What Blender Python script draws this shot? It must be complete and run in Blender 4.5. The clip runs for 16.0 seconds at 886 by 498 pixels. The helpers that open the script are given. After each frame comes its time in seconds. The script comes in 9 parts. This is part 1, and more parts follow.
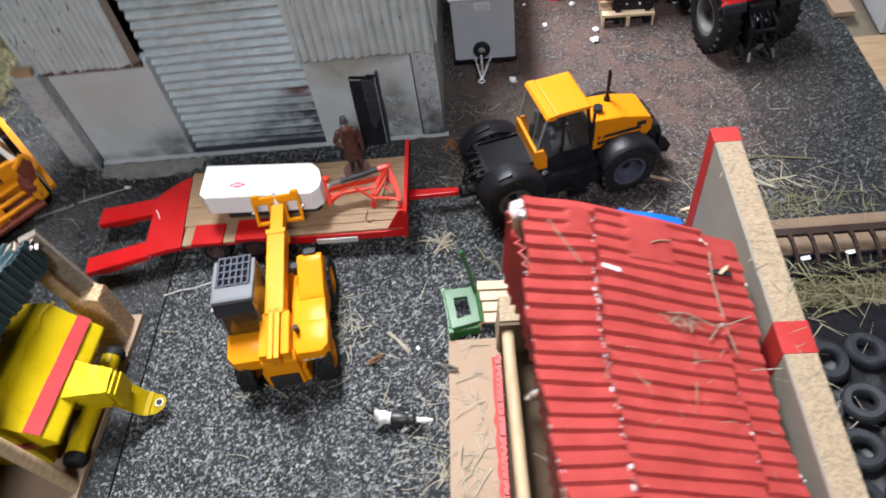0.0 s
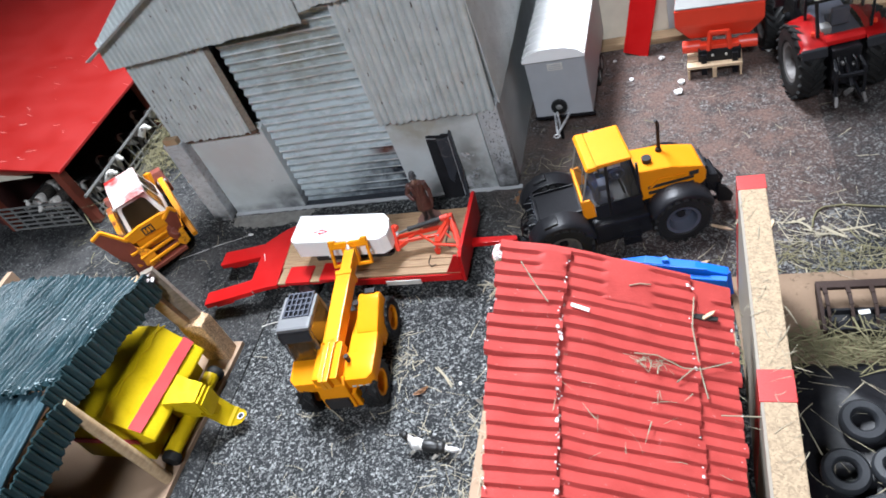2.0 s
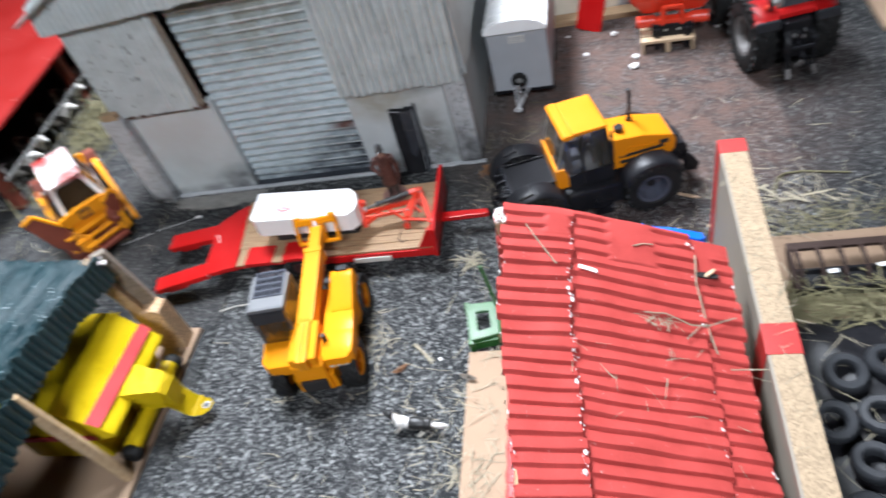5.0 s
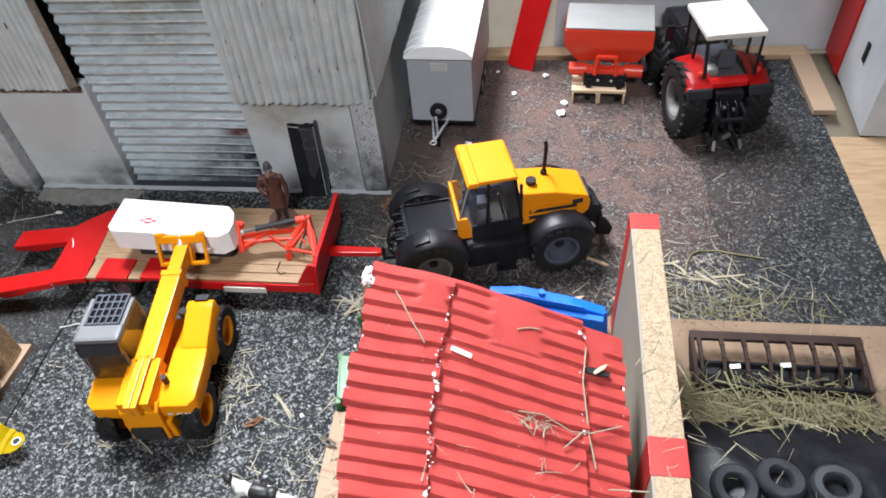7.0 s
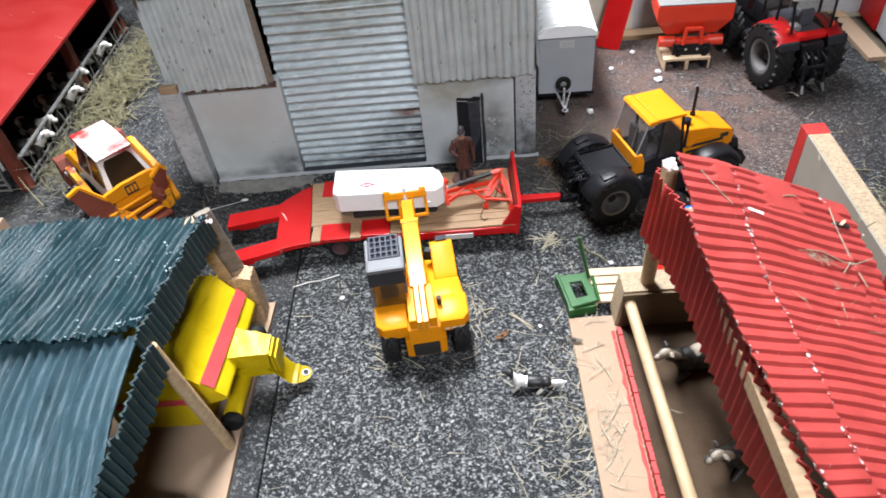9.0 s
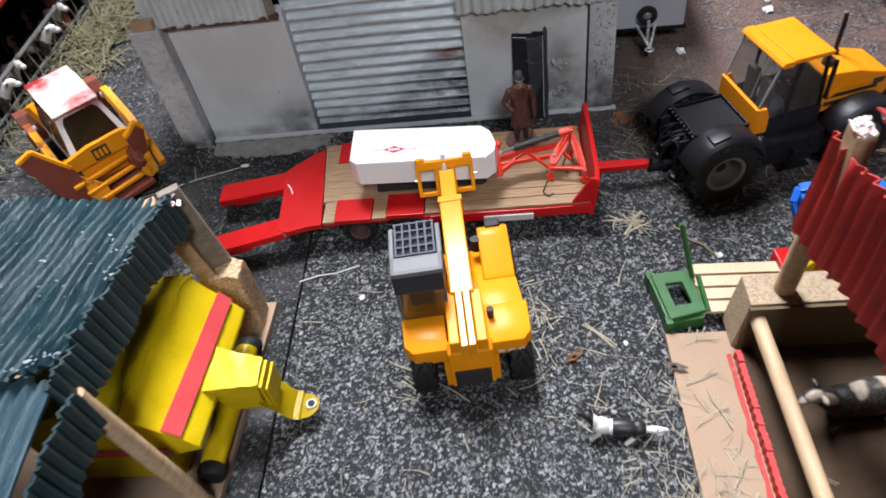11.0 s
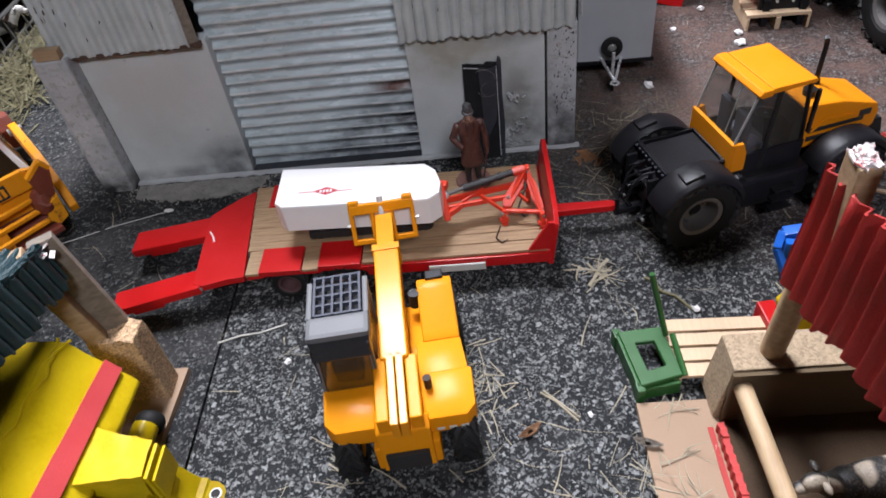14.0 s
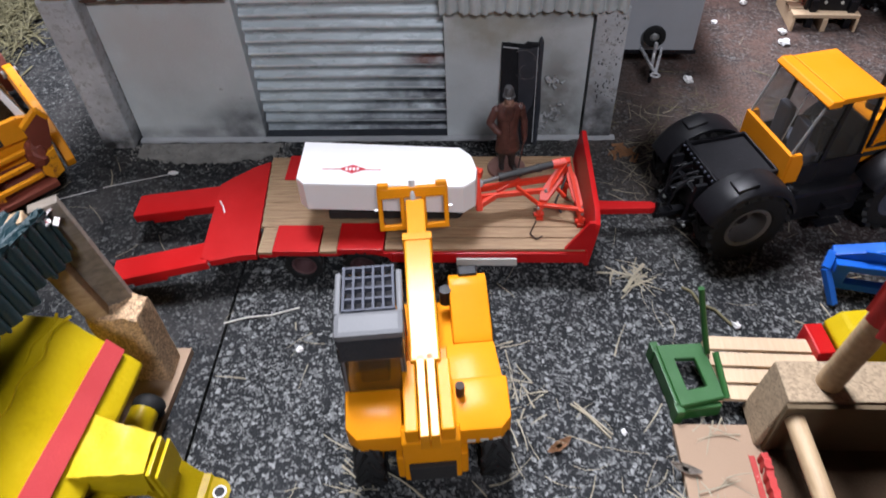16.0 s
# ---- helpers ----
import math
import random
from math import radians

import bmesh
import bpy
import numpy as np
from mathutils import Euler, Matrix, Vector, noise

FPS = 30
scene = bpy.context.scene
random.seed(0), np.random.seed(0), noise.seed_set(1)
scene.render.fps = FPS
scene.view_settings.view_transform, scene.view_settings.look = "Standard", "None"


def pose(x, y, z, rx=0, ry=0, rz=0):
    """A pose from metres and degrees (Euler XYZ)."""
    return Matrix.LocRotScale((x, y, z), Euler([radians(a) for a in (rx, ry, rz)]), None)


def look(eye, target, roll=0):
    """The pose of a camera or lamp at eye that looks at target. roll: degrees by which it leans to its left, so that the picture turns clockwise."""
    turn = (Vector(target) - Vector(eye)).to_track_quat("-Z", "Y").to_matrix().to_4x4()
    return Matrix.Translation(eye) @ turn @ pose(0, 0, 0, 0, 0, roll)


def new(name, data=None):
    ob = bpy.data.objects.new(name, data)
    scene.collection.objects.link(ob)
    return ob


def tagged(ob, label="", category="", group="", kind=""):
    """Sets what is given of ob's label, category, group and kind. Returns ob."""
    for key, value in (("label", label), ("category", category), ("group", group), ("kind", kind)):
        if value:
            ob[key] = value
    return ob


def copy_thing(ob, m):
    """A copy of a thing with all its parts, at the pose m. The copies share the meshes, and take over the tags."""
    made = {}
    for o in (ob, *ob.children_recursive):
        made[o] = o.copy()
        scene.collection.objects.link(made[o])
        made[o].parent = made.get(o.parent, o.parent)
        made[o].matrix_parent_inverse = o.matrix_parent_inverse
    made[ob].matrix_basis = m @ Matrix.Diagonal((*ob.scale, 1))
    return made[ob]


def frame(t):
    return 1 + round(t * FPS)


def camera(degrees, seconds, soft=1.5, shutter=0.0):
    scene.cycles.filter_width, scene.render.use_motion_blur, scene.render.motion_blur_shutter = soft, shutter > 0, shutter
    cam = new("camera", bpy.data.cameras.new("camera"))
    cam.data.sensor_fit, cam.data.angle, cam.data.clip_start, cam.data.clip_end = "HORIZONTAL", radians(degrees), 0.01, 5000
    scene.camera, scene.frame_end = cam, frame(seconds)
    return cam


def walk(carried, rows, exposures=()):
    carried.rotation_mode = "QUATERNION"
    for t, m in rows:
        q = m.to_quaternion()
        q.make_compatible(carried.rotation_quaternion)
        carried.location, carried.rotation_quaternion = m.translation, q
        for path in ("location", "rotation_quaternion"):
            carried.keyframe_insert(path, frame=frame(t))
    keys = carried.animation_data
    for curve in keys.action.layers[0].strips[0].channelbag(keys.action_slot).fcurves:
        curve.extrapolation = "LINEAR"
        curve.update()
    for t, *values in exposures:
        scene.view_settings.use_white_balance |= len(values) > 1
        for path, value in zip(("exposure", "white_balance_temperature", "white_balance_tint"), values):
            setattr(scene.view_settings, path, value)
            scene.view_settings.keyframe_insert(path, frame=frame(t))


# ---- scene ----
cam = camera(64.9, 16.0, 1.7, 0.5)
METRES, EYE, TILT, LEAN, TURN = 1.0, 0.464, -51.71, 4.433, -3.23
PATH = [
    (0, (0.034, 0.005, 0.484), (-0.125, 1.236, -1.084), -9.9),
    (0.5, (0.158, 0.005, 0.486), (-0.379, 1.246, -0.987), -25.0),
    (1, (0.17, 0.001, 0.478), (-0.457, 1.248, -0.955), -25.6),
    (1.5, (0.17, -0.009, 0.485), (-0.477, 1.27, -0.91), -24.1),
    (2, (0.159, -0.022, 0.49), (-0.513, 1.281, -0.87), -23.4),
    (2.5, (0.15, -0.025, 0.489), (-0.523, 1.285, -0.863), -22.4),
    (3, (0.143, -0.027, 0.488), (-0.52, 1.277, -0.877), -22.0),
    (3.5, (0.136, -0.027, 0.485), (-0.532, 1.248, -0.902), -21.7),
    (4, (0.136, -0.027, 0.489), (-0.556, 1.248, -0.887), -22.9),
    (4.5, (0.136, -0.026, 0.487), (-0.549, 1.262, -0.882), -23.0),
    (5, (0.105, -0.03, 0.481), (-0.343, 1.287, -0.956), -18.9),
    (5.2, (0.082, -0.036, 0.485), (-0.171, 1.35, -0.934), -12.0),
    (7.3, (0.129, 0.04, 0.441), (-0.129, 1.391, -1.011), -5.1),
    (7.5, (0.095, 0.022, 0.438), (-0.191, 1.357, -1.023), -5.9),
    (8, (-0.02, -0.051, 0.452), (-0.214, 1.321, -0.991), -5.6),
    (8.5, (-0.065, -0.088, 0.469), (-0.151, 1.335, -0.934), -5.3),
    (9, (-0.087, -0.102, 0.479), (-0.18, 1.332, -0.912), -7.0),
    (9.5, (-0.1, -0.092, 0.467), (-0.239, 1.331, -0.932), -9.1),
    (9.7, (-0.103, -0.088, 0.465), (-0.255, 1.324, -0.944), -10.2),
    (11.8, (-0.098, 0.077, 0.354), (-0.325, 1.388, -1.139), -10.0),
    (12, (-0.092, 0.074, 0.356), (-0.308, 1.456, -1.073), -9.3),
    (12.5, (-0.085, 0.063, 0.36), (-0.277, 1.497, -1.021), -8.5),
    (13, (-0.085, 0.06, 0.341), (-0.245, 1.49, -1.048), -8.0),
    (13.5, (-0.084, 0.065, 0.339), (-0.249, 1.474, -1.07), -9.2),
    (14, (-0.081, 0.076, 0.342), (-0.231, 1.502, -1.053), -8.7),
    (14.5, (-0.083, 0.09, 0.346), (-0.219, 1.518, -1.047), -8.5),
    (15, (-0.103, 0.11, 0.35), (-0.24, 1.538, -1.043), -6.1),
    (15.5, (-0.115, 0.12, 0.337), (-0.226, 1.516, -1.091), -4.1),
    (16, (-0.113, 0.105, 0.332), (-0.206, 1.472, -1.125), -2.8),
]
walk(cam, [(t, look(eye, target, roll)) for t, eye, target, roll in PATH], [(0.0, 0.18, 6300, 12), (0.4, 0.50, 6050, 11), (5.2, 0.50, 6050, 11), (7.3, 0.50, 6300, 12), (9.7, 0.50, 6300, 12), (11.8, -0.12, 6350, 17), (16.0, -0.12, 6200, 17)])

# ---- world and light ----
world = bpy.data.worlds.new("room_air")
scene.world = world
world.use_nodes = True
world.node_tree.nodes["Background"].inputs[0].default_value = (0.75, 0.85, 1.0, 1)
world.node_tree.nodes["Background"].inputs[1].default_value = 0.2


def area_lamp(name, at, target, sx, sy, watts, colour, spread):
    data = bpy.data.lights.new(name, "AREA")
    data.shape, data.size, data.size_y, data.energy, data.color = "RECTANGLE", sx, sy, watts, colour
    data.spread = radians(spread)
    ob = new(name, data)
    ob.matrix_world = look(at, target)
    return ob


area_lamp("hanging_tube_light", (-0.27, 1.00, 1.25), (-0.19, 0.45, 0), 0.30, 0.85, 14.0, (0.94, 0.97, 1.0), 80)
# Unseen fill lamp, added to brighten the upright faces that look south.
area_lamp("south_fill_lamp", (0.25, -1.40, 1.95), (-0.12, 0.47, 0.05), 0.55, 0.45, 25, (0.92, 0.96, 1.0), 150)


# ---- materials ----
def nodes_of(name):
    m = bpy.data.materials.new(name)
    m.use_nodes = True
    nt = m.node_tree
    return m, nt, nt.nodes["Principled BSDF"]


def node(nt, kind, **sockets):
    n = nt.nodes.new(kind)
    for key, value in sockets.items():
        n.inputs[key.replace("_", " ")].default_value = value
    return n


def mixed(nt, fac, a, b):
    """Colour mix; a and b are colours or sockets, fac a number or a socket."""
    n = nt.nodes.new("ShaderNodeMix")
    n.data_type = "RGBA"
    for sock, v in ((n.inputs[0], fac), (n.inputs[6], a), (n.inputs[7], b)):
        if isinstance(v, bpy.types.NodeSocket):
            nt.links.new(v, sock)
        elif isinstance(v, (int, float)):
            sock.default_value = v
        else:
            sock.default_value = (*v, 1)
    return n.outputs[2]


def ramp(nt, value, lo, hi):
    n = nt.nodes.new("ShaderNodeMapRange")
    n.inputs[1].default_value, n.inputs[2].default_value = lo, hi
    nt.links.new(value, n.inputs[0])
    return n.outputs[0]


def noise_of(nt, scale, detail=4.0, stretch=None, rough=0.55):
    c = nt.nodes.new("ShaderNodeTexCoord")
    v = c.outputs["Object"]
    if stretch:
        mp = nt.nodes.new("ShaderNodeMapping")
        mp.inputs["Scale"].default_value = stretch
        nt.links.new(v, mp.inputs["Vector"])
        v = mp.outputs[0]
    n = node(nt, "ShaderNodeTexNoise", Scale=scale, Detail=detail, Roughness=rough)
    nt.links.new(v, n.inputs["Vector"])
    return n.outputs["Fac"]


def bumped(nt, bsdf, height, strength, distance):
    b = node(nt, "ShaderNodeBump", Strength=strength, Distance=distance)
    nt.links.new(height, b.inputs["Height"])
    nt.links.new(b.outputs[0], bsdf.inputs["Normal"])


def paint(name, col, rough=0.4, metal=0.0, worn=None, worn_at=0.62, var=0.18, fine=900, coarse=45, bump=0.15, stretch=None, spec=0.5, coat=0.0, soft_patches=()):
    """Painted, moulded or raw surface: coarse tone, fine grain, chips of a second colour, soft-edged patches of colour
    (place, reach, colour).
    """
    m, nt, b = nodes_of(name)
    big, small = noise_of(nt, coarse, 5, stretch), noise_of(nt, fine, 3, stretch)
    dark = tuple(c * (1 - var) for c in col)
    light = tuple(min(1, c * (1 + var) + 0.01) for c in col)
    c = mixed(nt, ramp(nt, big, 0.3, 0.7), dark, light)
    c = mixed(nt, ramp(nt, small, 0.25, 0.75), c, col)
    if worn:
        c = mixed(nt, ramp(nt, noise_of(nt, coarse * 4, 8, stretch, 0.7), worn_at, worn_at + 0.06), c, worn)
    for place, reach, tint in soft_patches:
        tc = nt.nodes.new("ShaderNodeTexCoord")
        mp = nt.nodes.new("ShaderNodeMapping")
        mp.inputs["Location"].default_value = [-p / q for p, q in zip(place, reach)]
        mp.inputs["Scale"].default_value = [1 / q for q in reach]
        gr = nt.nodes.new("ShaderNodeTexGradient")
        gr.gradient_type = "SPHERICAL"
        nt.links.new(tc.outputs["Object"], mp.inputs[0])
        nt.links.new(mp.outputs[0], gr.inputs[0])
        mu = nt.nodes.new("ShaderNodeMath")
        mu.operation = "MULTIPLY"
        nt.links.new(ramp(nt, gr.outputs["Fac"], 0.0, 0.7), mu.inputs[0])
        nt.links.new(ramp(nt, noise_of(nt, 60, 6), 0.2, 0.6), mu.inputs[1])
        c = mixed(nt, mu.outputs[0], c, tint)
    nt.links.new(c, b.inputs["Base Color"])
    b.inputs["Coat Weight"].default_value = coat
    b.inputs["Coat Roughness"].default_value = 0.2
    r = nt.nodes.new("ShaderNodeMapRange")
    r.inputs[3].default_value, r.inputs[4].default_value = max(0.05, rough - 0.12), min(1, rough + 0.15)
    nt.links.new(big, r.inputs[0])
    nt.links.new(r.outputs[0], b.inputs["Roughness"])
    b.inputs["Metallic"].default_value = metal
    b.inputs["Specular IOR Level"].default_value = spec
    if bump:
        bumped(nt, b, small, bump, 0.0006)
    return m


def wood(name, col, dark, along=(1, 12, 12), scale=60, rough=0.6):
    m, nt, b = nodes_of(name)
    grain = noise_of(nt, scale, 8, along, 0.65)
    fine = noise_of(nt, scale * 9, 4, along)
    c = mixed(nt, ramp(nt, grain, 0.35, 0.68), col, dark)
    c = mixed(nt, ramp(nt, fine, 0.55, 0.8), c, tuple(x * 0.84 for x in col))
    nt.links.new(c, b.inputs["Base Color"])
    b.inputs["Roughness"].default_value = rough
    bumped(nt, b, fine, 0.25, 0.0005)
    return m


def chipboard(name, col, scale=820.0, lo=0.84, hi=1.12):
    m, nt, b = nodes_of(name)
    tc = nt.nodes.new("ShaderNodeTexCoord")
    vor = node(nt, "ShaderNodeTexVoronoi", Scale=scale, Randomness=1.0)
    nt.links.new(tc.outputs["Object"], vor.inputs["Vector"])
    sep = nt.nodes.new("ShaderNodeSeparateColor")
    nt.links.new(vor.outputs["Color"], sep.inputs[0])
    c = mixed(nt, sep.outputs[0], tuple(x * lo for x in col), tuple(min(1, x * hi) for x in col))
    c = mixed(nt, ramp(nt, noise_of(nt, 520, 6, (1, 2.5, 1), 0.7), 0.60, 0.66), c, tuple(x * 0.35 for x in col))
    nt.links.new(c, b.inputs["Base Color"])
    b.inputs["Roughness"].default_value = 0.8
    bumped(nt, b, sep.outputs[1], 0.4, 0.0006)
    return m


def rubber_mat(name, flakes, dusty, pale=1.0):
    """Black crumb-rubber matting with pale flakes; a trodden patch of brown earth lies on it where dusty."""
    m, nt, b = nodes_of(name)
    tc = nt.nodes.new("ShaderNodeTexCoord")
    warp = node(nt, "ShaderNodeTexNoise", Scale=260.0, Detail=2.0)
    nt.links.new(tc.outputs["Object"], warp.inputs["Vector"])
    add = nt.nodes.new("ShaderNodeMix")
    add.data_type = "RGBA"
    add.blend_type = "LINEAR_LIGHT"
    add.inputs[0].default_value = 0.0035
    nt.links.new(tc.outputs["Object"], add.inputs[6])
    nt.links.new(warp.outputs["Color"], add.inputs[7])
    base = mixed(nt, ramp(nt, noise_of(nt, 30, 5), 0.3, 0.7), (0.007, 0.0075, 0.008), (0.019, 0.020, 0.021))
    base = mixed(nt, ramp(nt, noise_of(nt, 1500, 2), 0.5, 0.75), base, (0.036, 0.037, 0.041))
    height = None
    for scale, share, tone in ((400.0, flakes, 0.175 * pale), (680.0, flakes * 0.9, 0.12 * pale)):
        v = node(nt, "ShaderNodeTexVoronoi", Scale=scale, Randomness=1.0)
        nt.links.new(add.outputs[2], v.inputs["Vector"])
        sep = nt.nodes.new("ShaderNodeSeparateColor")
        nt.links.new(v.outputs["Color"], sep.inputs[0])
        pick = ramp(nt, sep.outputs[0], 1 - share, 1 - share + 0.02)
        core = ramp(nt, v.outputs["Distance"], 0.62 / 1.0, 0.42)
        mul = nt.nodes.new("ShaderNodeMath")
        mul.operation = "MULTIPLY"
        nt.links.new(pick, mul.inputs[0])
        nt.links.new(core, mul.inputs[1])
        flake = mixed(nt, sep.outputs[1], (tone * 0.32, tone * 0.33, tone * 0.33), (tone * 1.5, tone * 1.53, tone * 1.5))
        base = mixed(nt, mul.outputs[0], base, flake)
        height = mul.outputs[0]
    if dusty:
        earth = mixed(nt, ramp(nt, noise_of(nt, 420, 10, None, 0.8), 0.34, 0.66), (0.038, 0.025, 0.021), (0.205, 0.130, 0.107))
        grey_dust = mixed(nt, ramp(nt, noise_of(nt, 420, 8, None, 0.8), 0.34, 0.66), (0.022, 0.021, 0.021), (0.130, 0.122, 0.112))
        earth = mixed(nt, ramp(nt, noise_of(nt, 16, 8, None, 0.7), 0.56, 0.72), earth, grey_dust)
        # The first patch is grey dust, also painted to lift the shed's shadow there.
        for cx, cy, rx, ry, soil in ((0.040, 0.555, 0.13, 0.17, grey_dust), (0.165, 0.625, 0.24, 0.26, earth)):
            grad = nt.nodes.new("ShaderNodeTexGradient")
            grad.gradient_type = "SPHERICAL"
            mp = nt.nodes.new("ShaderNodeMapping")
            mp.inputs["Location"].default_value = (-cx / rx, -cy / ry, 0)
            mp.inputs["Scale"].default_value = (1 / rx, 1 / ry, 1)
            nt.links.new(tc.outputs["Object"], mp.inputs[0])
            nt.links.new(mp.outputs[0], grad.inputs[0])
            mul = nt.nodes.new("ShaderNodeMath")
            mul.operation = "MULTIPLY"
            nt.links.new(ramp(nt, grad.outputs["Fac"], 0.0, 0.55 / dusty), mul.inputs[0])
            nt.links.new(ramp(nt, noise_of(nt, 26, 10, None, 0.8), 0.34, 0.60), mul.inputs[1])
            base = mixed(nt, mul.outputs[0], base, soil)
    lo, tone = (0.55, 0.055) if dusty else (0.46, 0.082)
    grey = mixed(nt, ramp(nt, noise_of(nt, 14, 7, None, 0.7), lo, lo + 0.3), base, (tone * 1.05, tone, tone * 0.97))
    nt.links.new(grey, b.inputs["Base Color"])
    b.inputs["Roughness"].default_value = 0.75
    b.inputs["Specular IOR Level"].default_value = 0.12
    bumped(nt, b, noise_of(nt, 1100, 4), 0.5, 0.0008)
    return m


def glass(name, tint=(0.8, 0.85, 0.85), rough=0.06, alpha=0.35):
    m, nt, b = nodes_of(name)
    b.inputs["Base Color"].default_value = (*tint, 1)
    b.inputs["Roughness"].default_value = rough
    b.inputs["Alpha"].default_value = alpha
    return m


def hide(name, at=0.44, white=(0.62, 0.6, 0.56)):
    """Black and white patched coat of a moulded figure."""
    m, nt, b = nodes_of(name)
    c = mixed(nt, ramp(nt, noise_of(nt, 38, 1.5), at, at + 0.03), (0.018, 0.017, 0.017), white)
    c = mixed(nt, ramp(nt, noise_of(nt, 900, 3), 0.5, 0.8), c, (0.2, 0.17, 0.13))
    nt.links.new(c, b.inputs["Base Color"])
    b.inputs["Roughness"].default_value = 0.5
    return m


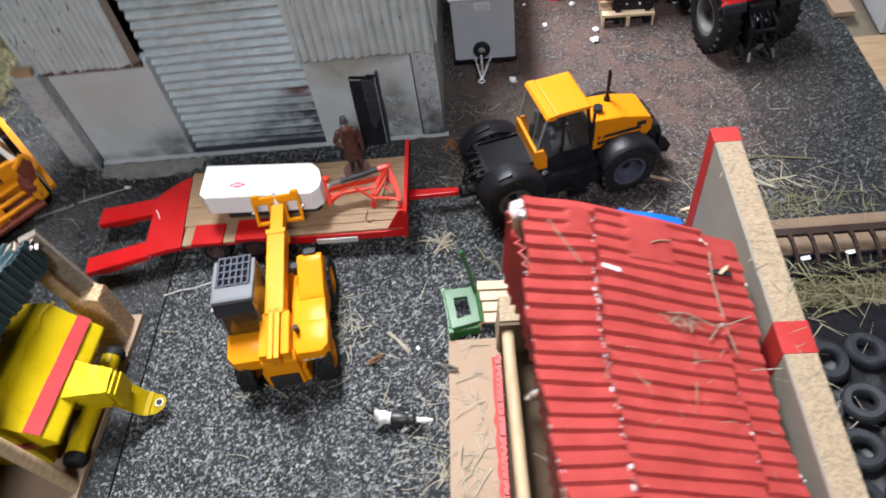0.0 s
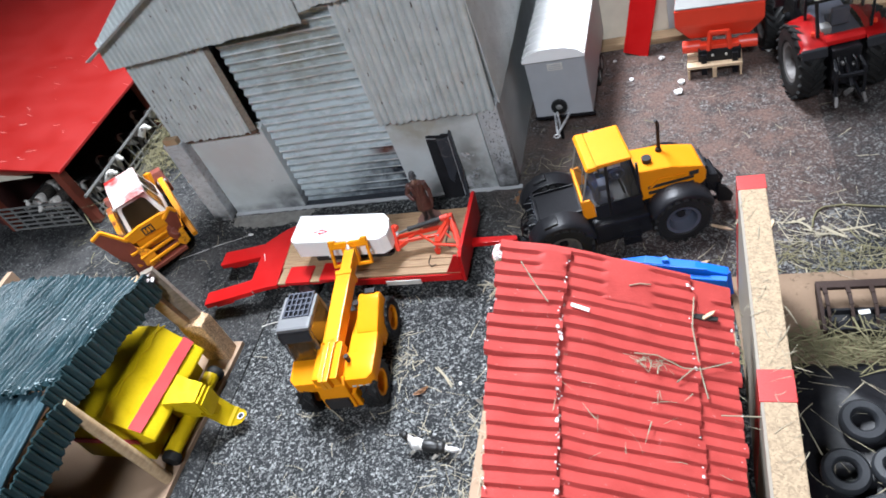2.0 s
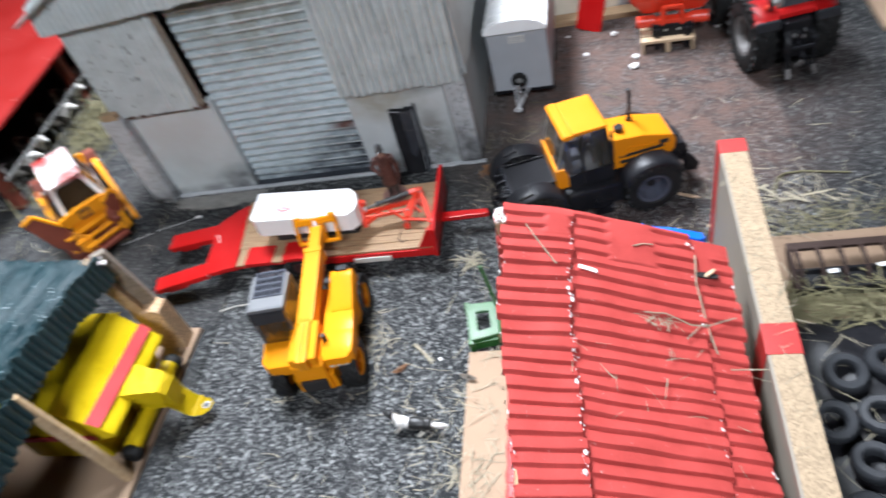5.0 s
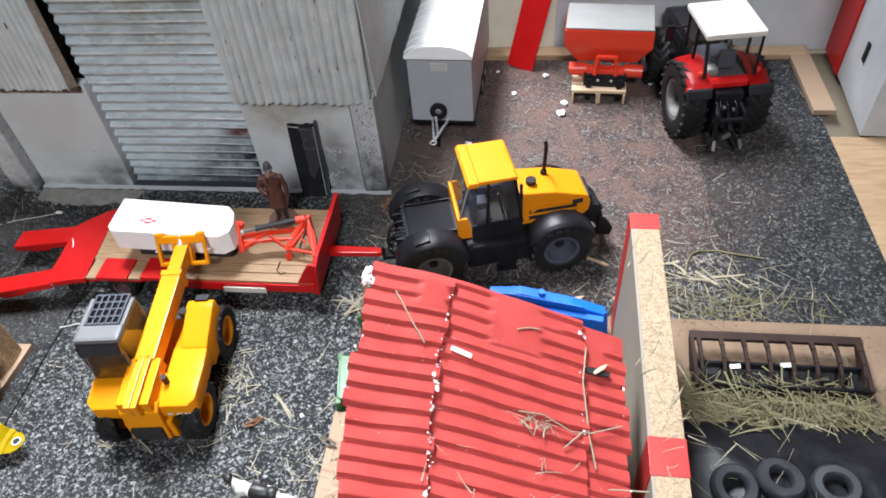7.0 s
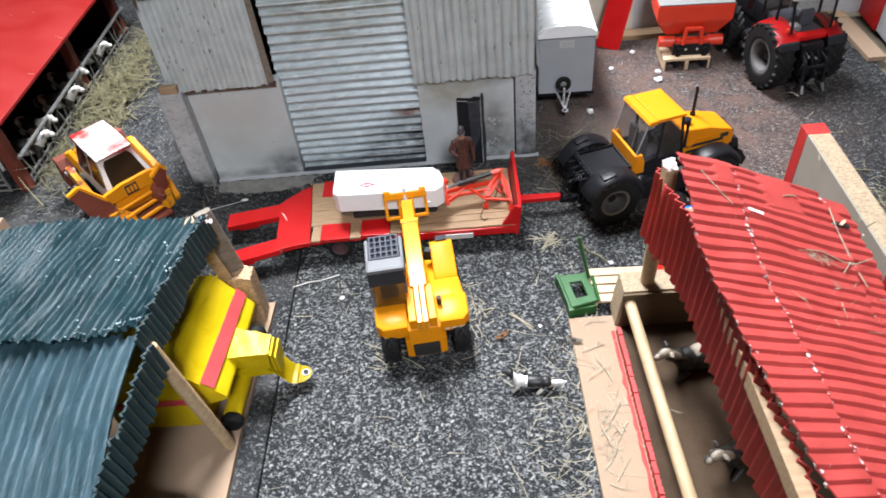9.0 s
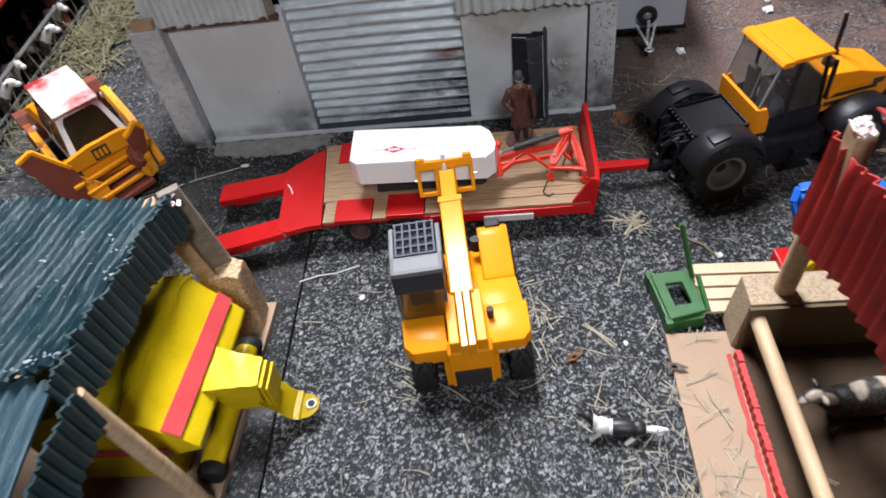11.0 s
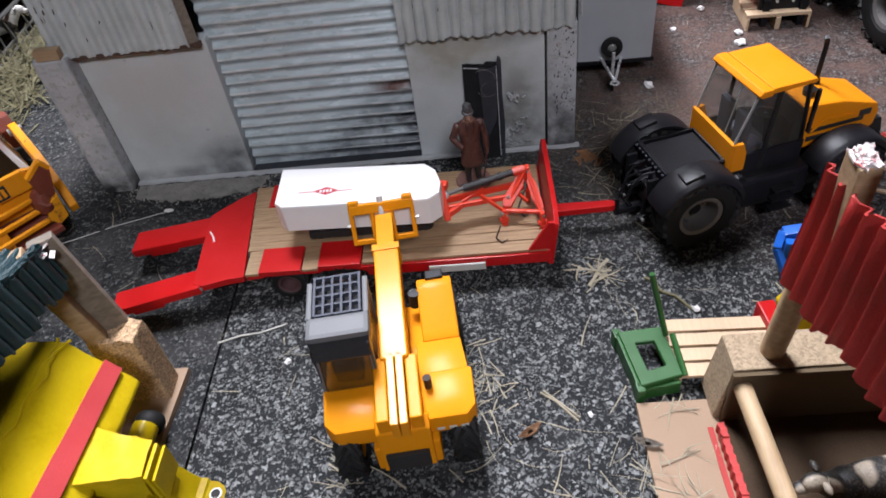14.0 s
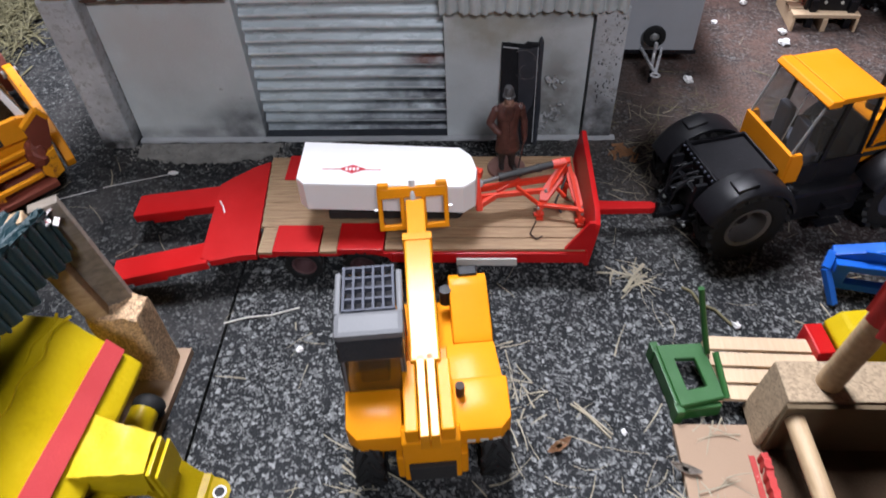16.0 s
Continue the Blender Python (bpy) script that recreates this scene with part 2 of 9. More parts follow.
M = {
    "mat": rubber_mat("rubber_mat", 0.43, 1.0),
    "mat_dark": rubber_mat("rubber_mat_dark", 0.34, 0.0, 0.65),
    "earth": paint("earth", (0.16, 0.13, 0.09), 0.9, var=0.4, coarse=18, fine=500, bump=0.5),
    "yellow": paint("digger_yellow", (0.72, 0.255, 0.001), 0.55, var=0.09, bump=0.05, spec=0.06, coat=0.10, worn=(0.35, 0.14, 0.02), worn_at=0.74),
    "boomyellow": paint("boom_yellow", (0.73, 0.27, 0.001), 0.5, var=0.09, bump=0.08, spec=0.1, coat=0.36, worn=(0.35, 0.14, 0.02), worn_at=0.72),
    "roofyellow": paint("cab_yellow", (0.66, 0.218, 0.002), 0.5, var=0.08, bump=0.06, spec=0.12, coat=0.12),
    "lemon": paint("lemon_paint", (0.52, 0.37, 0.001), 0.45, var=0.2, spec=0.12, coat=0.12, bump=0.25, fine=500, worn=(0.42, 0.3, 0.02), worn_at=0.72),
    "oldyellow": paint("old_yellow", (0.74, 0.28, 0.004), 0.4, var=0.2, spec=0.3, worn=(0.25, 0.06, 0.02), worn_at=0.62),
    "rustyellow": paint("rusty_yellow", (0.76, 0.31, 0.006), 0.4, var=0.15, worn=(0.22, 0.05, 0.02), worn_at=0.5, coarse=14),
    "darkrust": paint("dark_rust_edge", (0.075, 0.040, 0.026), 0.8, var=0.4, worn=(0.16, 0.10, 0.07), worn_at=0.6, coarse=90),
    "rust": paint("rust_red", (0.17, 0.035, 0.018), 0.6, var=0.35, worn=(0.45, 0.15, 0.02), worn_at=0.68),
    "red": paint("trailer_red", (0.47, 0.005, 0.005), 0.45, spec=0.15, coat=0.28, var=0.14, bump=0.12, worn=(0.35, 0.01, 0.01), worn_at=0.7),
    "orange_red": paint("implement_red", (0.72, 0.045, 0.015), 0.35, var=0.1, bump=0.05),
    "barnred": paint("barn_red", (0.235, 0.008, 0.006), 0.45, spec=0.25, var=0.10, bump=0.05, coarse=25, worn=(0.75, 0.25, 0.2), worn_at=0.78),
    "tin_red": paint("red_tin_paint", (0.385, 0.049, 0.042), 0.62, var=0.24, bump=0.4, worn=(0.66, 0.40, 0.36), worn_at=0.655, coarse=60, spec=0.2),
    "tin_red_dark": paint("red_fascia_paint", (0.42, 0.022, 0.018), 0.5, var=0.25, bump=0.3, worn=(0.55, 0.3, 0.26), worn_at=0.76),
    "fascia_red": paint("dark_red_fascia_paint", (0.39, 0.024, 0.020), 0.5, var=0.35, bump=0.5, worn=(0.42, 0.16, 0.13), worn_at=0.72),
    "tin_green": paint("teal_card_paint", (0.006, 0.028, 0.035), 0.42, var=0.6, bump=1.0, coarse=48, fine=420, spec=0.32, worn=(0.08, 0.16, 0.19), worn_at=0.64, stretch=(3, 0.6, 1)),
    "tin_green_light": paint("pale_teal_card_paint", (0.028, 0.062, 0.078), 0.46, var=0.6, bump=1.0, coarse=48, fine=420, spec=0.3, worn=(0.14, 0.27, 0.32), worn_at=0.64, stretch=(3, 0.6, 1)),
    "tin_green_dark": paint("teal_fascia_paint", (0.007, 0.026, 0.030), 0.45, var=0.35, bump=0.6, worn=(0.2, 0.26, 0.26), worn_at=0.74),
    "tin_grey": paint("grey_tin_paint", (0.45, 0.48, 0.475), 0.5, var=0.22, bump=1.0, fine=300, coarse=60, worn=(0.24, 0.24, 0.23), worn_at=0.635),
    # The first two patches paint the dark ground's reflection into the door's foot.
    "tin_silver": paint("silver_tin_paint", (0.44, 0.50, 0.52), 0.26, 0.15, soft_patches=[((-0.140, 0.545, 0.018), (0.085, 0.1, 0.052), (0.016, 0.019, 0.026)), ((-0.18, 0.545, -0.012), (0.15, 0.1, 0.040), (0.03, 0.036, 0.046)), ((-0.143, 0.545, 0.062), (0.03, 0.1, 0.010), (0.10, 0.045, 0.035)), ((-0.20, 0.545, 0.20), (0.10, 0.1, 0.07), (0.27, 0.28, 0.25))], var=0.2, bump=0.3, worn=(0.16, 0.17, 0.17), worn_at=0.69, stretch=(1, 1, 4)),
    "concrete": paint("painted_concrete", (0.51, 0.54, 0.54), 0.6, soft_patches=[((-0.055, 0.535, 0.040), (0.026, 0.1, 0.05), (0.24, 0.24, 0.225)), ((-0.085, 0.535, 0.104), (0.07, 0.1, 0.018), (0.16, 0.165, 0.165)), ((-0.33, 0.535, 0.004), (0.09, 0.1, 0.010), (0.24, 0.245, 0.25)), ((-0.34, 0.535, 0.085), (0.07, 0.1, 0.05), (0.50, 0.50, 0.49)), ((-0.068, 0.535, 0.004), (0.055, 0.1, 0.05), (0.14, 0.14, 0.13)), ((-0.285, 0.535, 0.01), (0.04, 0.1, 0.03), (0.14, 0.145, 0.15)), ((-0.10, 0.535, 0.09), (0.05, 0.1, 0.03), (0.34, 0.33, 0.28))], var=0.2, bump=0.35, coarse=26, worn=(0.24, 0.24, 0.23), worn_at=0.665),
    "rough_concrete": paint("rough_concrete", (0.44, 0.45, 0.46), 0.8, soft_patches=[((-0.388, 0.530, 0.0), (0.04, 0.1, 0.022), (0.02, 0.02, 0.02)), ((-0.022, 0.535, 0.0), (0.05, 0.1, 0.06), (0.06, 0.06, 0.06))], var=0.38, bump=1.0, fine=420, worn=(0.34, 0.34, 0.33), worn_at=0.52),
    "grit": paint("gritty_screed", (0.235, 0.225, 0.205), 0.9, var=0.45, bump=0.8, fine=1100, coarse=80),
    "black": paint("black_plastic", (0.007, 0.007, 0.009), 0.38, var=0.4, bump=0.25, spec=0.24, worn=(0.045, 0.043, 0.042), worn_at=0.68),
    "gloss_black": paint("glossy_dark_plastic", (0.020, 0.020, 0.023), 0.2, var=0.2, bump=0.03),
    "doorblack": paint("worn_black_board", (0.010, 0.010, 0.012), 0.8, spec=0.2, var=0.4, bump=0.5, coarse=70, worn=(0.045, 0.045, 0.048), worn_at=0.66),
    "doorgrey": paint("worn_grey_board", (0.030, 0.034, 0.042), 0.34, var=0.4, bump=0.6, coarse=70, worn=(0.02, 0.02, 0.02), worn_at=0.6),
    "tyre": paint("tyre_rubber", (0.009, 0.009, 0.009), 0.6, var=0.3, bump=0.2, spec=0.25, worn=(0.06, 0.055, 0.05), worn_at=0.7),
    "dusty_tyre": paint("dusty_tyre_rubber", (0.020, 0.022, 0.026), 0.5, var=0.4, bump=0.3, worn=(0.10, 0.10, 0.10), worn_at=0.66),
    "dark": paint("dark_recess", (0.015, 0.013, 0.012), 0.8, var=0.3),
    "rim_grey": paint("rim_grey", (0.25, 0.25, 0.24), 0.45, 0.2, var=0.15),
    "dullrim": paint("dull_rim_grey", (0.16, 0.15, 0.145), 0.45, 0.3, var=0.25, worn=(0.05, 0.05, 0.05), worn_at=0.6),
    "hub_maroon": paint("dull_maroon_hub", (0.085, 0.040, 0.042), 0.5, var=0.3),
    "leaf": paint("dead_leaf", (0.24, 0.11, 0.045), 0.75, var=0.5, coarse=90),
    "chrome": paint("bright_metal", (0.66, 0.66, 0.67), 0.28, 0.55, var=0.05, bump=0),
    "white": paint("white_plastic", (0.90, 0.89, 0.88), 0.34, var=0.03, bump=0.03),
    "whitecab": paint("white_cab", (0.78, 0.74, 0.71), 0.35, var=0.05, soft_patches=[((-0.030, -0.008, 0.094), (0.036, 0.044, 0.03), (0.30, 0.014, 0.012)), ((0.032, 0.012, 0.092), (0.030, 0.038, 0.02), (0.30, 0.014, 0.012))]),
    "grey": paint("grey_panel", (0.36, 0.37, 0.39), 0.4, var=0.08, bump=0.05),
    "cabgrey": paint("cab_grey", (0.105, 0.107, 0.112), 0.55, 0.0, var=0.12, bump=0.05),
    "gridgrey": paint("grid_grey", (0.055, 0.06, 0.08), 0.6, var=0.15, spec=0.3),
    "cream": paint("cream_board", (0.62, 0.57, 0.46), 0.7, var=0.15, worn=(0.25, 0.2, 0.15), worn_at=0.68),
    "greywall": paint("whitewash_grey", (0.45, 0.46, 0.47), 0.5, var=0.3, coarse=18, worn=(0.18, 0.18, 0.18), worn_at=0.66),
    "green": paint("implement_green", (0.015, 0.088, 0.015), 0.42, var=0.2, worn=(0.12, 0.3, 0.1), worn_at=0.72),
    "blue": paint("implement_blue", (0.008, 0.13, 0.62), 0.35, var=0.1),
    "brown_metal": paint("brown_metal", (0.030, 0.016, 0.012), 0.6, var=0.3, spec=0.25),
    "hide": hide("patched_hide"),
    # Blacker coat, its white dimmed to put the cow shed's shade into the colour.
    "hide_black_shaded": hide("mostly_black_shaded_hide", 0.50, (0.42, 0.35, 0.27)),
    "paper": paint("crumpled_paper", (0.75, 0.74, 0.72), 0.8, var=0.08),
    "cardgrey": paint("frayed_card", (0.50, 0.44, 0.40), 0.9, var=0.4, coarse=400, worn=(0.12, 0.05, 0.05), worn_at=0.55),
    "maroon": paint("dark_maroon_board", (0.055, 0.012, 0.010), 0.8, var=0.4, coarse=60),
    "chalk": paint("pale_chipped_paint", (0.42, 0.50, 0.52), 0.5, var=0.3, coarse=200),
    "chips": paint("white_and_red_paint", (0.68, 0.64, 0.62), 0.6, worn=(0.45, 0.03, 0.03), worn_at=0.55, coarse=120),
    "logo_red": paint("badge_red", (0.56, 0.03, 0.045), 0.4, var=0.05),
    "tape": paint("red_tape", (0.53, 0.055, 0.058), 0.45, var=0.12),
    "tape_pale": paint("bare_scratch", (0.62, 0.36, 0.32), 0.7, var=0.3),
    "ink": paint("black_print", (0.02, 0.02, 0.02), 0.5, var=0.1),
    "plate_white": paint("plate_white", (0.55, 0.53, 0.48), 0.4, var=0.1),
    "straw": paint("straw", (0.30, 0.262, 0.185), 0.75, var=0.4, coarse=70, bump=0.1),
    "hay": paint("green_hay", (0.140, 0.124, 0.060), 0.75, var=0.5, coarse=60, bump=0.1),
    "tarp": paint("black_sheet", (0.006, 0.006, 0.008), 0.42, var=0.3, bump=0.9, fine=160, spec=0.3),
    "brownglass": glass("brown_glass", (0.05, 0.03, 0.015), 0.15, 0.95),
    "glass": glass("cab_glass", (0.075, 0.065, 0.05), 0.05, 0.22),
    "smoke": glass("smoked_glass", (0.03, 0.032, 0.035), 0.06, 0.36),
    "smoke_dark": glass("dark_smoked_glass", (0.060, 0.030, 0.008), 0.06, 0.62),
    "smoke_side": glass("smoked_side_glass", (0.014, 0.011, 0.009), 0.5, 0.6),
    "deck": wood("deck_wood", (0.40, 0.26, 0.14), (0.22, 0.13, 0.07), (1, 14, 14), 45),
    "pine": wood("pine", (0.62, 0.46, 0.30), (0.55, 0.39, 0.24), (1, 14, 14), 40),
    "dowel": wood("dowel_wood", (0.50, 0.36, 0.21), (0.36, 0.24, 0.13), (8, 1, 8), 40),
    "plank": wood("plank_wood", (0.42, 0.29, 0.17), (0.27, 0.17, 0.09), (1, 10, 10), 35),
    "oldwood": wood("grey_weathered_wood", (0.22, 0.18, 0.14), (0.11, 0.09, 0.07), (1, 10, 10), 35),
    "mdf": paint("hardboard", (0.31, 0.215, 0.145), 0.85, spec=0.2, var=0.12, bump=0.15, coarse=20, worn=(0.3, 0.2, 0.12), worn_at=0.74),
    "clampboard": paint("trodden_hardboard", (0.20, 0.136, 0.090), 0.85, spec=0.2, var=0.2, bump=0.4, coarse=30, fine=500, worn=(0.12, 0.085, 0.055), worn_at=0.58),
    "chip": chipboard("chipboard", (0.35, 0.26, 0.165), 820.0, 0.72, 1.2),
    "chip_rough": chipboard("crumbly_chipboard", (0.46, 0.30, 0.17), 1150.0, 0.45, 1.5),
    "wallface": paint("grey_wall_paint", (0.27, 0.235, 0.19), 0.7, var=0.12, bump=0.1, coarse=20),
    "lining": paint("brown_wall_paint", (0.135, 0.098, 0.058), 0.8, spec=0.12, var=0.2, bump=0.3, coarse=24, worn=(0.10, 0.07, 0.04), worn_at=0.66),
    "mat_slate": rubber_mat("rubber_mat_slate", 0.38, 0.55, 0.60),
    "dirt": paint("cow_shed_dirt", (0.062, 0.039, 0.023), 0.9, var=0.4, bump=0.6, spec=0.15),
    "room": paint("room_plaster", (0.24, 0.24, 0.235), 0.9, var=0.1, coarse=3, fine=60),
}



M["yellow"].node_tree.nodes["Principled BSDF"].inputs["Coat Roughness"].default_value = 0.2


def lit_ridges(m, pitch, tint):
    """Uneven bright lines along a ribbed door's ridges: painted highlights as well as rubbed paint."""
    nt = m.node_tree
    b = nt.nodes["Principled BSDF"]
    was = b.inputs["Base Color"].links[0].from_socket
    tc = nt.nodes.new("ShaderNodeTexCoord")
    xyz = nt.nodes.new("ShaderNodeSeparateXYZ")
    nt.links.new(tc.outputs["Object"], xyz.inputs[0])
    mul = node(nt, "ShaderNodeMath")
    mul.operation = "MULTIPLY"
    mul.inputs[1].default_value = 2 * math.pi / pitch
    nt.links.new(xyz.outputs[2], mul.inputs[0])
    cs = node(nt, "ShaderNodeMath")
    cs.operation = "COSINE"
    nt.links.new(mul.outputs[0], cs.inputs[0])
    ridge_line = node(nt, "ShaderNodeMath")
    ridge_line.operation = "MULTIPLY"
    nt.links.new(ramp(nt, cs.outputs[0], 0.80, 0.97), ridge_line.inputs[0])
    nt.links.new(ramp(nt, noise_of(nt, 45, 6, (1, 1, 3)), 0.15, 0.62), ridge_line.inputs[1])
    nt.links.new(mixed(nt, ridge_line.outputs[0], was, tint), b.inputs["Base Color"])


# Ridge highlights of the roller door, put into its colour along with wear.
lit_ridges(M["tin_silver"], 0.0098, (0.74, 0.78, 0.79))

# ---- mesh helpers ----
def part(name, bm, material, parent, label=""):
    me = bpy.data.meshes.new(name)
    bmesh.ops.recalc_face_normals(bm, faces=bm.faces)
    bm.to_mesh(me)
    bm.free()
    for m in (material if isinstance(material, list) else [material]):
        me.materials.append(m)
    ob = new(name, me)
    if parent:
        ob.parent = parent
    return tagged(ob, label)


def smooth(ob, angle=40):
    me = ob.data
    me.polygons.foreach_set("use_smooth", [True] * len(me.polygons))
    me.set_sharp_from_angle(angle=radians(angle))
    return ob


def thing(name, m, label, category, group="", kind=""):
    ob = new(name)
    ob.empty_display_size = 0.01
    ob.matrix_world = m
    return tagged(ob, label, category, group, kind)


def solo(name, bm, material, label, category, group="", kind="", m=None):
    ob = part(name, bm, material, None, label)
    if m is not None:
        ob.matrix_world = m
    return tagged(ob, label, category, group, kind)


def box(bm, x0, x1, y0, y1, z0, z1, bevel=0.0, m=None):
    vs = [bm.verts.new((x, y, z)) for x in (x0, x1) for y in (y0, y1) for z in (z0, z1)]
    fs = [bm.faces.new([vs[i] for i in q]) for q in ((0, 1, 3, 2), (4, 6, 7, 5), (0, 4, 5, 1), (2, 3, 7, 6), (0, 2, 6, 4), (1, 5, 7, 3))]
    if bevel:
        es = list({e for f in fs for e in f.edges})
        out = bmesh.ops.bevel(bm, geom=es, offset=bevel, segments=2, profile=0.6, affect="EDGES", clamp_overlap=True)
        vs = list({v for f in out["faces"] for v in f.verts} | {v for f in fs if f.is_valid for v in f.verts})
    if m is not None:
        bmesh.ops.transform(bm, matrix=m, verts=[v for v in vs if v.is_valid])
    return bm


def beam(bm, p0, p1, w, h, bevel=0.0, roll=0.0):
    """A bar of section w (sideways) by h (up) from p0 to p1."""
    p0, p1 = Vector(p0), Vector(p1)
    d = p1 - p0
    q = d.to_track_quat("X", "Z").to_matrix().to_4x4()
    return box(bm, 0, d.length, -w / 2, w / 2, -h / 2, h / 2, bevel, Matrix.Translation(p0) @ q @ pose(0, 0, 0, roll))


def cyl(bm, p0, p1, r0, r1=None, n=16, caps=True):
    p0, p1 = Vector(p0), Vector(p1)
    r1 = r0 if r1 is None else r1
    q = (p1 - p0).to_track_quat("Z", "Y").to_matrix()
    rings = []
    for p, r in ((p0, r0), (p1, r1)):
        rings.append([bm.verts.new(p + q @ Vector((r * math.cos(a), r * math.sin(a), 0))) for a in [2 * math.pi * i / n for i in range(n)]])
    for i in range(n):
        bm.faces.new((rings[0][i], rings[0][(i + 1) % n], rings[1][(i + 1) % n], rings[1][i]))
    if caps:
        bm.faces.new(rings[0][::-1])
        bm.faces.new(rings[1])
    return bm


def tube(bm, pts, r, n=8):
    for a, b in zip(pts, pts[1:]):
        cyl(bm, a, b, r, n=n)
    return bm


def prism(bm, pts, axis, a0, a1, bevel=0.0):
    """A polygon, given in the plane across axis, drawn out from a0 to a1 along it. x: points are (y, z); y: (x, z); z: (x, y)."""
    def at(p, a):
        return {"x": (a, p[0], p[1]), "y": (p[0], a, p[1]), "z": (p[0], p[1], a)}[axis]
    lo = [bm.verts.new(at(p, a0)) for p in pts]
    hi = [bm.verts.new(at(p, a1)) for p in pts]
    n = len(pts)
    fs = [bm.faces.new(lo[::-1]), bm.faces.new(hi)] + [bm.faces.new((lo[i], lo[(i + 1) % n], hi[(i + 1) % n], hi[i])) for i in range(n)]
    if bevel:
        bmesh.ops.bevel(bm, geom=list({e for f in fs for e in f.edges}), offset=bevel, segments=2, profile=0.6, affect="EDGES", clamp_overlap=True)
    return bm


def lathe(bm, profile, m=None, n=32):
    """Profile of (radius, along) turned about the y axis."""
    rings = []
    for i in range(n):
        a = 2 * math.pi * i / n
        rings.append([bm.verts.new((r * math.cos(a), y, r * math.sin(a))) for r, y in profile])
    for i in range(n):
        j = (i + 1) % n
        for k in range(len(profile) - 1):
            bm.faces.new((rings[i][k], rings[j][k], rings[j][k + 1], rings[i][k + 1]))
    if m is not None:
        bmesh.ops.transform(bm, matrix=m, verts=[v for ring in rings for v in ring])
    return bm


def corrugated(bm, length, run, pitch, amp, thick, shape, ragged=0.0, seed=0, skew=0.35, round_top=False, wander=0.0, step=0.012, flat=None, stepped=False):
    """A wavy sheet: waves follow one another along u (0..length), and run along v (0..run). shape(u, v, h) gives the place of a point
    h above the sheet's middle. round_top: half-round ridges with narrow grooves; stepped: steep on one side, rounded on the other; wander: how unevenly the waves follow one another;
    flat(u, v) is 1 where the waves are pressed flat."""
    rng = random.Random(seed)
    per = 14 if round_top else 8
    nu = max(4, int(length / pitch * per))
    nv = max(3, int(run / step))
    top, bot = [], []
    ends = [(rng.uniform(-1, 1) * ragged, rng.uniform(-1, 1) * ragged) for _ in range(nu + 1)]
    for i in range(nu + 1):
        u = length * i / nu
        e0, e1 = ends[i // per * per]
        a, b = [], []
        for j in range(nv + 1):
            v = e0 + (run + e1 - e0) * j / nv
            q = u / pitch + wander * noise.noise((u / pitch * 0.6, v * 14, seed + 3.3))
            if stepped:
                k = q % 1.0
                k = k / 0.21 if k < 0.21 else (1.0 - k) / 0.79
                wave = amp * (2 * (k * k * (3 - 2 * k) if q % 1.0 < 0.21 else k ** 0.68) - 1)
            elif round_top:
                wave = amp * (2 * abs(math.cos(math.pi * q)) ** 0.56 - 1)
            else:
                wave = amp * (math.cos(2 * math.pi * q) + skew * math.sin(4 * math.pi * q))
            if wander:
                wave *= 1 + 1.6 * wander * noise.noise((u * 55, v * 18, seed + 9.1))
            if flat:
                wave += (amp * 0.85 - wave) * flat(u, v)
            w = wave + amp * 0.5 * noise.noise((u * 40 + seed, v * 25, seed))
            a.append(bm.verts.new(shape(u, v, w + thick / 2)))
            b.append(bm.verts.new(shape(u, v, w - thick / 2)))
        top.append(a), bot.append(b)
    for i in range(nu):
        for j in range(nv):
            bm.faces.new((top[i][j], top[i + 1][j], top[i + 1][j + 1], top[i][j + 1]))
            bm.faces.new((bot[i][j], bot[i][j + 1], bot[i + 1][j + 1], bot[i + 1][j]))
        for j in (0, nv):
            bm.faces.new((top[i][j], bot[i][j], bot[i + 1][j], top[i + 1][j]))
    for i in (0, nu):
        for j in range(nv):
            bm.faces.new((top[i][j], top[i][j + 1], bot[i][j + 1], bot[i][j]))
    return bm


def ring(bm, o, i, y0, y1):
    """A four-cornered frame with a hole, corners given as (x, z), between y0 and y1."""
    vo = [[bm.verts.new((x, y, z)) for x, z in o] for y in (y0, y1)]
    vi = [[bm.verts.new((x, y, z)) for x, z in i] for y in (y0, y1)]
    for k in range(4):
        j = (k + 1) % 4
        bm.faces.new((vo[1][k], vo[1][j], vi[1][j], vi[1][k]))
        bm.faces.new((vo[0][k], vi[0][k], vi[0][j], vo[0][j]))
        bm.faces.new((vo[0][k], vo[0][j], vo[1][j], vo[1][k]))
        bm.faces.new((vi[0][k], vi[1][k], vi[1][j], vi[0][j]))
    bmesh.ops.bevel(bm, geom=bm.edges[:], offset=0.0004, segments=1, affect="EDGES")
    return bm


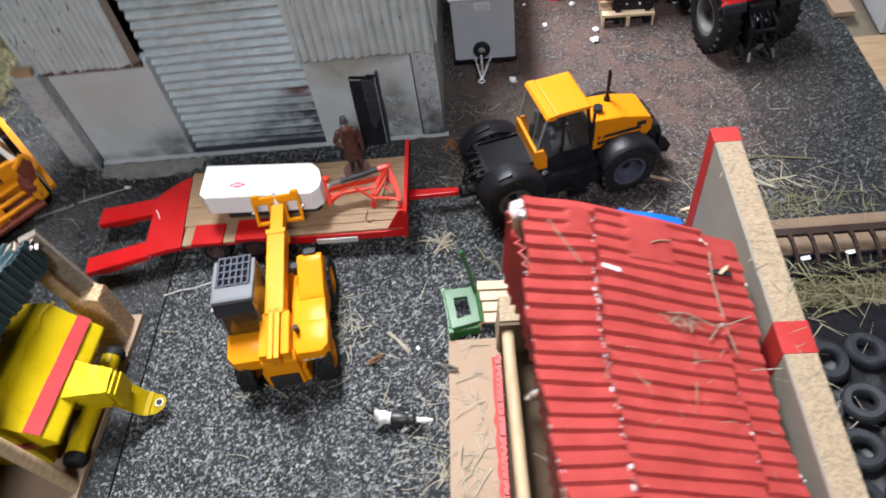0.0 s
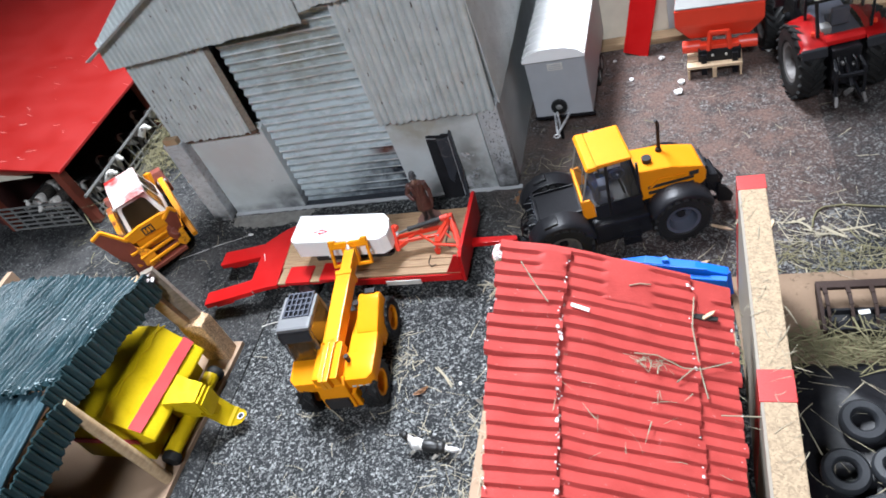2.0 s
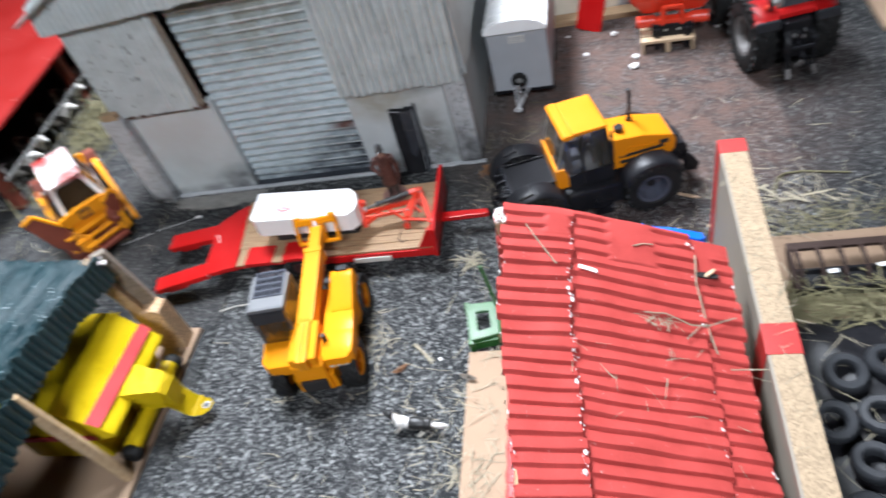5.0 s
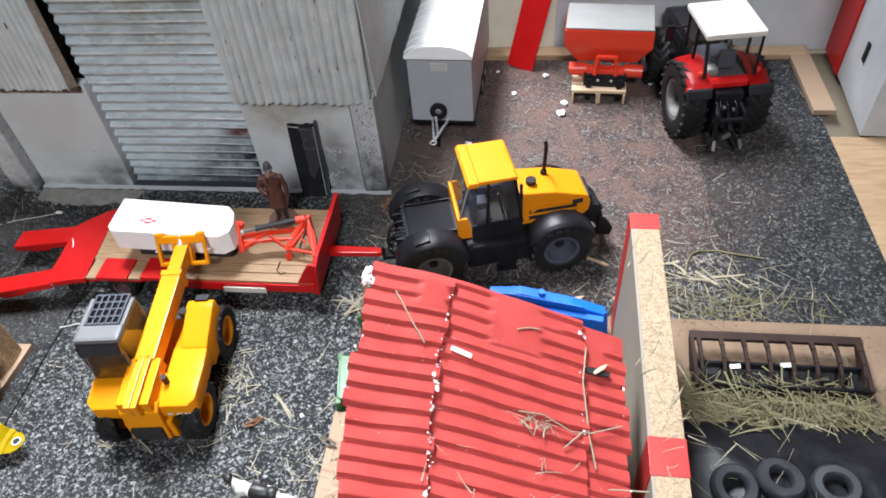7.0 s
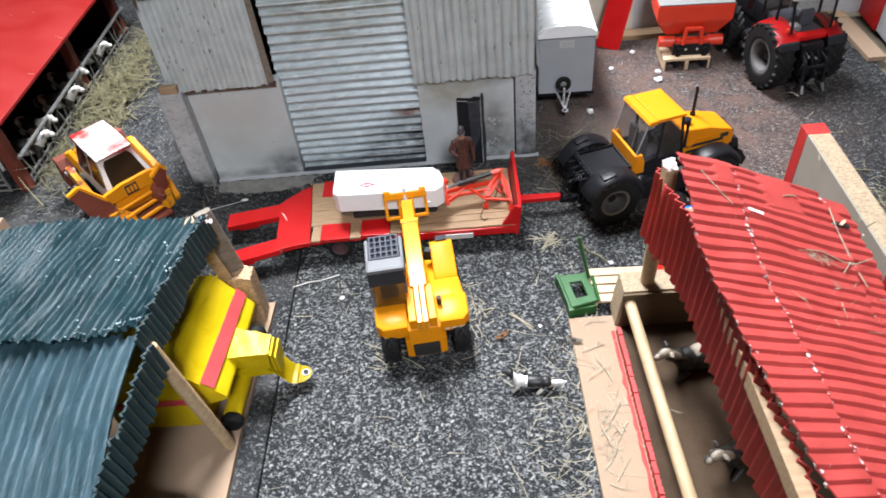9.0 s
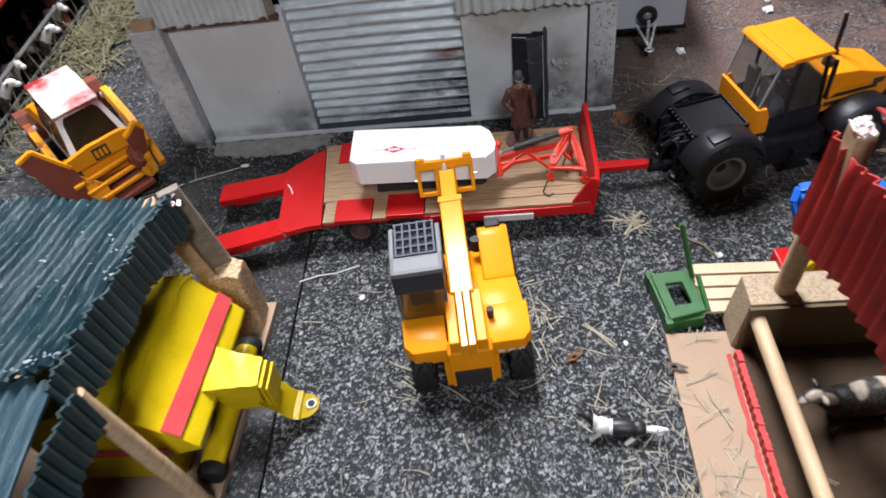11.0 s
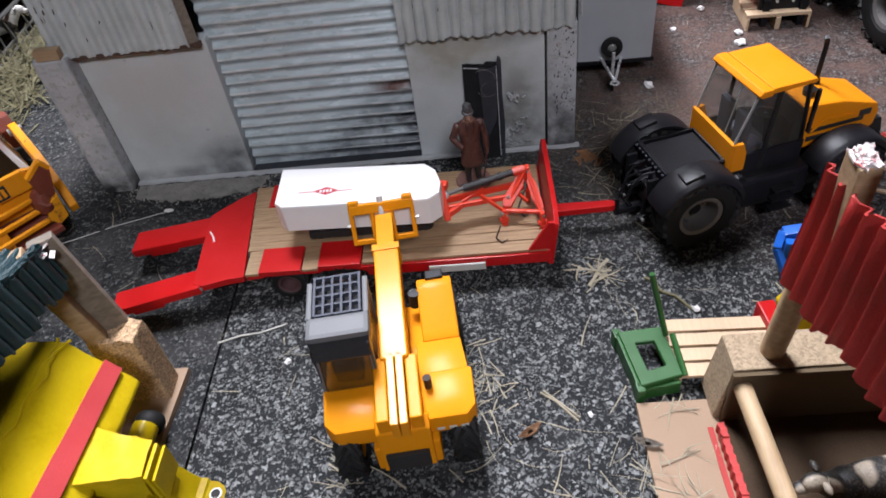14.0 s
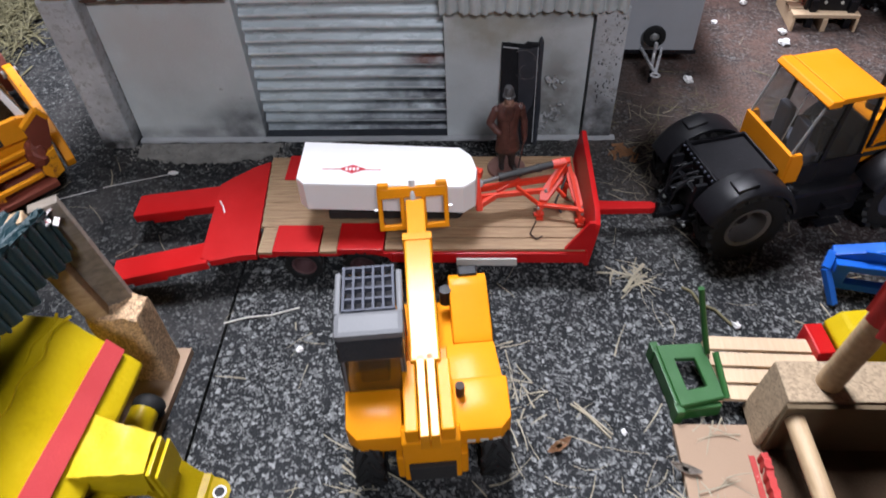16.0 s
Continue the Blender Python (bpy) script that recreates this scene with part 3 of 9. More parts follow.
def wheel(parent, at, r, width, side, rim_mat, rim_share=0.58, lugs=18, name="wheel", lug=0.11):
    """A tractor wheel under its vehicle; the axle is the local y axis, side -1 or 1 says which way its face looks."""
    w = width / 2
    rr = r * rim_share
    bm = bmesh.new()
    lathe(bm, [(rr, -w * 0.8), (rr * 1.12, -w * 0.98), (r * 0.86, -w), (r * 0.945, -w * 0.82), (r * 0.955, 0), (r * 0.945, w * 0.82), (r * 0.86, w), (rr * 1.12, w * 0.98), (rr, w * 0.8), (rr, -w * 0.8)], n=40)
    tyre = smooth(part(name, bm, M["tyre"], parent), 35)
    tyre.location = at
    bm = bmesh.new()
    for i in range(lugs):
        for s in (-1, 1):
            a = 2 * math.pi * (i + (0.5 if s > 0 else 0)) / lugs
            sweep = 2 * math.pi / lugs * 1.1
            p0 = Vector((r * 0.955 * math.cos(a), s * w * 0.06, r * 0.955 * math.sin(a)))
            p1 = Vector((r * 0.93 * math.cos(a - sweep), s * w * 0.99, r * 0.93 * math.sin(a - sweep)))
            beam(bm, p0, p1, r * 0.1, r * lug)
    part("tread", bm, M["tyre"], tyre)
    bm = bmesh.new()
    f = side
    lathe(bm, [(0.0005, -f * w * 0.1), (rr * 0.28, -f * w * 0.1), (rr * 0.32, -f * w * 0.4), (rr * 0.72, -f * w * 0.45), (rr * 0.80, f * w * 0.35), (rr * 0.84, f * w * 0.82), (rr * 1.02, f * w * 0.9), (rr * 1.02, f * w * 0.6), (rr * 1.0, -f * w * 0.8), (0.0005, -f * w * 0.7)], n=32)
    smooth(part("rim", bm, rim_mat, tyre, "plain disc rim"), 30)
    bm = bmesh.new()
    for i in range(8):
        a = 2 * math.pi * i / 8
        c = Vector((rr * 0.5 * math.cos(a), -f * w * 0.43, rr * 0.5 * math.sin(a)))
        cyl(bm, c, c + Vector((0, f * 0.0009, 0)), rr * 0.06, n=6)
    part("wheel_nuts", bm, rim_mat, tyre)
    return tyre


def strands(name, material, label, centre, spread, count, length, thick, seed, flat=0.25, base=0.0, category="straw", m=None):
    """Loose stalks strewn round a place."""
    rng = random.Random(seed)
    bm = bmesh.new()
    for _ in range(count):
        x, y = rng.gauss(0, spread[0]), rng.gauss(0, spread[1])
        a = rng.uniform(0, 2 * math.pi)
        l = length * rng.uniform(0.4, 1.3)
        bend = rng.gauss(0, 0.42)
        x, y = x - math.cos(a) * l / 2, y - math.sin(a) * l / 2
        z = base + abs(rng.gauss(0, flat * length)) * 0.5 + thick * 0.6
        rise = rng.gauss(0, flat) * 0.6
        r = thick * (0.5 + 1.1 * rng.random() ** 2)
        prev = None
        pts = []
        for k in range(4):
            pts.append(Vector((x, y, max(base + thick * 0.4, z))))
            x, y, z = x + math.cos(a) * l / 3, y + math.sin(a) * l / 3, z + rise * l / 3
            a += bend / 3
        for k, p in enumerate(pts):
            d = (pts[min(k + 1, 3)] - pts[max(k - 1, 0)]).normalized()
            s = d.cross(Vector((0, 0, 1))).normalized() if abs(d.z) < 0.99 else Vector((1, 0, 0))
            t = s.cross(d)
            q = r * (1 - 0.2 * k)
            ring = [bm.verts.new(p + s * q), bm.verts.new(p + t * q * 0.5), bm.verts.new(p - s * q), bm.verts.new(p - t * q * 0.5)]
            if prev:
                for i in range(4):
                    bm.faces.new((prev[i], prev[(i + 1) % 4], ring[(i + 1) % 4], ring[i]))
            prev = ring
    return solo(name, bm, material, label, category, kind="stuff", m=m or pose(centre[0], centre[1], 0))


def blob(bm, c, r, n=12):
    bmesh.ops.create_uvsphere(bm, u_segments=n, v_segments=max(6, n // 2 + 2), radius=1.0, matrix=Matrix.LocRotScale(c, None, r))


# ---- setting ----
bm = bmesh.new()
box(bm, -2.6, 2.6, -2.2, 3.2, -0.030, -0.010)
solo("ground", bm, M["earth"], "brown dusty board floor under the farm layout", "floor", kind="structure")
bm = bmesh.new()
box(bm, -0.2615, 0.2890, -0.30, 1.30, -0.010, 0.0)
solo("floor_mat_1", bm, M["mat"], "black crumb rubber mat with pale flakes and brown dust", "floor mat", kind="structure")
bm = bmesh.new()
box(bm, 0.2893, 0.420, -0.30, 1.30, -0.010, -0.0003)
solo("floor_mat_3", bm, M["mat_slate"], "dark slate rubber mat with muted flakes", "floor mat", kind="structure")
bm = bmesh.new()
box(bm, -1.30, -0.2635, -0.30, 1.30, -0.010, -0.0006)
solo("floor_mat_2", bm, M["mat_dark"], "dark worn rubber mat with few flakes", "floor mat", kind="structure")
for nm, b6 in (("wall_north", (-2.6, 2.6, 3.2, 3.3, -0.03, 2.1)), ("wall_south", (-2.6, 2.6, -2.3, -2.2, -0.03, 2.1)), ("wall_east", (2.6, 2.7, -2.3, 3.3, -0.03, 2.1)), ("wall_west", (-2.7, -2.6, -2.3, 3.3, -0.03, 2.1)), ("ceiling", (-2.7, 2.7, -2.3, 3.3, 2.1, 2.2))):
    bm = bmesh.new()
    box(bm, *b6)
    solo(nm, bm, M["room"], "plain plastered room surface round the layout", "wall" if nm != "ceiling" else "ceiling", kind="structure")


# ---- the grey machinery shed ----
def build_shed():
    s = thing("machinery_shed", pose(0, 0, 0), "grey corrugated model machinery shed with a closed roller door", "shed")
    bm = bmesh.new()
    box(bm, -0.374, -0.2755, 0.535, 0.548, 0.0, 0.120, 0.0012)
    part("concrete_panel", bm, M["concrete"], s)
    bm = bmesh.new()
    prism(bm, [(-0.1345, 0.0), (-0.0950, 0.0), (-0.0950, 0.080), (-0.0680, 0.077), (-0.0680, 0.0), (-0.0345, 0.0), (-0.0345, 0.104), (-0.1345, 0.106)], "y", 0.536, 0.549)
    part("concrete_panel", bm, M["concrete"], s, "grey concrete panel with a doorway")
    bm = bmesh.new()
    box(bm, -0.033, -0.0115, 0.533, 0.549, 0.0, 0.106, 0.001)
    part("corner_post", bm, M["rough_concrete"], s)
    bm = bmesh.new()
    box(bm, -0.400, -0.3745, 0.522, 0.552, 0.0, 0.122, 0.0022)
    for v in bm.verts:
        v.co += Vector((0.0009 * noise.noise(v.co * 60), 0.0014 * noise.noise(v.co * 70 + Vector((3, 0, 0))), 0.0015 * noise.noise(v.co * 50)))
    part("corner_post", bm, M["rough_concrete"], s, "rough pale concrete corner post")
    bm = bmesh.new()
    box(bm, -0.3945, -0.3765, 0.5215, 0.5285, 0.1222, 0.1300, 0.0006)
    part("wood_packer", bm, M["plank"], s, "bare wood end")
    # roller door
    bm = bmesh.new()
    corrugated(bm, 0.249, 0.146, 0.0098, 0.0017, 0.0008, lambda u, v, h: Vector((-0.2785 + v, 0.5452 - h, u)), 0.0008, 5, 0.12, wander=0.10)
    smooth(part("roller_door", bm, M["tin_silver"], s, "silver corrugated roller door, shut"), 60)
    # strip under the door, coloured dark to stand for the shadow there
    bm = bmesh.new()
    box(bm, -0.2752, -0.1348, 0.5349, 0.5478, -0.0002, 0.0013)
    part("sill_shade", bm, M["doorgrey"], s)
    bm = bmesh.new()
    beam(bm, (-0.2835, 0.5335, 0.1195), (-0.2850, 0.5360, 0.2290), 0.0070, 0.0050, 0.0004)
    part("door_jamb", bm, M["oldwood"], s, "bare weathered wooden jamb")
    # cladding over the left bay, the right bay and the gable
    bm = bmesh.new()
    corrugated(bm, 0.100, 0.108, 0.0062, 0.0006, 0.0012, lambda u, v, h: Vector((-0.3855 + u, 0.5295 - h + 0.004 * (v / 0.108), 0.119 + v)), 0.0012, 11, wander=0.30, step=0.006)
    smooth(part("cladding_sheet", bm, M["tin_grey"], s, "grey corrugated cladding sheet"), 60)
    bm = bmesh.new()
    corrugated(bm, 0.124, 0.200, 0.0080, 0.0019, 0.0010, lambda u, v, h: Vector((-0.1370 + u, 0.5325 - h + 0.003 * (v / 0.2), 0.1035 + v)), 0.0012, 12, round_top=True, wander=0.16, step=0.005)
    smooth(part("cladding_sheet", bm, M["tin_grey"], s, "grey corrugated cladding sheet"), 60)
    bm = bmesh.new()
    corrugated(bm, 0.232, 0.115, 0.0066, 0.0005, 0.0011, lambda u, v, h: Vector((-0.3960 + u, 0.5235 - h + 0.004 * (v / 0.115), 0.2235 + 0.010 * (u / 0.232) + v * min(1, 0.25 + u / 0.19))), 0.0010, 13, wander=0.30, step=0.006)
    smooth(part("gable_sheet", bm, M["tin_grey"], s, "grey corrugated gable sheet"), 60)
    bm = bmesh.new()
    prism(bm, [(-0.386 + 0.0054 * k, 0.1165 + 0.0016 * noise.noise((k * 0.9, 2, 0))) for k in range(21)] + [(-0.278, 0.1202), (-0.386, 0.1202)], "y", 0.5300, 0.5346)
    part("rusty_edge", bm, M["darkrust"], s, "dark rusty lower edge of the cladding")
    slit = random.Random(71)
    bm = bmesh.new()
    for x0, x1, z0, z1, n, face in ((-0.383, -0.290, 0.128, 0.222, 34, 0.5290), (-0.133, -0.018, 0.112, 0.285, 70, 0.5316), (-0.375, -0.200, 0.232, 0.270, 30, 0.5230)):
        for _ in range(n):
            x, z, w, ln = slit.uniform(x0, x1), slit.uniform(z0, z1), slit.uniform(0.00015, 0.00045), slit.uniform(0.0015, 0.0065)
            y = face + (0.0036 * (z - 0.119) / 0.108 if n == 34 else 0.003 * (z - 0.1035) / 0.2)
            prism(bm, [(x - w, z), (x + w * 0.6, z + ln * 0.2), (x + w, z + ln * 0.7), (x + w * 0.2, z + ln), (x - w * 0.7, z + ln * 0.6)], "y", y - 0.0007, y + 0.0012)
    tagged(part("tears", bm, M["darkrust"], s, "dark dents and tears in the cladding"), kind="stuff")
    # loose upper sheet over the head of the right bay
    bm = bmesh.new()
    corrugated(bm, 0.150, 0.040, 0.0066, 0.0005, 0.0011, lambda u, v, h: Vector((-0.1630 + u, 0.5262 - h + 0.002 * noise.noise((u * 40, v * 30, 3)), 0.2430 + 0.012 * (u / 0.15) + v * (1 - 0.45 * max(0.0, (u - 0.05) / 0.1)))), 0.0016, 14, wander=0.35, step=0.005)
    smooth(part("gable_sheet", bm, M["tin_grey"], s, "grey corrugated upper gable sheet"), 60)
    # sides and roof
    bm = bmesh.new()
    box(bm, -0.0245, -0.0125, 0.5495, 0.98, 0.0, 0.262)
    part("side_wall", bm, M["concrete"], s, "smooth grey side wall")
    bm = bmesh.new()
    corrugated(bm, 0.42, 0.150, 0.0066, 0.0008, 0.0009, lambda u, v, h: Vector((-0.0090 + h - 0.006 * (v / 0.15), 0.536 + u, 0.108 + v)), 0.001, 17)
    part("side_cladding", bm, M["tin_grey"], s)
    bm = bmesh.new()
    box(bm, -0.3985, -0.3865, 0.5525, 0.98, 0.0, 0.240)
    part("side_wall", bm, M["concrete"], s)
    for x0, x1, z0, z1, sd in ((-0.408, -0.20, 0.240, 0.335, 3), (-0.003, -0.20, 0.258, 0.335, 4)):
        bm = bmesh.new()
        ln = math.hypot(x1 - x0, z1 - z0)
        dx, dz = (x1 - x0) / ln, (z1 - z0) / ln
        sg = 1 if dx > 0 else -1
        corrugated(bm, 0.47, ln, 0.0072, 0.0010, 0.0012, lambda u, v, h: Vector((x0 + dx * v - sg * dz * h, 0.515 + u, z0 + dz * v + abs(dx) * h)), 0.0015, sd)
        part("roof_sheet", bm, M["tin_grey"], s)
    bm = bmesh.new()
    box(bm, -0.386, -0.025, 0.96, 0.975, 0.0, 0.25)
    part("back_wall", bm, M["concrete"], s)
    bm = bmesh.new()
    prism(bm, [(x, 0.5346) for x in (-0.374, -0.008)] + [(-0.008 - 0.0061 * k, 0.5300 + 0.0026 * noise.noise((k * 0.9, 3.0, 0))) for k in range(61)], "z", -0.0002, 0.0016)
    part("sill", bm, M["greywall"], s, "ragged cement fillet along the foot")
    bm = bmesh.new()
    box(bm, -0.0935, -0.0705, 0.5515, 0.556, 0.0, 0.082)
    part("door_recess", bm, M["dark"], s)
    bm = bmesh.new()
    lean = lambda z: 0.5255 + 0.0075 * z / 0.08
    rag = random.Random(12)
    top = [(-0.0948 + 0.0025 * k, 0.0795 + rag.uniform(-0.0018, 0.0018)) for k in range(11)]
    prism(bm, [(-0.0698, 0.0), (-0.0698, 0.0790)] + top[::-1] + [(-0.0952, 0.040), (-0.0945, 0.0)], "y", 0.0, 0.0024)
    for v in bm.verts:
        v.co.y += lean(v.co.z)
    door = part("side_door", bm, M["doorblack"], s, "worn black door leaning from its doorway")
    bm = bmesh.new()
    prism(bm, [(-0.0822, 0.026), (-0.0826, 0.050), (-0.0836, 0.0775), (-0.0760, 0.0765), (-0.0705, 0.0780), (-0.0708, 0.050), (-0.0722, 0.034), (-0.0755, 0.028), (-0.0785, 0.021)], "y", -0.0011, -0.0003)
    for v in bm.verts:
        v.co.y += lean(v.co.z)
    part("door_flap", bm, M["doorgrey"], door, "shiny slate-grey patch on the door")
    bm = bmesh.new()
    prism(bm, [(-0.0694, 0.0), (-0.0694, 0.0825), (-0.0680, 0.0840), (-0.0664, 0.0815), (-0.0668, 0.055), (-0.0660, 0.030), (-0.0672, 0.0)], "y", -0.0008, 0.0030)
    for v in bm.verts:
        v.co.y += lean(v.co.z)
    part("door_post", bm, M["doorgrey"], s, "ragged dark door post")
    bm = bmesh.new()
    for p, q in (((-0.0705, 0.002), (-0.0702, 0.078)), ((-0.0945, 0.0785), (-0.0840, 0.0770)), ((-0.0840, 0.0770), (-0.0702, 0.0745))):
        beam(bm, (p[0], lean(p[1]) - 0.0006, p[1]), (q[0], lean(q[1]) - 0.0004, q[1]), 0.0005, 0.0006)
    part("door_edge", bm, M["greywall"], door, "chalky pale edge")
    bm = bmesh.new()
    for cx, cz, r, a0, a1 in ((-0.0775, 0.0625, 0.0085, -150, 60), (-0.0805, 0.0660, 0.0100, 20, 120), (-0.0770, 0.0600, 0.0055, 100, 260)):
        pts = [(cx + r * math.cos(radians(a0 + (a1 - a0) * k / 9)), cz + r * math.sin(radians(a0 + (a1 - a0) * k / 9))) for k in range(10)]
        tube(bm, [(x, lean(z) - 0.0011, z) for x, z in pts], 0.00016, 5)
    part("scratch", bm, M["dullrim"], door, "round grey scratches")
    bm = bmesh.new()
    for cx, cz, sx, sz, n in ((-0.0585, 0.050, 0.0050, 0.0040, 26), (-0.0640, 0.016, 0.0028, 0.0060, 34), (-0.0540, 0.022, 0.0050, 0.0070, 24), (-0.0560, 0.006, 0.0060, 0.0020, 12)):
        for _ in range(n):
            x, z, r = rag.gauss(cx, sx * 0.6), max(0.002, rag.gauss(cz, sz * 0.6)), rag.uniform(0.0004, 0.0013)
            box(bm, -r * 1.6, r * 1.6, -0.0005, 0.0002, -r * 0.6, r * 0.6, 0.0, pose(x, 0.5342, z, rag.uniform(-25, 25), rag.uniform(-80, 80), rag.uniform(-25, 25)))
    tagged(part("scuffs", bm, M["rough_concrete"], s, "torn scuffed flakes beside the door"), kind="stuff")
    bm = bmesh.new()
    for _ in range(80):
        x, z = rag.uniform(-0.0280, -0.0140), rag.uniform(0.032, 0.104)
        r = rag.uniform(0.0002, 0.0007)
        a = rag.uniform(-15, 25)
        prism(bm, [(x - r * 0.7, z - r), (x + r * 0.5, z - r * 1.7), (x + r * 0.9, z + r), (x - r * 0.2 + 0.00002 * a, z + r * 1.8)], "y", 0.5328, 0.5350)
    tagged(part("pits", bm, M["dark"], s, "dark pitted holes in the corner pier"), kind="stuff")
    return s


build_shed()
bm = bmesh.new()
prism(bm, [(-0.372, 0.5280), (-0.262, 0.5280)] + [(-0.266 - 0.00175 * k, 0.5125 - 0.0075 * math.sin(k * 0.0525) + 0.0050 * noise.noise((k * 0.23, 1.0, 0)) + 0.0035 * noise.noise((k * 0.71, 5.0, 0))) for k in range(61)], "z", -0.0006, 0.0005)
solo("screed_pad", bm, M["grit"], "gritty brown screed pad before the shed", "ground patch", kind="structure")
rng = random.Random(41)
bm = bmesh.new()
for _ in range(520):
    x, y = rng.uniform(-0.378, -0.255), 0.528 - abs(rng.gauss(0, 0.013))
    r = rng.uniform(0.0004, 0.0013)
    bmesh.ops.create_icosphere(bm, subdivisions=1, radius=r, matrix=pose(x, y, r * 0.35 + 0.0005, rng.uniform(0, 360), rng.uniform(0, 360), 0) @ Matrix.Diagonal((1, 0.7, 0.55, 1)))
solo("screed_crumbs", bm, M["grit"], "loose screed crumbs along the shed foot", "crumbs", kind="stuff")


# ---- low-loader trailer ----
def build_trailer():
    t = thing("low_loader", pose(0, 0, 0), "red toy low-loader trailer with plank deck and ramps", "trailer")
    zt = 0.027
    bm = bmesh.new()
    box(bm, -0.250, -0.046, 0.4080, 0.4620, 0.0120, zt - 0.0024, 0.0008)
    part("chassis", bm, M["dark"], t, "dark underframe")
    for y0, y1 in ((0.3895, 0.4078), (0.4622, 0.4790)):
        bm = bmesh.new()
        box(bm, -0.1640, -0.0462, y0, y1, 0.0165, zt - 0.0022, 0.0006)
        part("side_frame", bm, M["red"], t)
        bm = bmesh.new()
        prism(bm, [(-0.2452, 0.0205), (-0.2345, 0.0215), (-0.2300, 0.0238), (-0.2120, 0.0240), (-0.2050, 0.0222), (-0.1970, 0.0224), (-0.1930, 0.0240), (-0.1740, 0.0238), (-0.1660, 0.0215), (-0.1642, 0.0165), (-0.1642, zt - 0.0022), (-0.2452, zt - 0.0022)], "y", y0, y0 + 0.0024 if y0 < 0.42 else y1)
        part("wheel_arch_rail", bm, M["red"], t, "red rail cut out over the wheels")
    bm = bmesh.new()
    prism(bm, [(-0.2538, 0.4740), (-0.2456, 0.3866), (-0.2560, 0.3856), (-0.2719, 0.3813), (-0.2790, 0.3835), (-0.2815, 0.4270), (-0.2830, 0.4500), (-0.2770, 0.4560), (-0.2640, 0.4680)], "z", 0.0222, zt, 0.0005)
    part("tail_plate", bm, M["red"], t, "red sloping tail plate")
    rng = random.Random(3)
    for i in range(9):
        y0 = 0.4100 + i * 0.00755
        y1 = y0 + 0.00755
        bm = bmesh.new()
        x0 = -0.2450 - 0.0082 * (y0 - 0.387) / 0.087
        box(bm, x0 - 0.0002 * rng.random(), -0.0475, y0 + 0.00012, y1 - 0.00012, zt - 0.002, zt + 0.0002 * rng.random(), 0.00012)
        part("plank", bm, M["deck"], t)
    for x0, x1, y0, y1 in ((-0.2450, -0.2363, 0.3882, 0.4100), (-0.2072, -0.1970, 0.3890, 0.4100), (-0.1678, -0.0475, 0.4010, 0.4100), (-0.1678, -0.0475, 0.3912, 0.4005)):
        bm = bmesh.new()
        box(bm, x0, x1, y0, y1 - 0.0004, zt - 0.002, zt, 0.0002)
        part("plank", bm, M["deck"], t)
    for x0, x1, y0, y1 in ((-0.2358, -0.2078, 0.3878, 0.4104), (-0.1965, -0.1685, 0.3895, 0.4125), (-0.2405, -0.2075, 0.4540, 0.4785), (-0.1960, -0.1690, 0.4600, 0.4780)):
        bm = bmesh.new()
        box(bm, x0, x1, y0, y1, zt - 0.003, zt + 0.0012, 0.0005)
        part("mudguard", bm, M["red"], t, "red plate over the wheel")
    for y, yaw, x1, w in ((0.4395, 2.5, -0.2815, 0.0100), (0.3885, 9.5, -0.2775, 0.0088)):
        bm = bmesh.new()
        box(bm, -0.057, 0.002, -w, w, -0.0038, 0.0022, 0.0007)
        r = part("ramp", bm, M["red"], t)
        r.matrix_local = pose(x1, y, zt - 0.0026, 0, -6.5, yaw)
        bm = bmesh.new()
        box(bm, -0.047, -0.026, -w + 0.002, w - 0.002, -0.0080, -0.0040, 0.0008)
        part("ramp_foot", bm, M["red"], r)
        bm = bmesh.new()
        cyl(bm, (0.002, -w * 0.9, -0.001), (0.002, w * 0.9, -0.001), 0.0013, n=10)
        part("hinge_pin", bm, M["rim_grey"], r)
    bm = bmesh.new()
    tube(bm, [(-0.2790, 0.4330, zt + 0.0005), (-0.2755, 0.4275, zt + 0.0009), (-0.2735, 0.4225, zt + 0.0005)], 0.0005, 6)
    part("pin_wire", bm, M["paper"], t, "pale bent wire")
    bm = bmesh.new()
    prism(bm, [(0.3915, 0.012), (0.479, 0.012), (0.479, 0.046), (0.4765, 0.050), (0.4705, 0.0495), (0.4015, 0.0500), (0.3925, 0.0460), (0.3915, 0.043)], "x", -0.0468, -0.0435, 0.0006)
    head = part("headboard", bm, M["red"], t, "red folded headboard")
    head.matrix_local = pose(-0.045, 0, 0.02, 0, 6, 0) @ pose(0.045, 0, -0.02)
    bm = bmesh.new()
    prism(bm, [(-0.060, zt), (-0.0455, zt), (-0.0440, 0.049), (-0.0475, 0.049)], "y", 0.3905, 0.3925)
    part("headboard_gusset", bm, M["red"], t)
    bm = bmesh.new()
    prism(bm, [(-0.048, 0.4400), (0.0005, 0.4388), (0.0035, 0.4355), (0.0005, 0.4322), (-0.048, 0.4310)], "z", 0.0165, 0.0215, 0.0007)
    part("drawbar", bm, M["red"], t)
    bm = bmesh.new()
    box(bm, -0.1245, -0.0880, 0.3878, 0.3893, 0.0158, 0.0215, 0.0003)
    part("side_marker", bm, M["plate_white"], t, "pale marker plate")
    for x in (-0.2190, -0.1825):
        for y, sd in ((0.3957, -1), (0.4710, 1)):
            wheel(t, (x, y, 0.0130), 0.0130, 0.013, sd, M["hub_maroon"], 0.58, 14)
    bm = bmesh.new()
    box(bm, -0.075, -0.068, 0.430, 0.440, 0.0, 0.014, 0.0008)
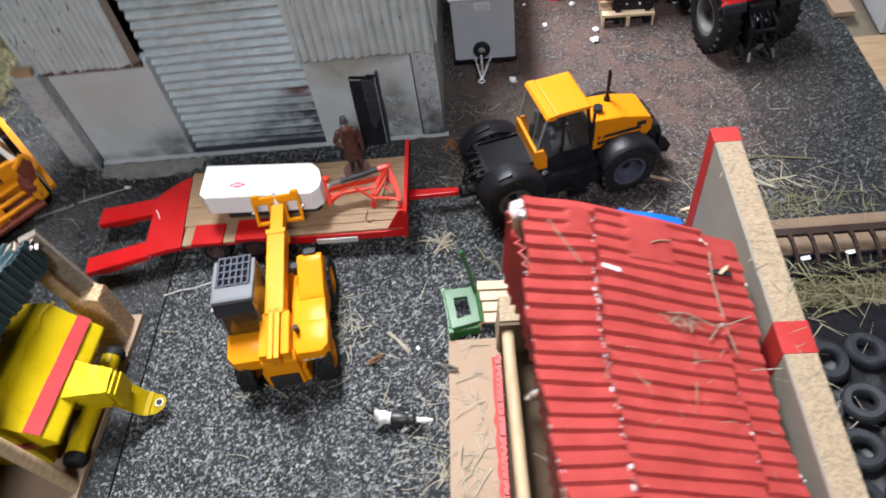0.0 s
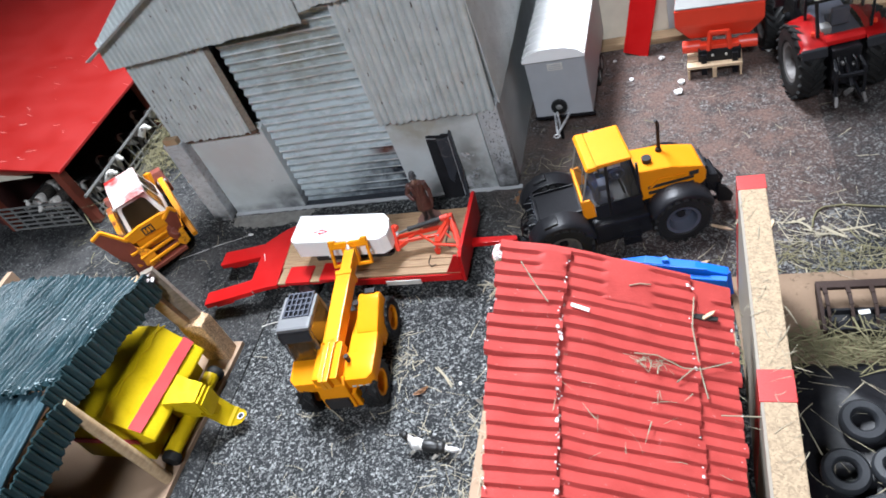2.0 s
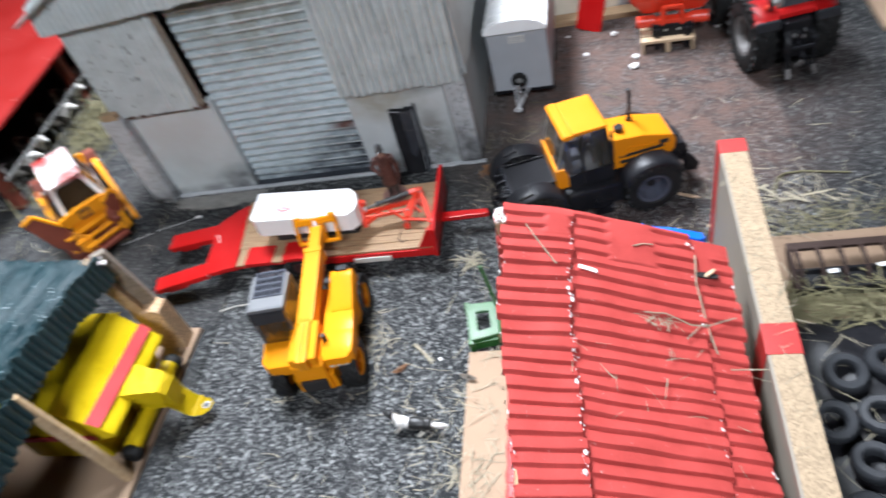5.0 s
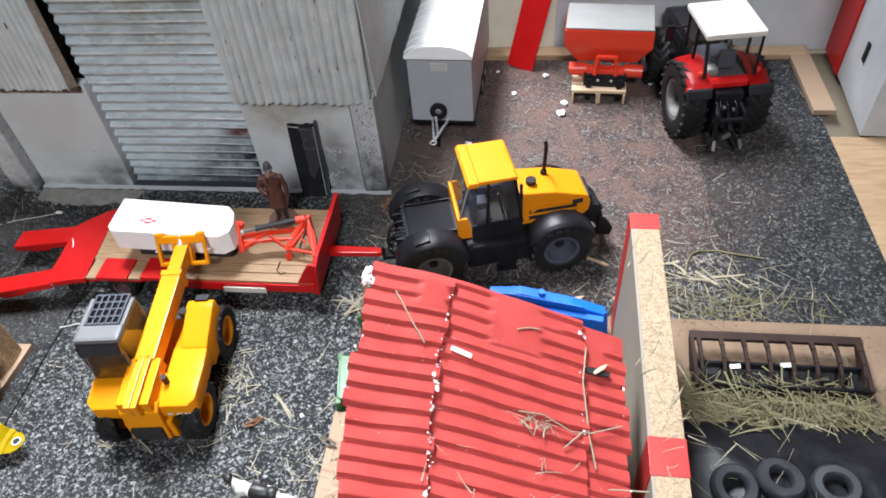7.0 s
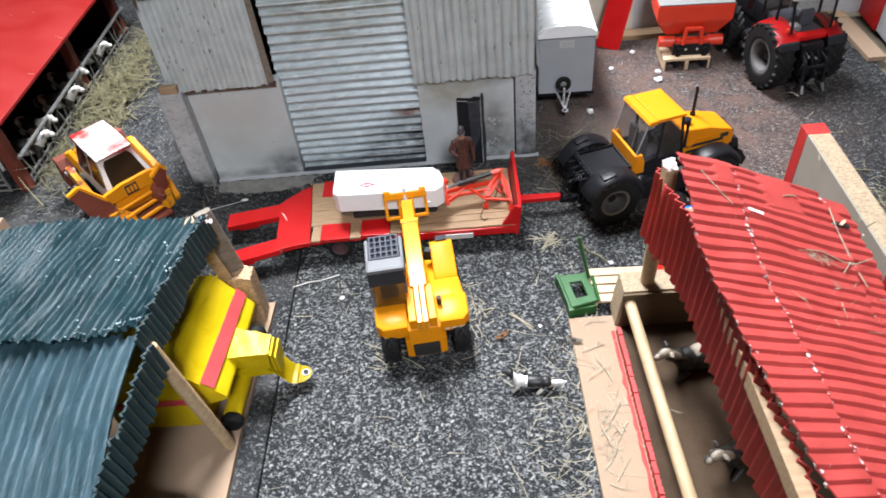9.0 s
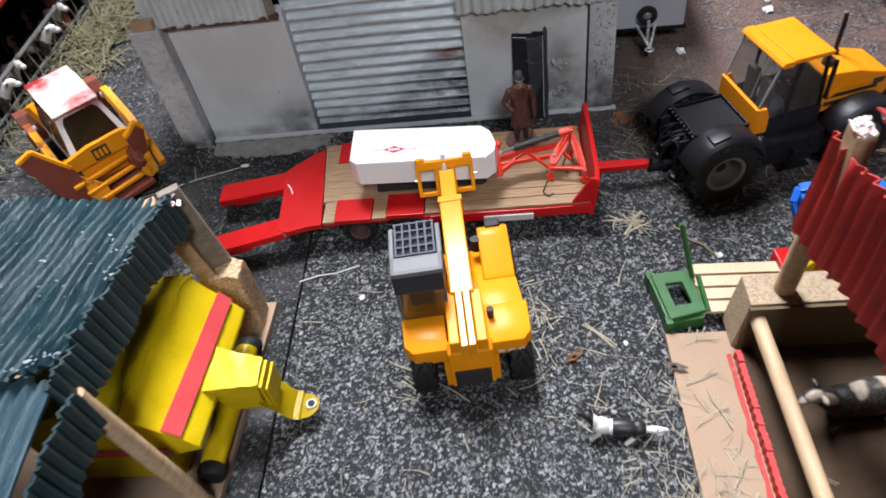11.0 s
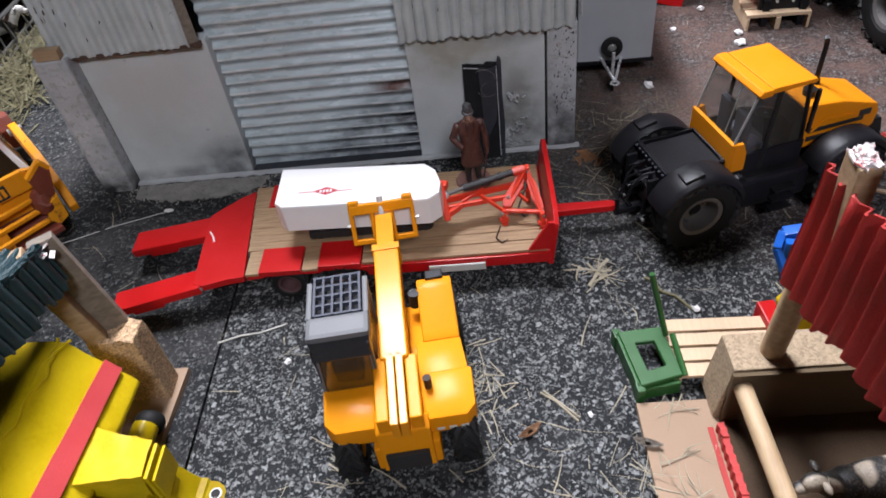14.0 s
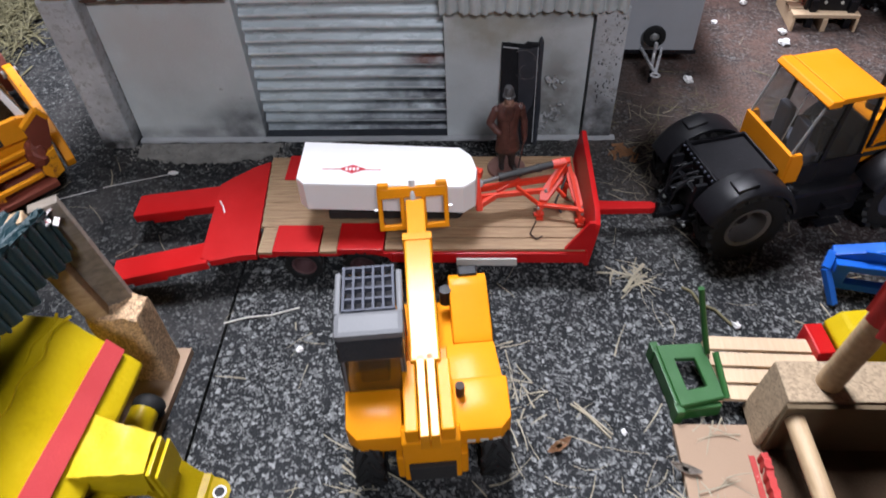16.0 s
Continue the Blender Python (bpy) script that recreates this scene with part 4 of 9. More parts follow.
    part("prop_stand", bm, M["red"], t)
    return t


build_trailer()


# ---- white-hooded mower on the deck ----
def build_mower():
    mw = thing("disc_mower", pose(0, 0, 0), "white-hooded toy disc mower with red linkage on the trailer", "mower")
    bm = bmesh.new()
    out = [(-0.2185, 0.4455), (-0.1225, 0.4385), (-0.1155, 0.4310), (-0.1120, 0.4180), (-0.1130, 0.4085), (-0.1200, 0.4025), (-0.2130, 0.4060), (-0.2180, 0.4110)]
    top = [Vector((x, y, 0.0660)) for x, y in out]
    mid = sum(top, Vector()) / len(top)
    lo = [bm.verts.new((mid.x + (p.x - mid.x) * 1.002, mid.y + (p.y - mid.y) * 1.01, 0.0465)) for p in top]
    up = [bm.verts.new((p.x, p.y, 0.0655)) for p in top]
    cap = [bm.verts.new((mid.x + (p.x - mid.x) * 0.994, mid.y + (p.y - mid.y) * 0.975, 0.0665)) for p in top]
    n = len(out)
    for a, b in ((lo, up), (up, cap)):
        for i in range(n):
            bm.faces.new((a[i], a[(i + 1) % n], b[(i + 1) % n], b[i]))
    bm.faces.new(cap)
    bm.faces.new(lo[::-1])
    part("hood", bm, M["white"], mw, "white moulded hood")
    bm = bmesh.new()
    box(bm, -0.204, -0.124, 0.414, 0.436, 0.0300, 0.0360, 0.001)
    part("cutter_bed", bm, M["dark"], mw, "black cutter bed")
    for i in range(5):
        bm = bmesh.new()
        cyl(bm, (-0.198 + i * 0.018, 0.422, 0.0272), (-0.198 + i * 0.018, 0.422, 0.0300), 0.005, n=16)
        part("cutter_disc", bm, M["dark"], mw)
    z = 0.0667
    bm = bmesh.new()
    prism(bm, [(-0.1935, 0.4190), (-0.1900, 0.4202), (-0.1855, 0.4222), (-0.1810, 0.4200), (-0.1775, 0.4182), (-0.1810, 0.4166), (-0.1855, 0.4146), (-0.1900, 0.4170)], "z", z, z + 0.0003)
    badge = part("badge", bm, M["logo_red"], mw, "small red diamond badge")
    bm = bmesh.new()
    for i in range(4):
        box(bm, -0.1896 + i * 0.0022, -0.1882 + i * 0.0022, 0.4170, 0.4194, z + 0.0003, z + 0.0005)
    part("badge_bars", bm, M["white"], badge)
    bm = bmesh.new()
    box(bm, -0.2035, -0.1930, 0.4185, 0.4189, z, z + 0.0002)
    box(bm, -0.1780, -0.1685, 0.4175, 0.4179, z, z + 0.0002)
    part("stripe", bm, M["logo_red"], mw)
    # headstock and arms
    R = M["orange_red"]
    for p, q, w, h in (((-0.1120, 0.4235, 0.0460), (-0.0640, 0.4330, 0.0470), 0.0028, 0.0040), ((-0.1120, 0.4185, 0.0440), (-0.0680, 0.4260, 0.0430), 0.0024, 0.0034)):
        bm = bmesh.new()
        beam(bm, p, q, w, h, 0.0006)
        part("boom_arm", bm, R, mw)
    bm = bmesh.new()
    beam(bm, (-0.1135, 0.4260, 0.0600), (-0.1105, 0.4130, 0.0380), 0.0040, 0.0050, 0.0008)
    beam(bm, (-0.1145, 0.4280, 0.0560), (-0.1090, 0.4262, 0.0560), 0.0050, 0.0050, 0.0008)
    beam(bm, (-0.1110, 0.4150, 0.0400), (-0.1010, 0.4200, 0.0440), 0.0030, 0.0040, 0.0006)
    part("hood_bracket", bm, R, mw)
    bm = bmesh.new()
    for p, q, w, h in (((-0.0565, 0.4375, 0.0560), (-0.0735, 0.4195, 0.0340), 0.0030, 0.0060), ((-0.0565, 0.4375, 0.0540), (-0.0495, 0.4140, 0.0340), 0.0026, 0.0046), ((-0.0565, 0.4380, 0.0275), (-0.0565, 0.4385, 0.0570), 0.0030, 0.0044), ((-0.0745, 0.4195, 0.0370), (-0.0485, 0.4150, 0.0370), 0.0024, 0.0024), ((-0.0690, 0.4260, 0.0430), (-0.0735, 0.4200, 0.0350), 0.0026, 0.0030), ((-0.0640, 0.4330, 0.0460), (-0.0520, 0.4280, 0.0420), 0.0022, 0.0030)):
        beam(bm, p, q, w, h, 0.0005)
    for x, y in ((-0.0738, 0.4185), (-0.0492, 0.4128)):
        cyl(bm, (x, y, 0.0272), (x, y, 0.0385), 0.0017, n=10)
        cyl(bm, (x - 0.0030, y - 0.0004, 0.0300), (x + 0.0030, y + 0.0004, 0.0300), 0.0016, n=10)
        beam(bm, (x - 0.0016, y - 0.0020, 0.0284), (x + 0.0026, y - 0.0022, 0.0284), 0.0030, 0.0022, 0.0004)
    part("headstock", bm, R, mw, "bright red three-point headstock")
    bm = bmesh.new()
    blob(bm, (-0.1108, 0.4228, 0.0512), (0.0028, 0.0028, 0.0028), 12)
    cyl(bm, (-0.1108, 0.4190, 0.0512), (-0.1108, 0.4266, 0.0512), 0.0012, n=10)
    part("ball_joint", bm, M["chrome"], mw, "bright ball joint")
    for k, pts in enumerate((((-0.0575, 0.4370), (-0.0640, 0.4340), (-0.0735, 0.4240), (-0.0740, 0.4200), (-0.0690, 0.4195), (-0.0600, 0.4290)), ((-0.0560, 0.4360), (-0.0510, 0.4300), (-0.0475, 0.4180), (-0.0500, 0.4150), (-0.0545, 0.4220), (-0.0575, 0.4310)))):
        bm = bmesh.new()
        prism(bm, list(pts), "z", 0.0, 0.0016, 0.0003)
        for v in bm.verts:
            v.co.z += 0.0345 + (v.co.y - 0.415) * 0.88
        part("headstock_plate", bm, R, mw, "cut red headstock plate")
    for p, q in (((-0.0880, 0.4240, 0.0475), (-0.0720, 0.4180, 0.0360)), ((-0.1000, 0.4215, 0.0455), (-0.0860, 0.4290, 0.0490)), ((-0.0700, 0.4330, 0.0480), (-0.0580, 0.4230, 0.0400))):
        bm = bmesh.new()
        beam(bm, p, q, 0.0016, 0.0024, 0.0004)
        part("brace", bm, R, mw)
    for x, y, z in ((-0.0745, 0.4188, 0.0365), (-0.0485, 0.4140, 0.0365), (-0.0565, 0.4375, 0.0548), (-0.0700, 0.4262, 0.0440)):
        bm = bmesh.new()
        cyl(bm, (x, y - 0.0030, z), (x, y + 0.0030, z), 0.0010, n=10)
        part("link_pin", bm, M["rim_grey"], mw, "grey steel pin")
    bm = bmesh.new()
    tube(bm, [(-0.0560, 0.4340, 0.0520), (-0.0600, 0.4270, 0.0440), (-0.0640, 0.4220, 0.0360), (-0.0600, 0.4180, 0.0310)], 0.0007, 8)
    part("hydraulic_hose", bm, M["ink"], mw, "thin black hose")
    bm = bmesh.new()
    cyl(bm, (-0.0985, 0.4265, 0.0530), (-0.0600, 0.4362, 0.0566), 0.0022, n=14)
    for f in (0.02, 0.30, 0.62, 0.97):
        c = Vector((-0.0985, 0.4265, 0.0530)).lerp(Vector((-0.0600, 0.4362, 0.0566)), f)
        d = Vector((0.0012, 0.0003, 0.0001))
        cyl(bm, c - d, c + d, 0.0027, n=14)
    part("ram_barrel", bm, M["ink"], mw, "black ram barrel")
    bm = bmesh.new()
    cyl(bm, (-0.1100, 0.4230, 0.0515), (-0.0985, 0.4265, 0.0530), 0.0012, n=10)
    part("ram_rod", bm, M["dullrim"], mw, "dull ram rod")
    bm = bmesh.new()
    cyl(bm, (-0.0660, 0.4348, 0.0558), (-0.0585, 0.4365, 0.0565), 0.0030, n=12)
    part("ram_pin", bm, R, mw)
    bm = bmesh.new()
    tube(bm, [(-0.0765, 0.4060, 0.036), (-0.0800, 0.4020, 0.029), (-0.0765, 0.3985, 0.0278), (-0.0725, 0.4010, 0.0280)], 0.0005, 6)
    part("wire_loop", bm, M["brown_metal"], mw)
    return mw


build_mower()


# ---- yellow telehandler ----
def build_telehandler():
    t = thing("telehandler", pose(-0.1375, 0.300, 0, 0, 0, 6), "yellow toy telehandler with grey cab and lowered boom", "telehandler")
    Y = M["yellow"]
    bm = bmesh.new()
    box(bm, -0.017, 0.017, -0.044, 0.048, 0.010, 0.030, 0.0015)
    part("chassis", bm, Y, t)
    bm = bmesh.new()
    prism(bm, [(-0.0475, 0.014), (-0.036, 0.012), (-0.034, 0.044), (-0.040, 0.050), (-0.0455, 0.045)], "x", -0.0135, 0.0135, 0.001)
    tail = part("tail_weight", bm, Y, t, "yellow rear counterweight with a dark grille")
    bm = bmesh.new()
    box(bm, -0.0110, 0.0110, -0.0492, -0.0462, 0.0165, 0.0290, 0.0006)
    part("tail_grille", bm, M["dark"], tail)
    # engine cover on the driver's right
    bm = bmesh.new()
    prism(bm, [(0.0080, 0.022), (0.0465, 0.020), (0.0475, 0.040), (0.0462, 0.0535), (0.0430, 0.0555), (0.0385, 0.0550), (0.0130, 0.0468), (0.0080, 0.0450)], "x", 0.0145, 0.0345, 0.0016)
    smooth(part("engine_cover", bm, Y, t, "yellow engine cover with a sloping back"), 30)
    bm = bmesh.new()
    prism(bm, [(-0.012, 0.022), (0.042, 0.020), (0.042, 0.036), (0.010, 0.040), (-0.012, 0.040)], "x", 0.0075, 0.0150, 0.0012)
    part("side_step", bm, Y, t)
    bm = bmesh.new()
    prism(bm, [(0.0105, -0.0160), (0.0365, -0.0160), (0.0348, 0.0078), (0.0105, 0.0078)], "z", 0.0300, 0.0452, 0.0012)
    smooth(part("cover_deck", bm, Y, t, "flat yellow deck behind the engine cover"), 30)
    for k, plan in ((1, [(0.0110, -0.0415), (0.0325, -0.0415), (0.0375, -0.0365), (0.0380, -0.0150), (0.0110, -0.0150)]), (-1, [(-0.0385, -0.0365), (-0.0335, -0.0420), (-0.0125, -0.0420), (-0.0125, -0.0170), (-0.0390, -0.0170)])):
        bm = bmesh.new()
        prism(bm, plan, "z", 0.0335, 0.0492, 0.0018)
        for v in bm.verts:
            if v.co.z > 0.044:
                v.co.z -= 0.22 * max(0.0, -0.0290 - v.co.y)
        smooth(part("rear_wing", bm, Y, t, "yellow wing with cut corners"), 30)
    bm = bmesh.new()
    beam(bm, (0.0105, -0.0300, 0.044), (0.0105, -0.0180, 0.053), 0.0020, 0.0040, 0.0005)
    part("lever_guard", bm, Y, t)
    bm = bmesh.new()
    for x0 in (-0.0335, -0.0275, -0.0215, 0.0165, 0.0225, 0.0285):
        box(bm, x0, x0 + 0.0040, -0.0418, -0.0400, 0.0358, 0.0380, 0.0004)
    tagged(part("lamp_strip", bm, M["plate_white"], t, "row of small pale lamps"), kind="stuff")
    bm = bmesh.new()
    prism(bm, [(0.014, 0.020), (0.048, 0.020), (0.046, 0.036), (0.020, 0.040)], "x", -0.0365, -0.0170, 0.0015)
    part("front_wing", bm, M["black"], t, "black front wing")
    bm = bmesh.new()
    box(bm, 0.0200, 0.0300, 0.0430, 0.0490, 0.0500, 0.0570, 0.0008)
    part("headlamp_box", bm, M["black"], t)
    bm = bmesh.new()
    cyl(bm, (0.0125, 0.0360, 0.044), (0.0125, 0.0360, 0.0540), 0.0032, n=16)
    part("air_cleaner", bm, M["black"], t, "black round cap")
    bm = bmesh.new()
    cyl(bm, (0.0150, -0.0235, 0.046), (0.0150, -0.0235, 0.0560), 0.0020, 0.0022, n=12)
    part("exhaust", bm, M["brown_metal"], t)
    # cab
    G = M["cabgrey"]
    for x, y0, y1 in ((-0.0375, -0.0185, -0.0115), (-0.0100, -0.0185, -0.0115), (-0.0375, 0.0270, 0.0240), (-0.0100, 0.0270, 0.0240)):
        bm = bmesh.new()
        beam(bm, (x, y0, 0.030), (x, y1, 0.0830), 0.0022, 0.0026, 0.0004)
        part("cab_pillar", bm, G, t, "grey cab pillar")
    cab = bmesh.new()
    box(cab, -0.0395, -0.0080, -0.0140, 0.0000, 0.0800, 0.0868, 0.0026)
    box(cab, -0.0395, -0.0365, -0.0010, 0.0240, 0.0815, 0.0864, 0.0010)
    box(cab, -0.0110, -0.0080, -0.0010, 0.0240, 0.0815, 0.0864, 0.0010)
    roof = part("cab_roof", cab, G, t, "grey cab roof")
    bm = bmesh.new()
    prism(bm, [(-0.0150, 0.0815), (-0.0140, 0.0838), (-0.0128, 0.0838), (-0.0128, 0.0720), (-0.0172, 0.0720)], "x", -0.0388, -0.0088, 0.0008)
    part("roof_visor", bm, M["gloss_black"], roof, "glossy dark band under the roof")
    bm = bmesh.new()
    for i in range(6):
        x = -0.0353 + i * 0.0046
        box(bm, x - 0.0006, x + 0.0006, 0.0004, 0.0270, 0.0838, 0.0866)
    for j in range(5):
        y = 0.0010 + j * 0.00635
        box(bm, -0.0362, -0.0114, y - 0.0006, y + 0.0006, 0.0836, 0.0864)
    part("roof_grille", bm, M["gridgrey"], roof, "dark blue-grey roof guard grid")
    bm = bmesh.new()
    box(bm, -0.0350, -0.0120, -0.0010, 0.0250, 0.0800, 0.0808)
    part("roof_pane", bm, M["doorblack"], roof)
    for nm, b6, mt in (("rear_window", (-0.0365, -0.0110, -0.0188, -0.0181, 0.048, 0.0800), "smoke_dark"), ("windscreen", (-0.0365, -0.0110, 0.0262, 0.0268, 0.036, 0.0815), "smoke"), ("side_window", (-0.0382, -0.0376, -0.0165, 0.0245, 0.046, 0.0815), "smoke_side"), ("side_window", (-0.0100, -0.0094, -0.0165, 0.0245, 0.050, 0.0815), "smoke_side")):
        bm = bmesh.new()
        box(bm, *b6)
        if nm == "rear_window":
            for v in bm.verts:
                v.co.y += 0.0066 * (v.co.z - 0.048) / 0.032
        ob = part(nm, bm, M[mt], t)
        ob.visible_shadow = False
    bm = bmesh.new()
    box(bm, -0.0380, -0.0095, -0.0175, 0.0265, 0.022, 0.046, 0.001)
    part("cab_base", bm, Y, t)
    bm = bmesh.new()
    box(bm, -0.031, -0.017, -0.012, 0.000, 0.046, 0.052, 0.0015)
    box(bm, -0.031, -0.017, -0.014, -0.010, 0.050, 0.068, 0.0015)
    part("seat", bm, M["black"], t)
    # boom
    rot = pose(0, -0.0460, 0.0585, 3.4)
    bm = bmesh.new()
    box(bm, -0.0112, -0.0050, 0.000, 0.0360, -0.0120, -0.0010, 0.0008, rot)
    box(bm, 0.0050, 0.0112, 0.000, 0.0360, -0.0120, -0.0010, 0.0008, rot)
    part("boom_cradle", bm, Y, t)
    bm = bmesh.new()
    box(bm, -0.0044, -0.0003, -0.0035, 0.0380, -0.0120, 0.0008, 0.0005, rot)
    box(bm, 0.0003, 0.0044, -0.0035, 0.0380, -0.0120, 0.0008, 0.0005, rot)
    part("boom_root", bm, M["boomyellow"], t)
    bm = bmesh.new()
    box(bm, -0.0072, 0.0072, 0.034, 0.1130, -0.0130, 0.0008, 0.0010, rot)
    part("boom_outer", bm, M["boomyellow"], t)
    bm = bmesh.new()
    box(bm, -0.0080, 0.0080, 0.1080, 0.1130, -0.0140, 0.0016, 0.0005, rot)
    part("boom_collar", bm, M["boomyellow"], t)
    bm = bmesh.new()
    prism(bm, [(0.112, -0.0115), (0.130, -0.0115), (0.142, -0.0200), (0.1450, -0.0120), (0.1400, -0.0010), (0.112, -0.0005)], "x", -0.0052, 0.0052, 0.0008)
    bmesh.ops.transform(bm, matrix=rot, verts=bm.verts)
    part("boom_inner", bm, M["boomyellow"], t)
    bm = bmesh.new()
    box(bm, -0.0066, 0.0066, -0.0010, 0.0022, -0.0225, -0.0120, 0.0006)
    car = part("carriage", bm, Y, t, "yellow quick-hitch frame")
    car.matrix_local = rot @ pose(-0.0010, 0.1440, 0.002, -28)
    for x in (-0.0124, 0.0124):
        bm = bmesh.new()
        ring(bm, [(x - 0.0076, -0.0230), (x + 0.0076, -0.0230), (x + 0.0076, 0.0020), (x - 0.0076, 0.0020)], [(x - 0.0050, -0.0200), (x + 0.0050, -0.0200), (x + 0.0050, -0.0012), (x - 0.0050, -0.0012)], -0.0012, 0.0024)
        part("side_ring", bm, Y, car)
        bm = bmesh.new()
        box(bm, x * 1.33 - 0.0032, x * 1.33 + 0.0032, -0.0016, 0.0032, 0.0020, 0.0048, 0.0008)
        part("hook", bm, Y, car)
    bm = bmesh.new()
    cyl(bm, (0, -0.002, -0.009), (0, 0.0015, 0.0055), 0.0019, n=12)
    part("tilt_ram", bm, M["chrome"], car, "bright tilt ram")
    bm = bmesh.new()
    cyl(bm, (-0.0222, 0.0006, -0.0105), (-0.0195, 0.0006, -0.0105), 0.0009, n=8)
    part("hitch_pin", bm, M["chrome"], car)
    bm = bmesh.new()
    cyl(bm, (0.0195, 0.0006, -0.0105), (0.0222, 0.0006, -0.0105), 0.0009, n=8)
    part("hitch_pin", bm, M["chrome"], car)
    bm = bmesh.new()
    box(bm, -0.0190, 0.0190, -0.0016, 0.0026, -0.0038, 0.0024, 0.0007)
    part("top_rail", bm, Y, car)
    for x, sd in ((-0.0298, -1), (0.0298, 1)):
        for y in (-0.0290, 0.0410):
            w = wheel(t, (x, y, 0.0210), 0.0210, 0.0135, sd, Y, 0.55, 16, lug=0.08)
            w.rotation_euler = (0, 0, radians(-90))
    for y in (-0.029, 0.041):
        bm = bmesh.new()
        cyl(bm, (-0.031, y, 0.0210), (0.031, y, 0.0210), 0.003, n=10)
        part("axle", bm, M["black"], t)
    return t


build_telehandler()


# ---- black and yellow tractor ----
def arch(bm, cx, cz, r0, r1, a0, a1, y0, y1, n=24):
    """A curved mudguard round an axle with a rounded crown and a turned-down outer lip; y1 is the outer side."""
    d = 1 if y1 > y0 else -1
    prof = [(r0, y0), (r1, y0), (r1 + 0.0004, y0 + d * 0.004), (r1 + 0.0003, y1 - d * 0.0050), (r1 - 0.0005, y1 - d * 0.0020), (r1 - 0.0018, y1 - d * 0.0004), (r1 - 0.0040, y1), (r1 - 0.0042, y1 - d * 0.0010), (r0 - 0.0004, y1 - d * 0.0026)]
    rings = []
    for i in range(n + 1):
        a = radians(a0 + (a1 - a0) * i / n)
        rings.append([bm.verts.new((cx + r * math.cos(a), y, cz + r * math.sin(a))) for r, y in prof])
    k = len(prof)
    for p, q in zip(rings, rings[1:]):
        for j in range(k):
            bm.faces.new((p[j], p[(j + 1) % k], q[(j + 1) % k], q[j]))
    bm.faces.new(rings[0])
    bm.faces.new(rings[-1][::-1])
    return bm


def bars(parent, material, way, pairs, singles):
    """Linkage bars of a tractor: mirrored pairs and single ones, each a part."""
    for nm, p, q in pairs:
        for sd in (-1, 1):
            b = bmesh.new()
            beam(b, (p[0], sd * p[1], p[2]), (q[0], sd * q[1], q[2]), 0.0028, 0.0028, 0.0004)
            part(nm, b, material, parent)
    for nm, p, q in singles:
        b = bmesh.new()
        beam(b, p, q, 0.0034, 0.0034, 0.0005)
        part(nm, b, material, parent)


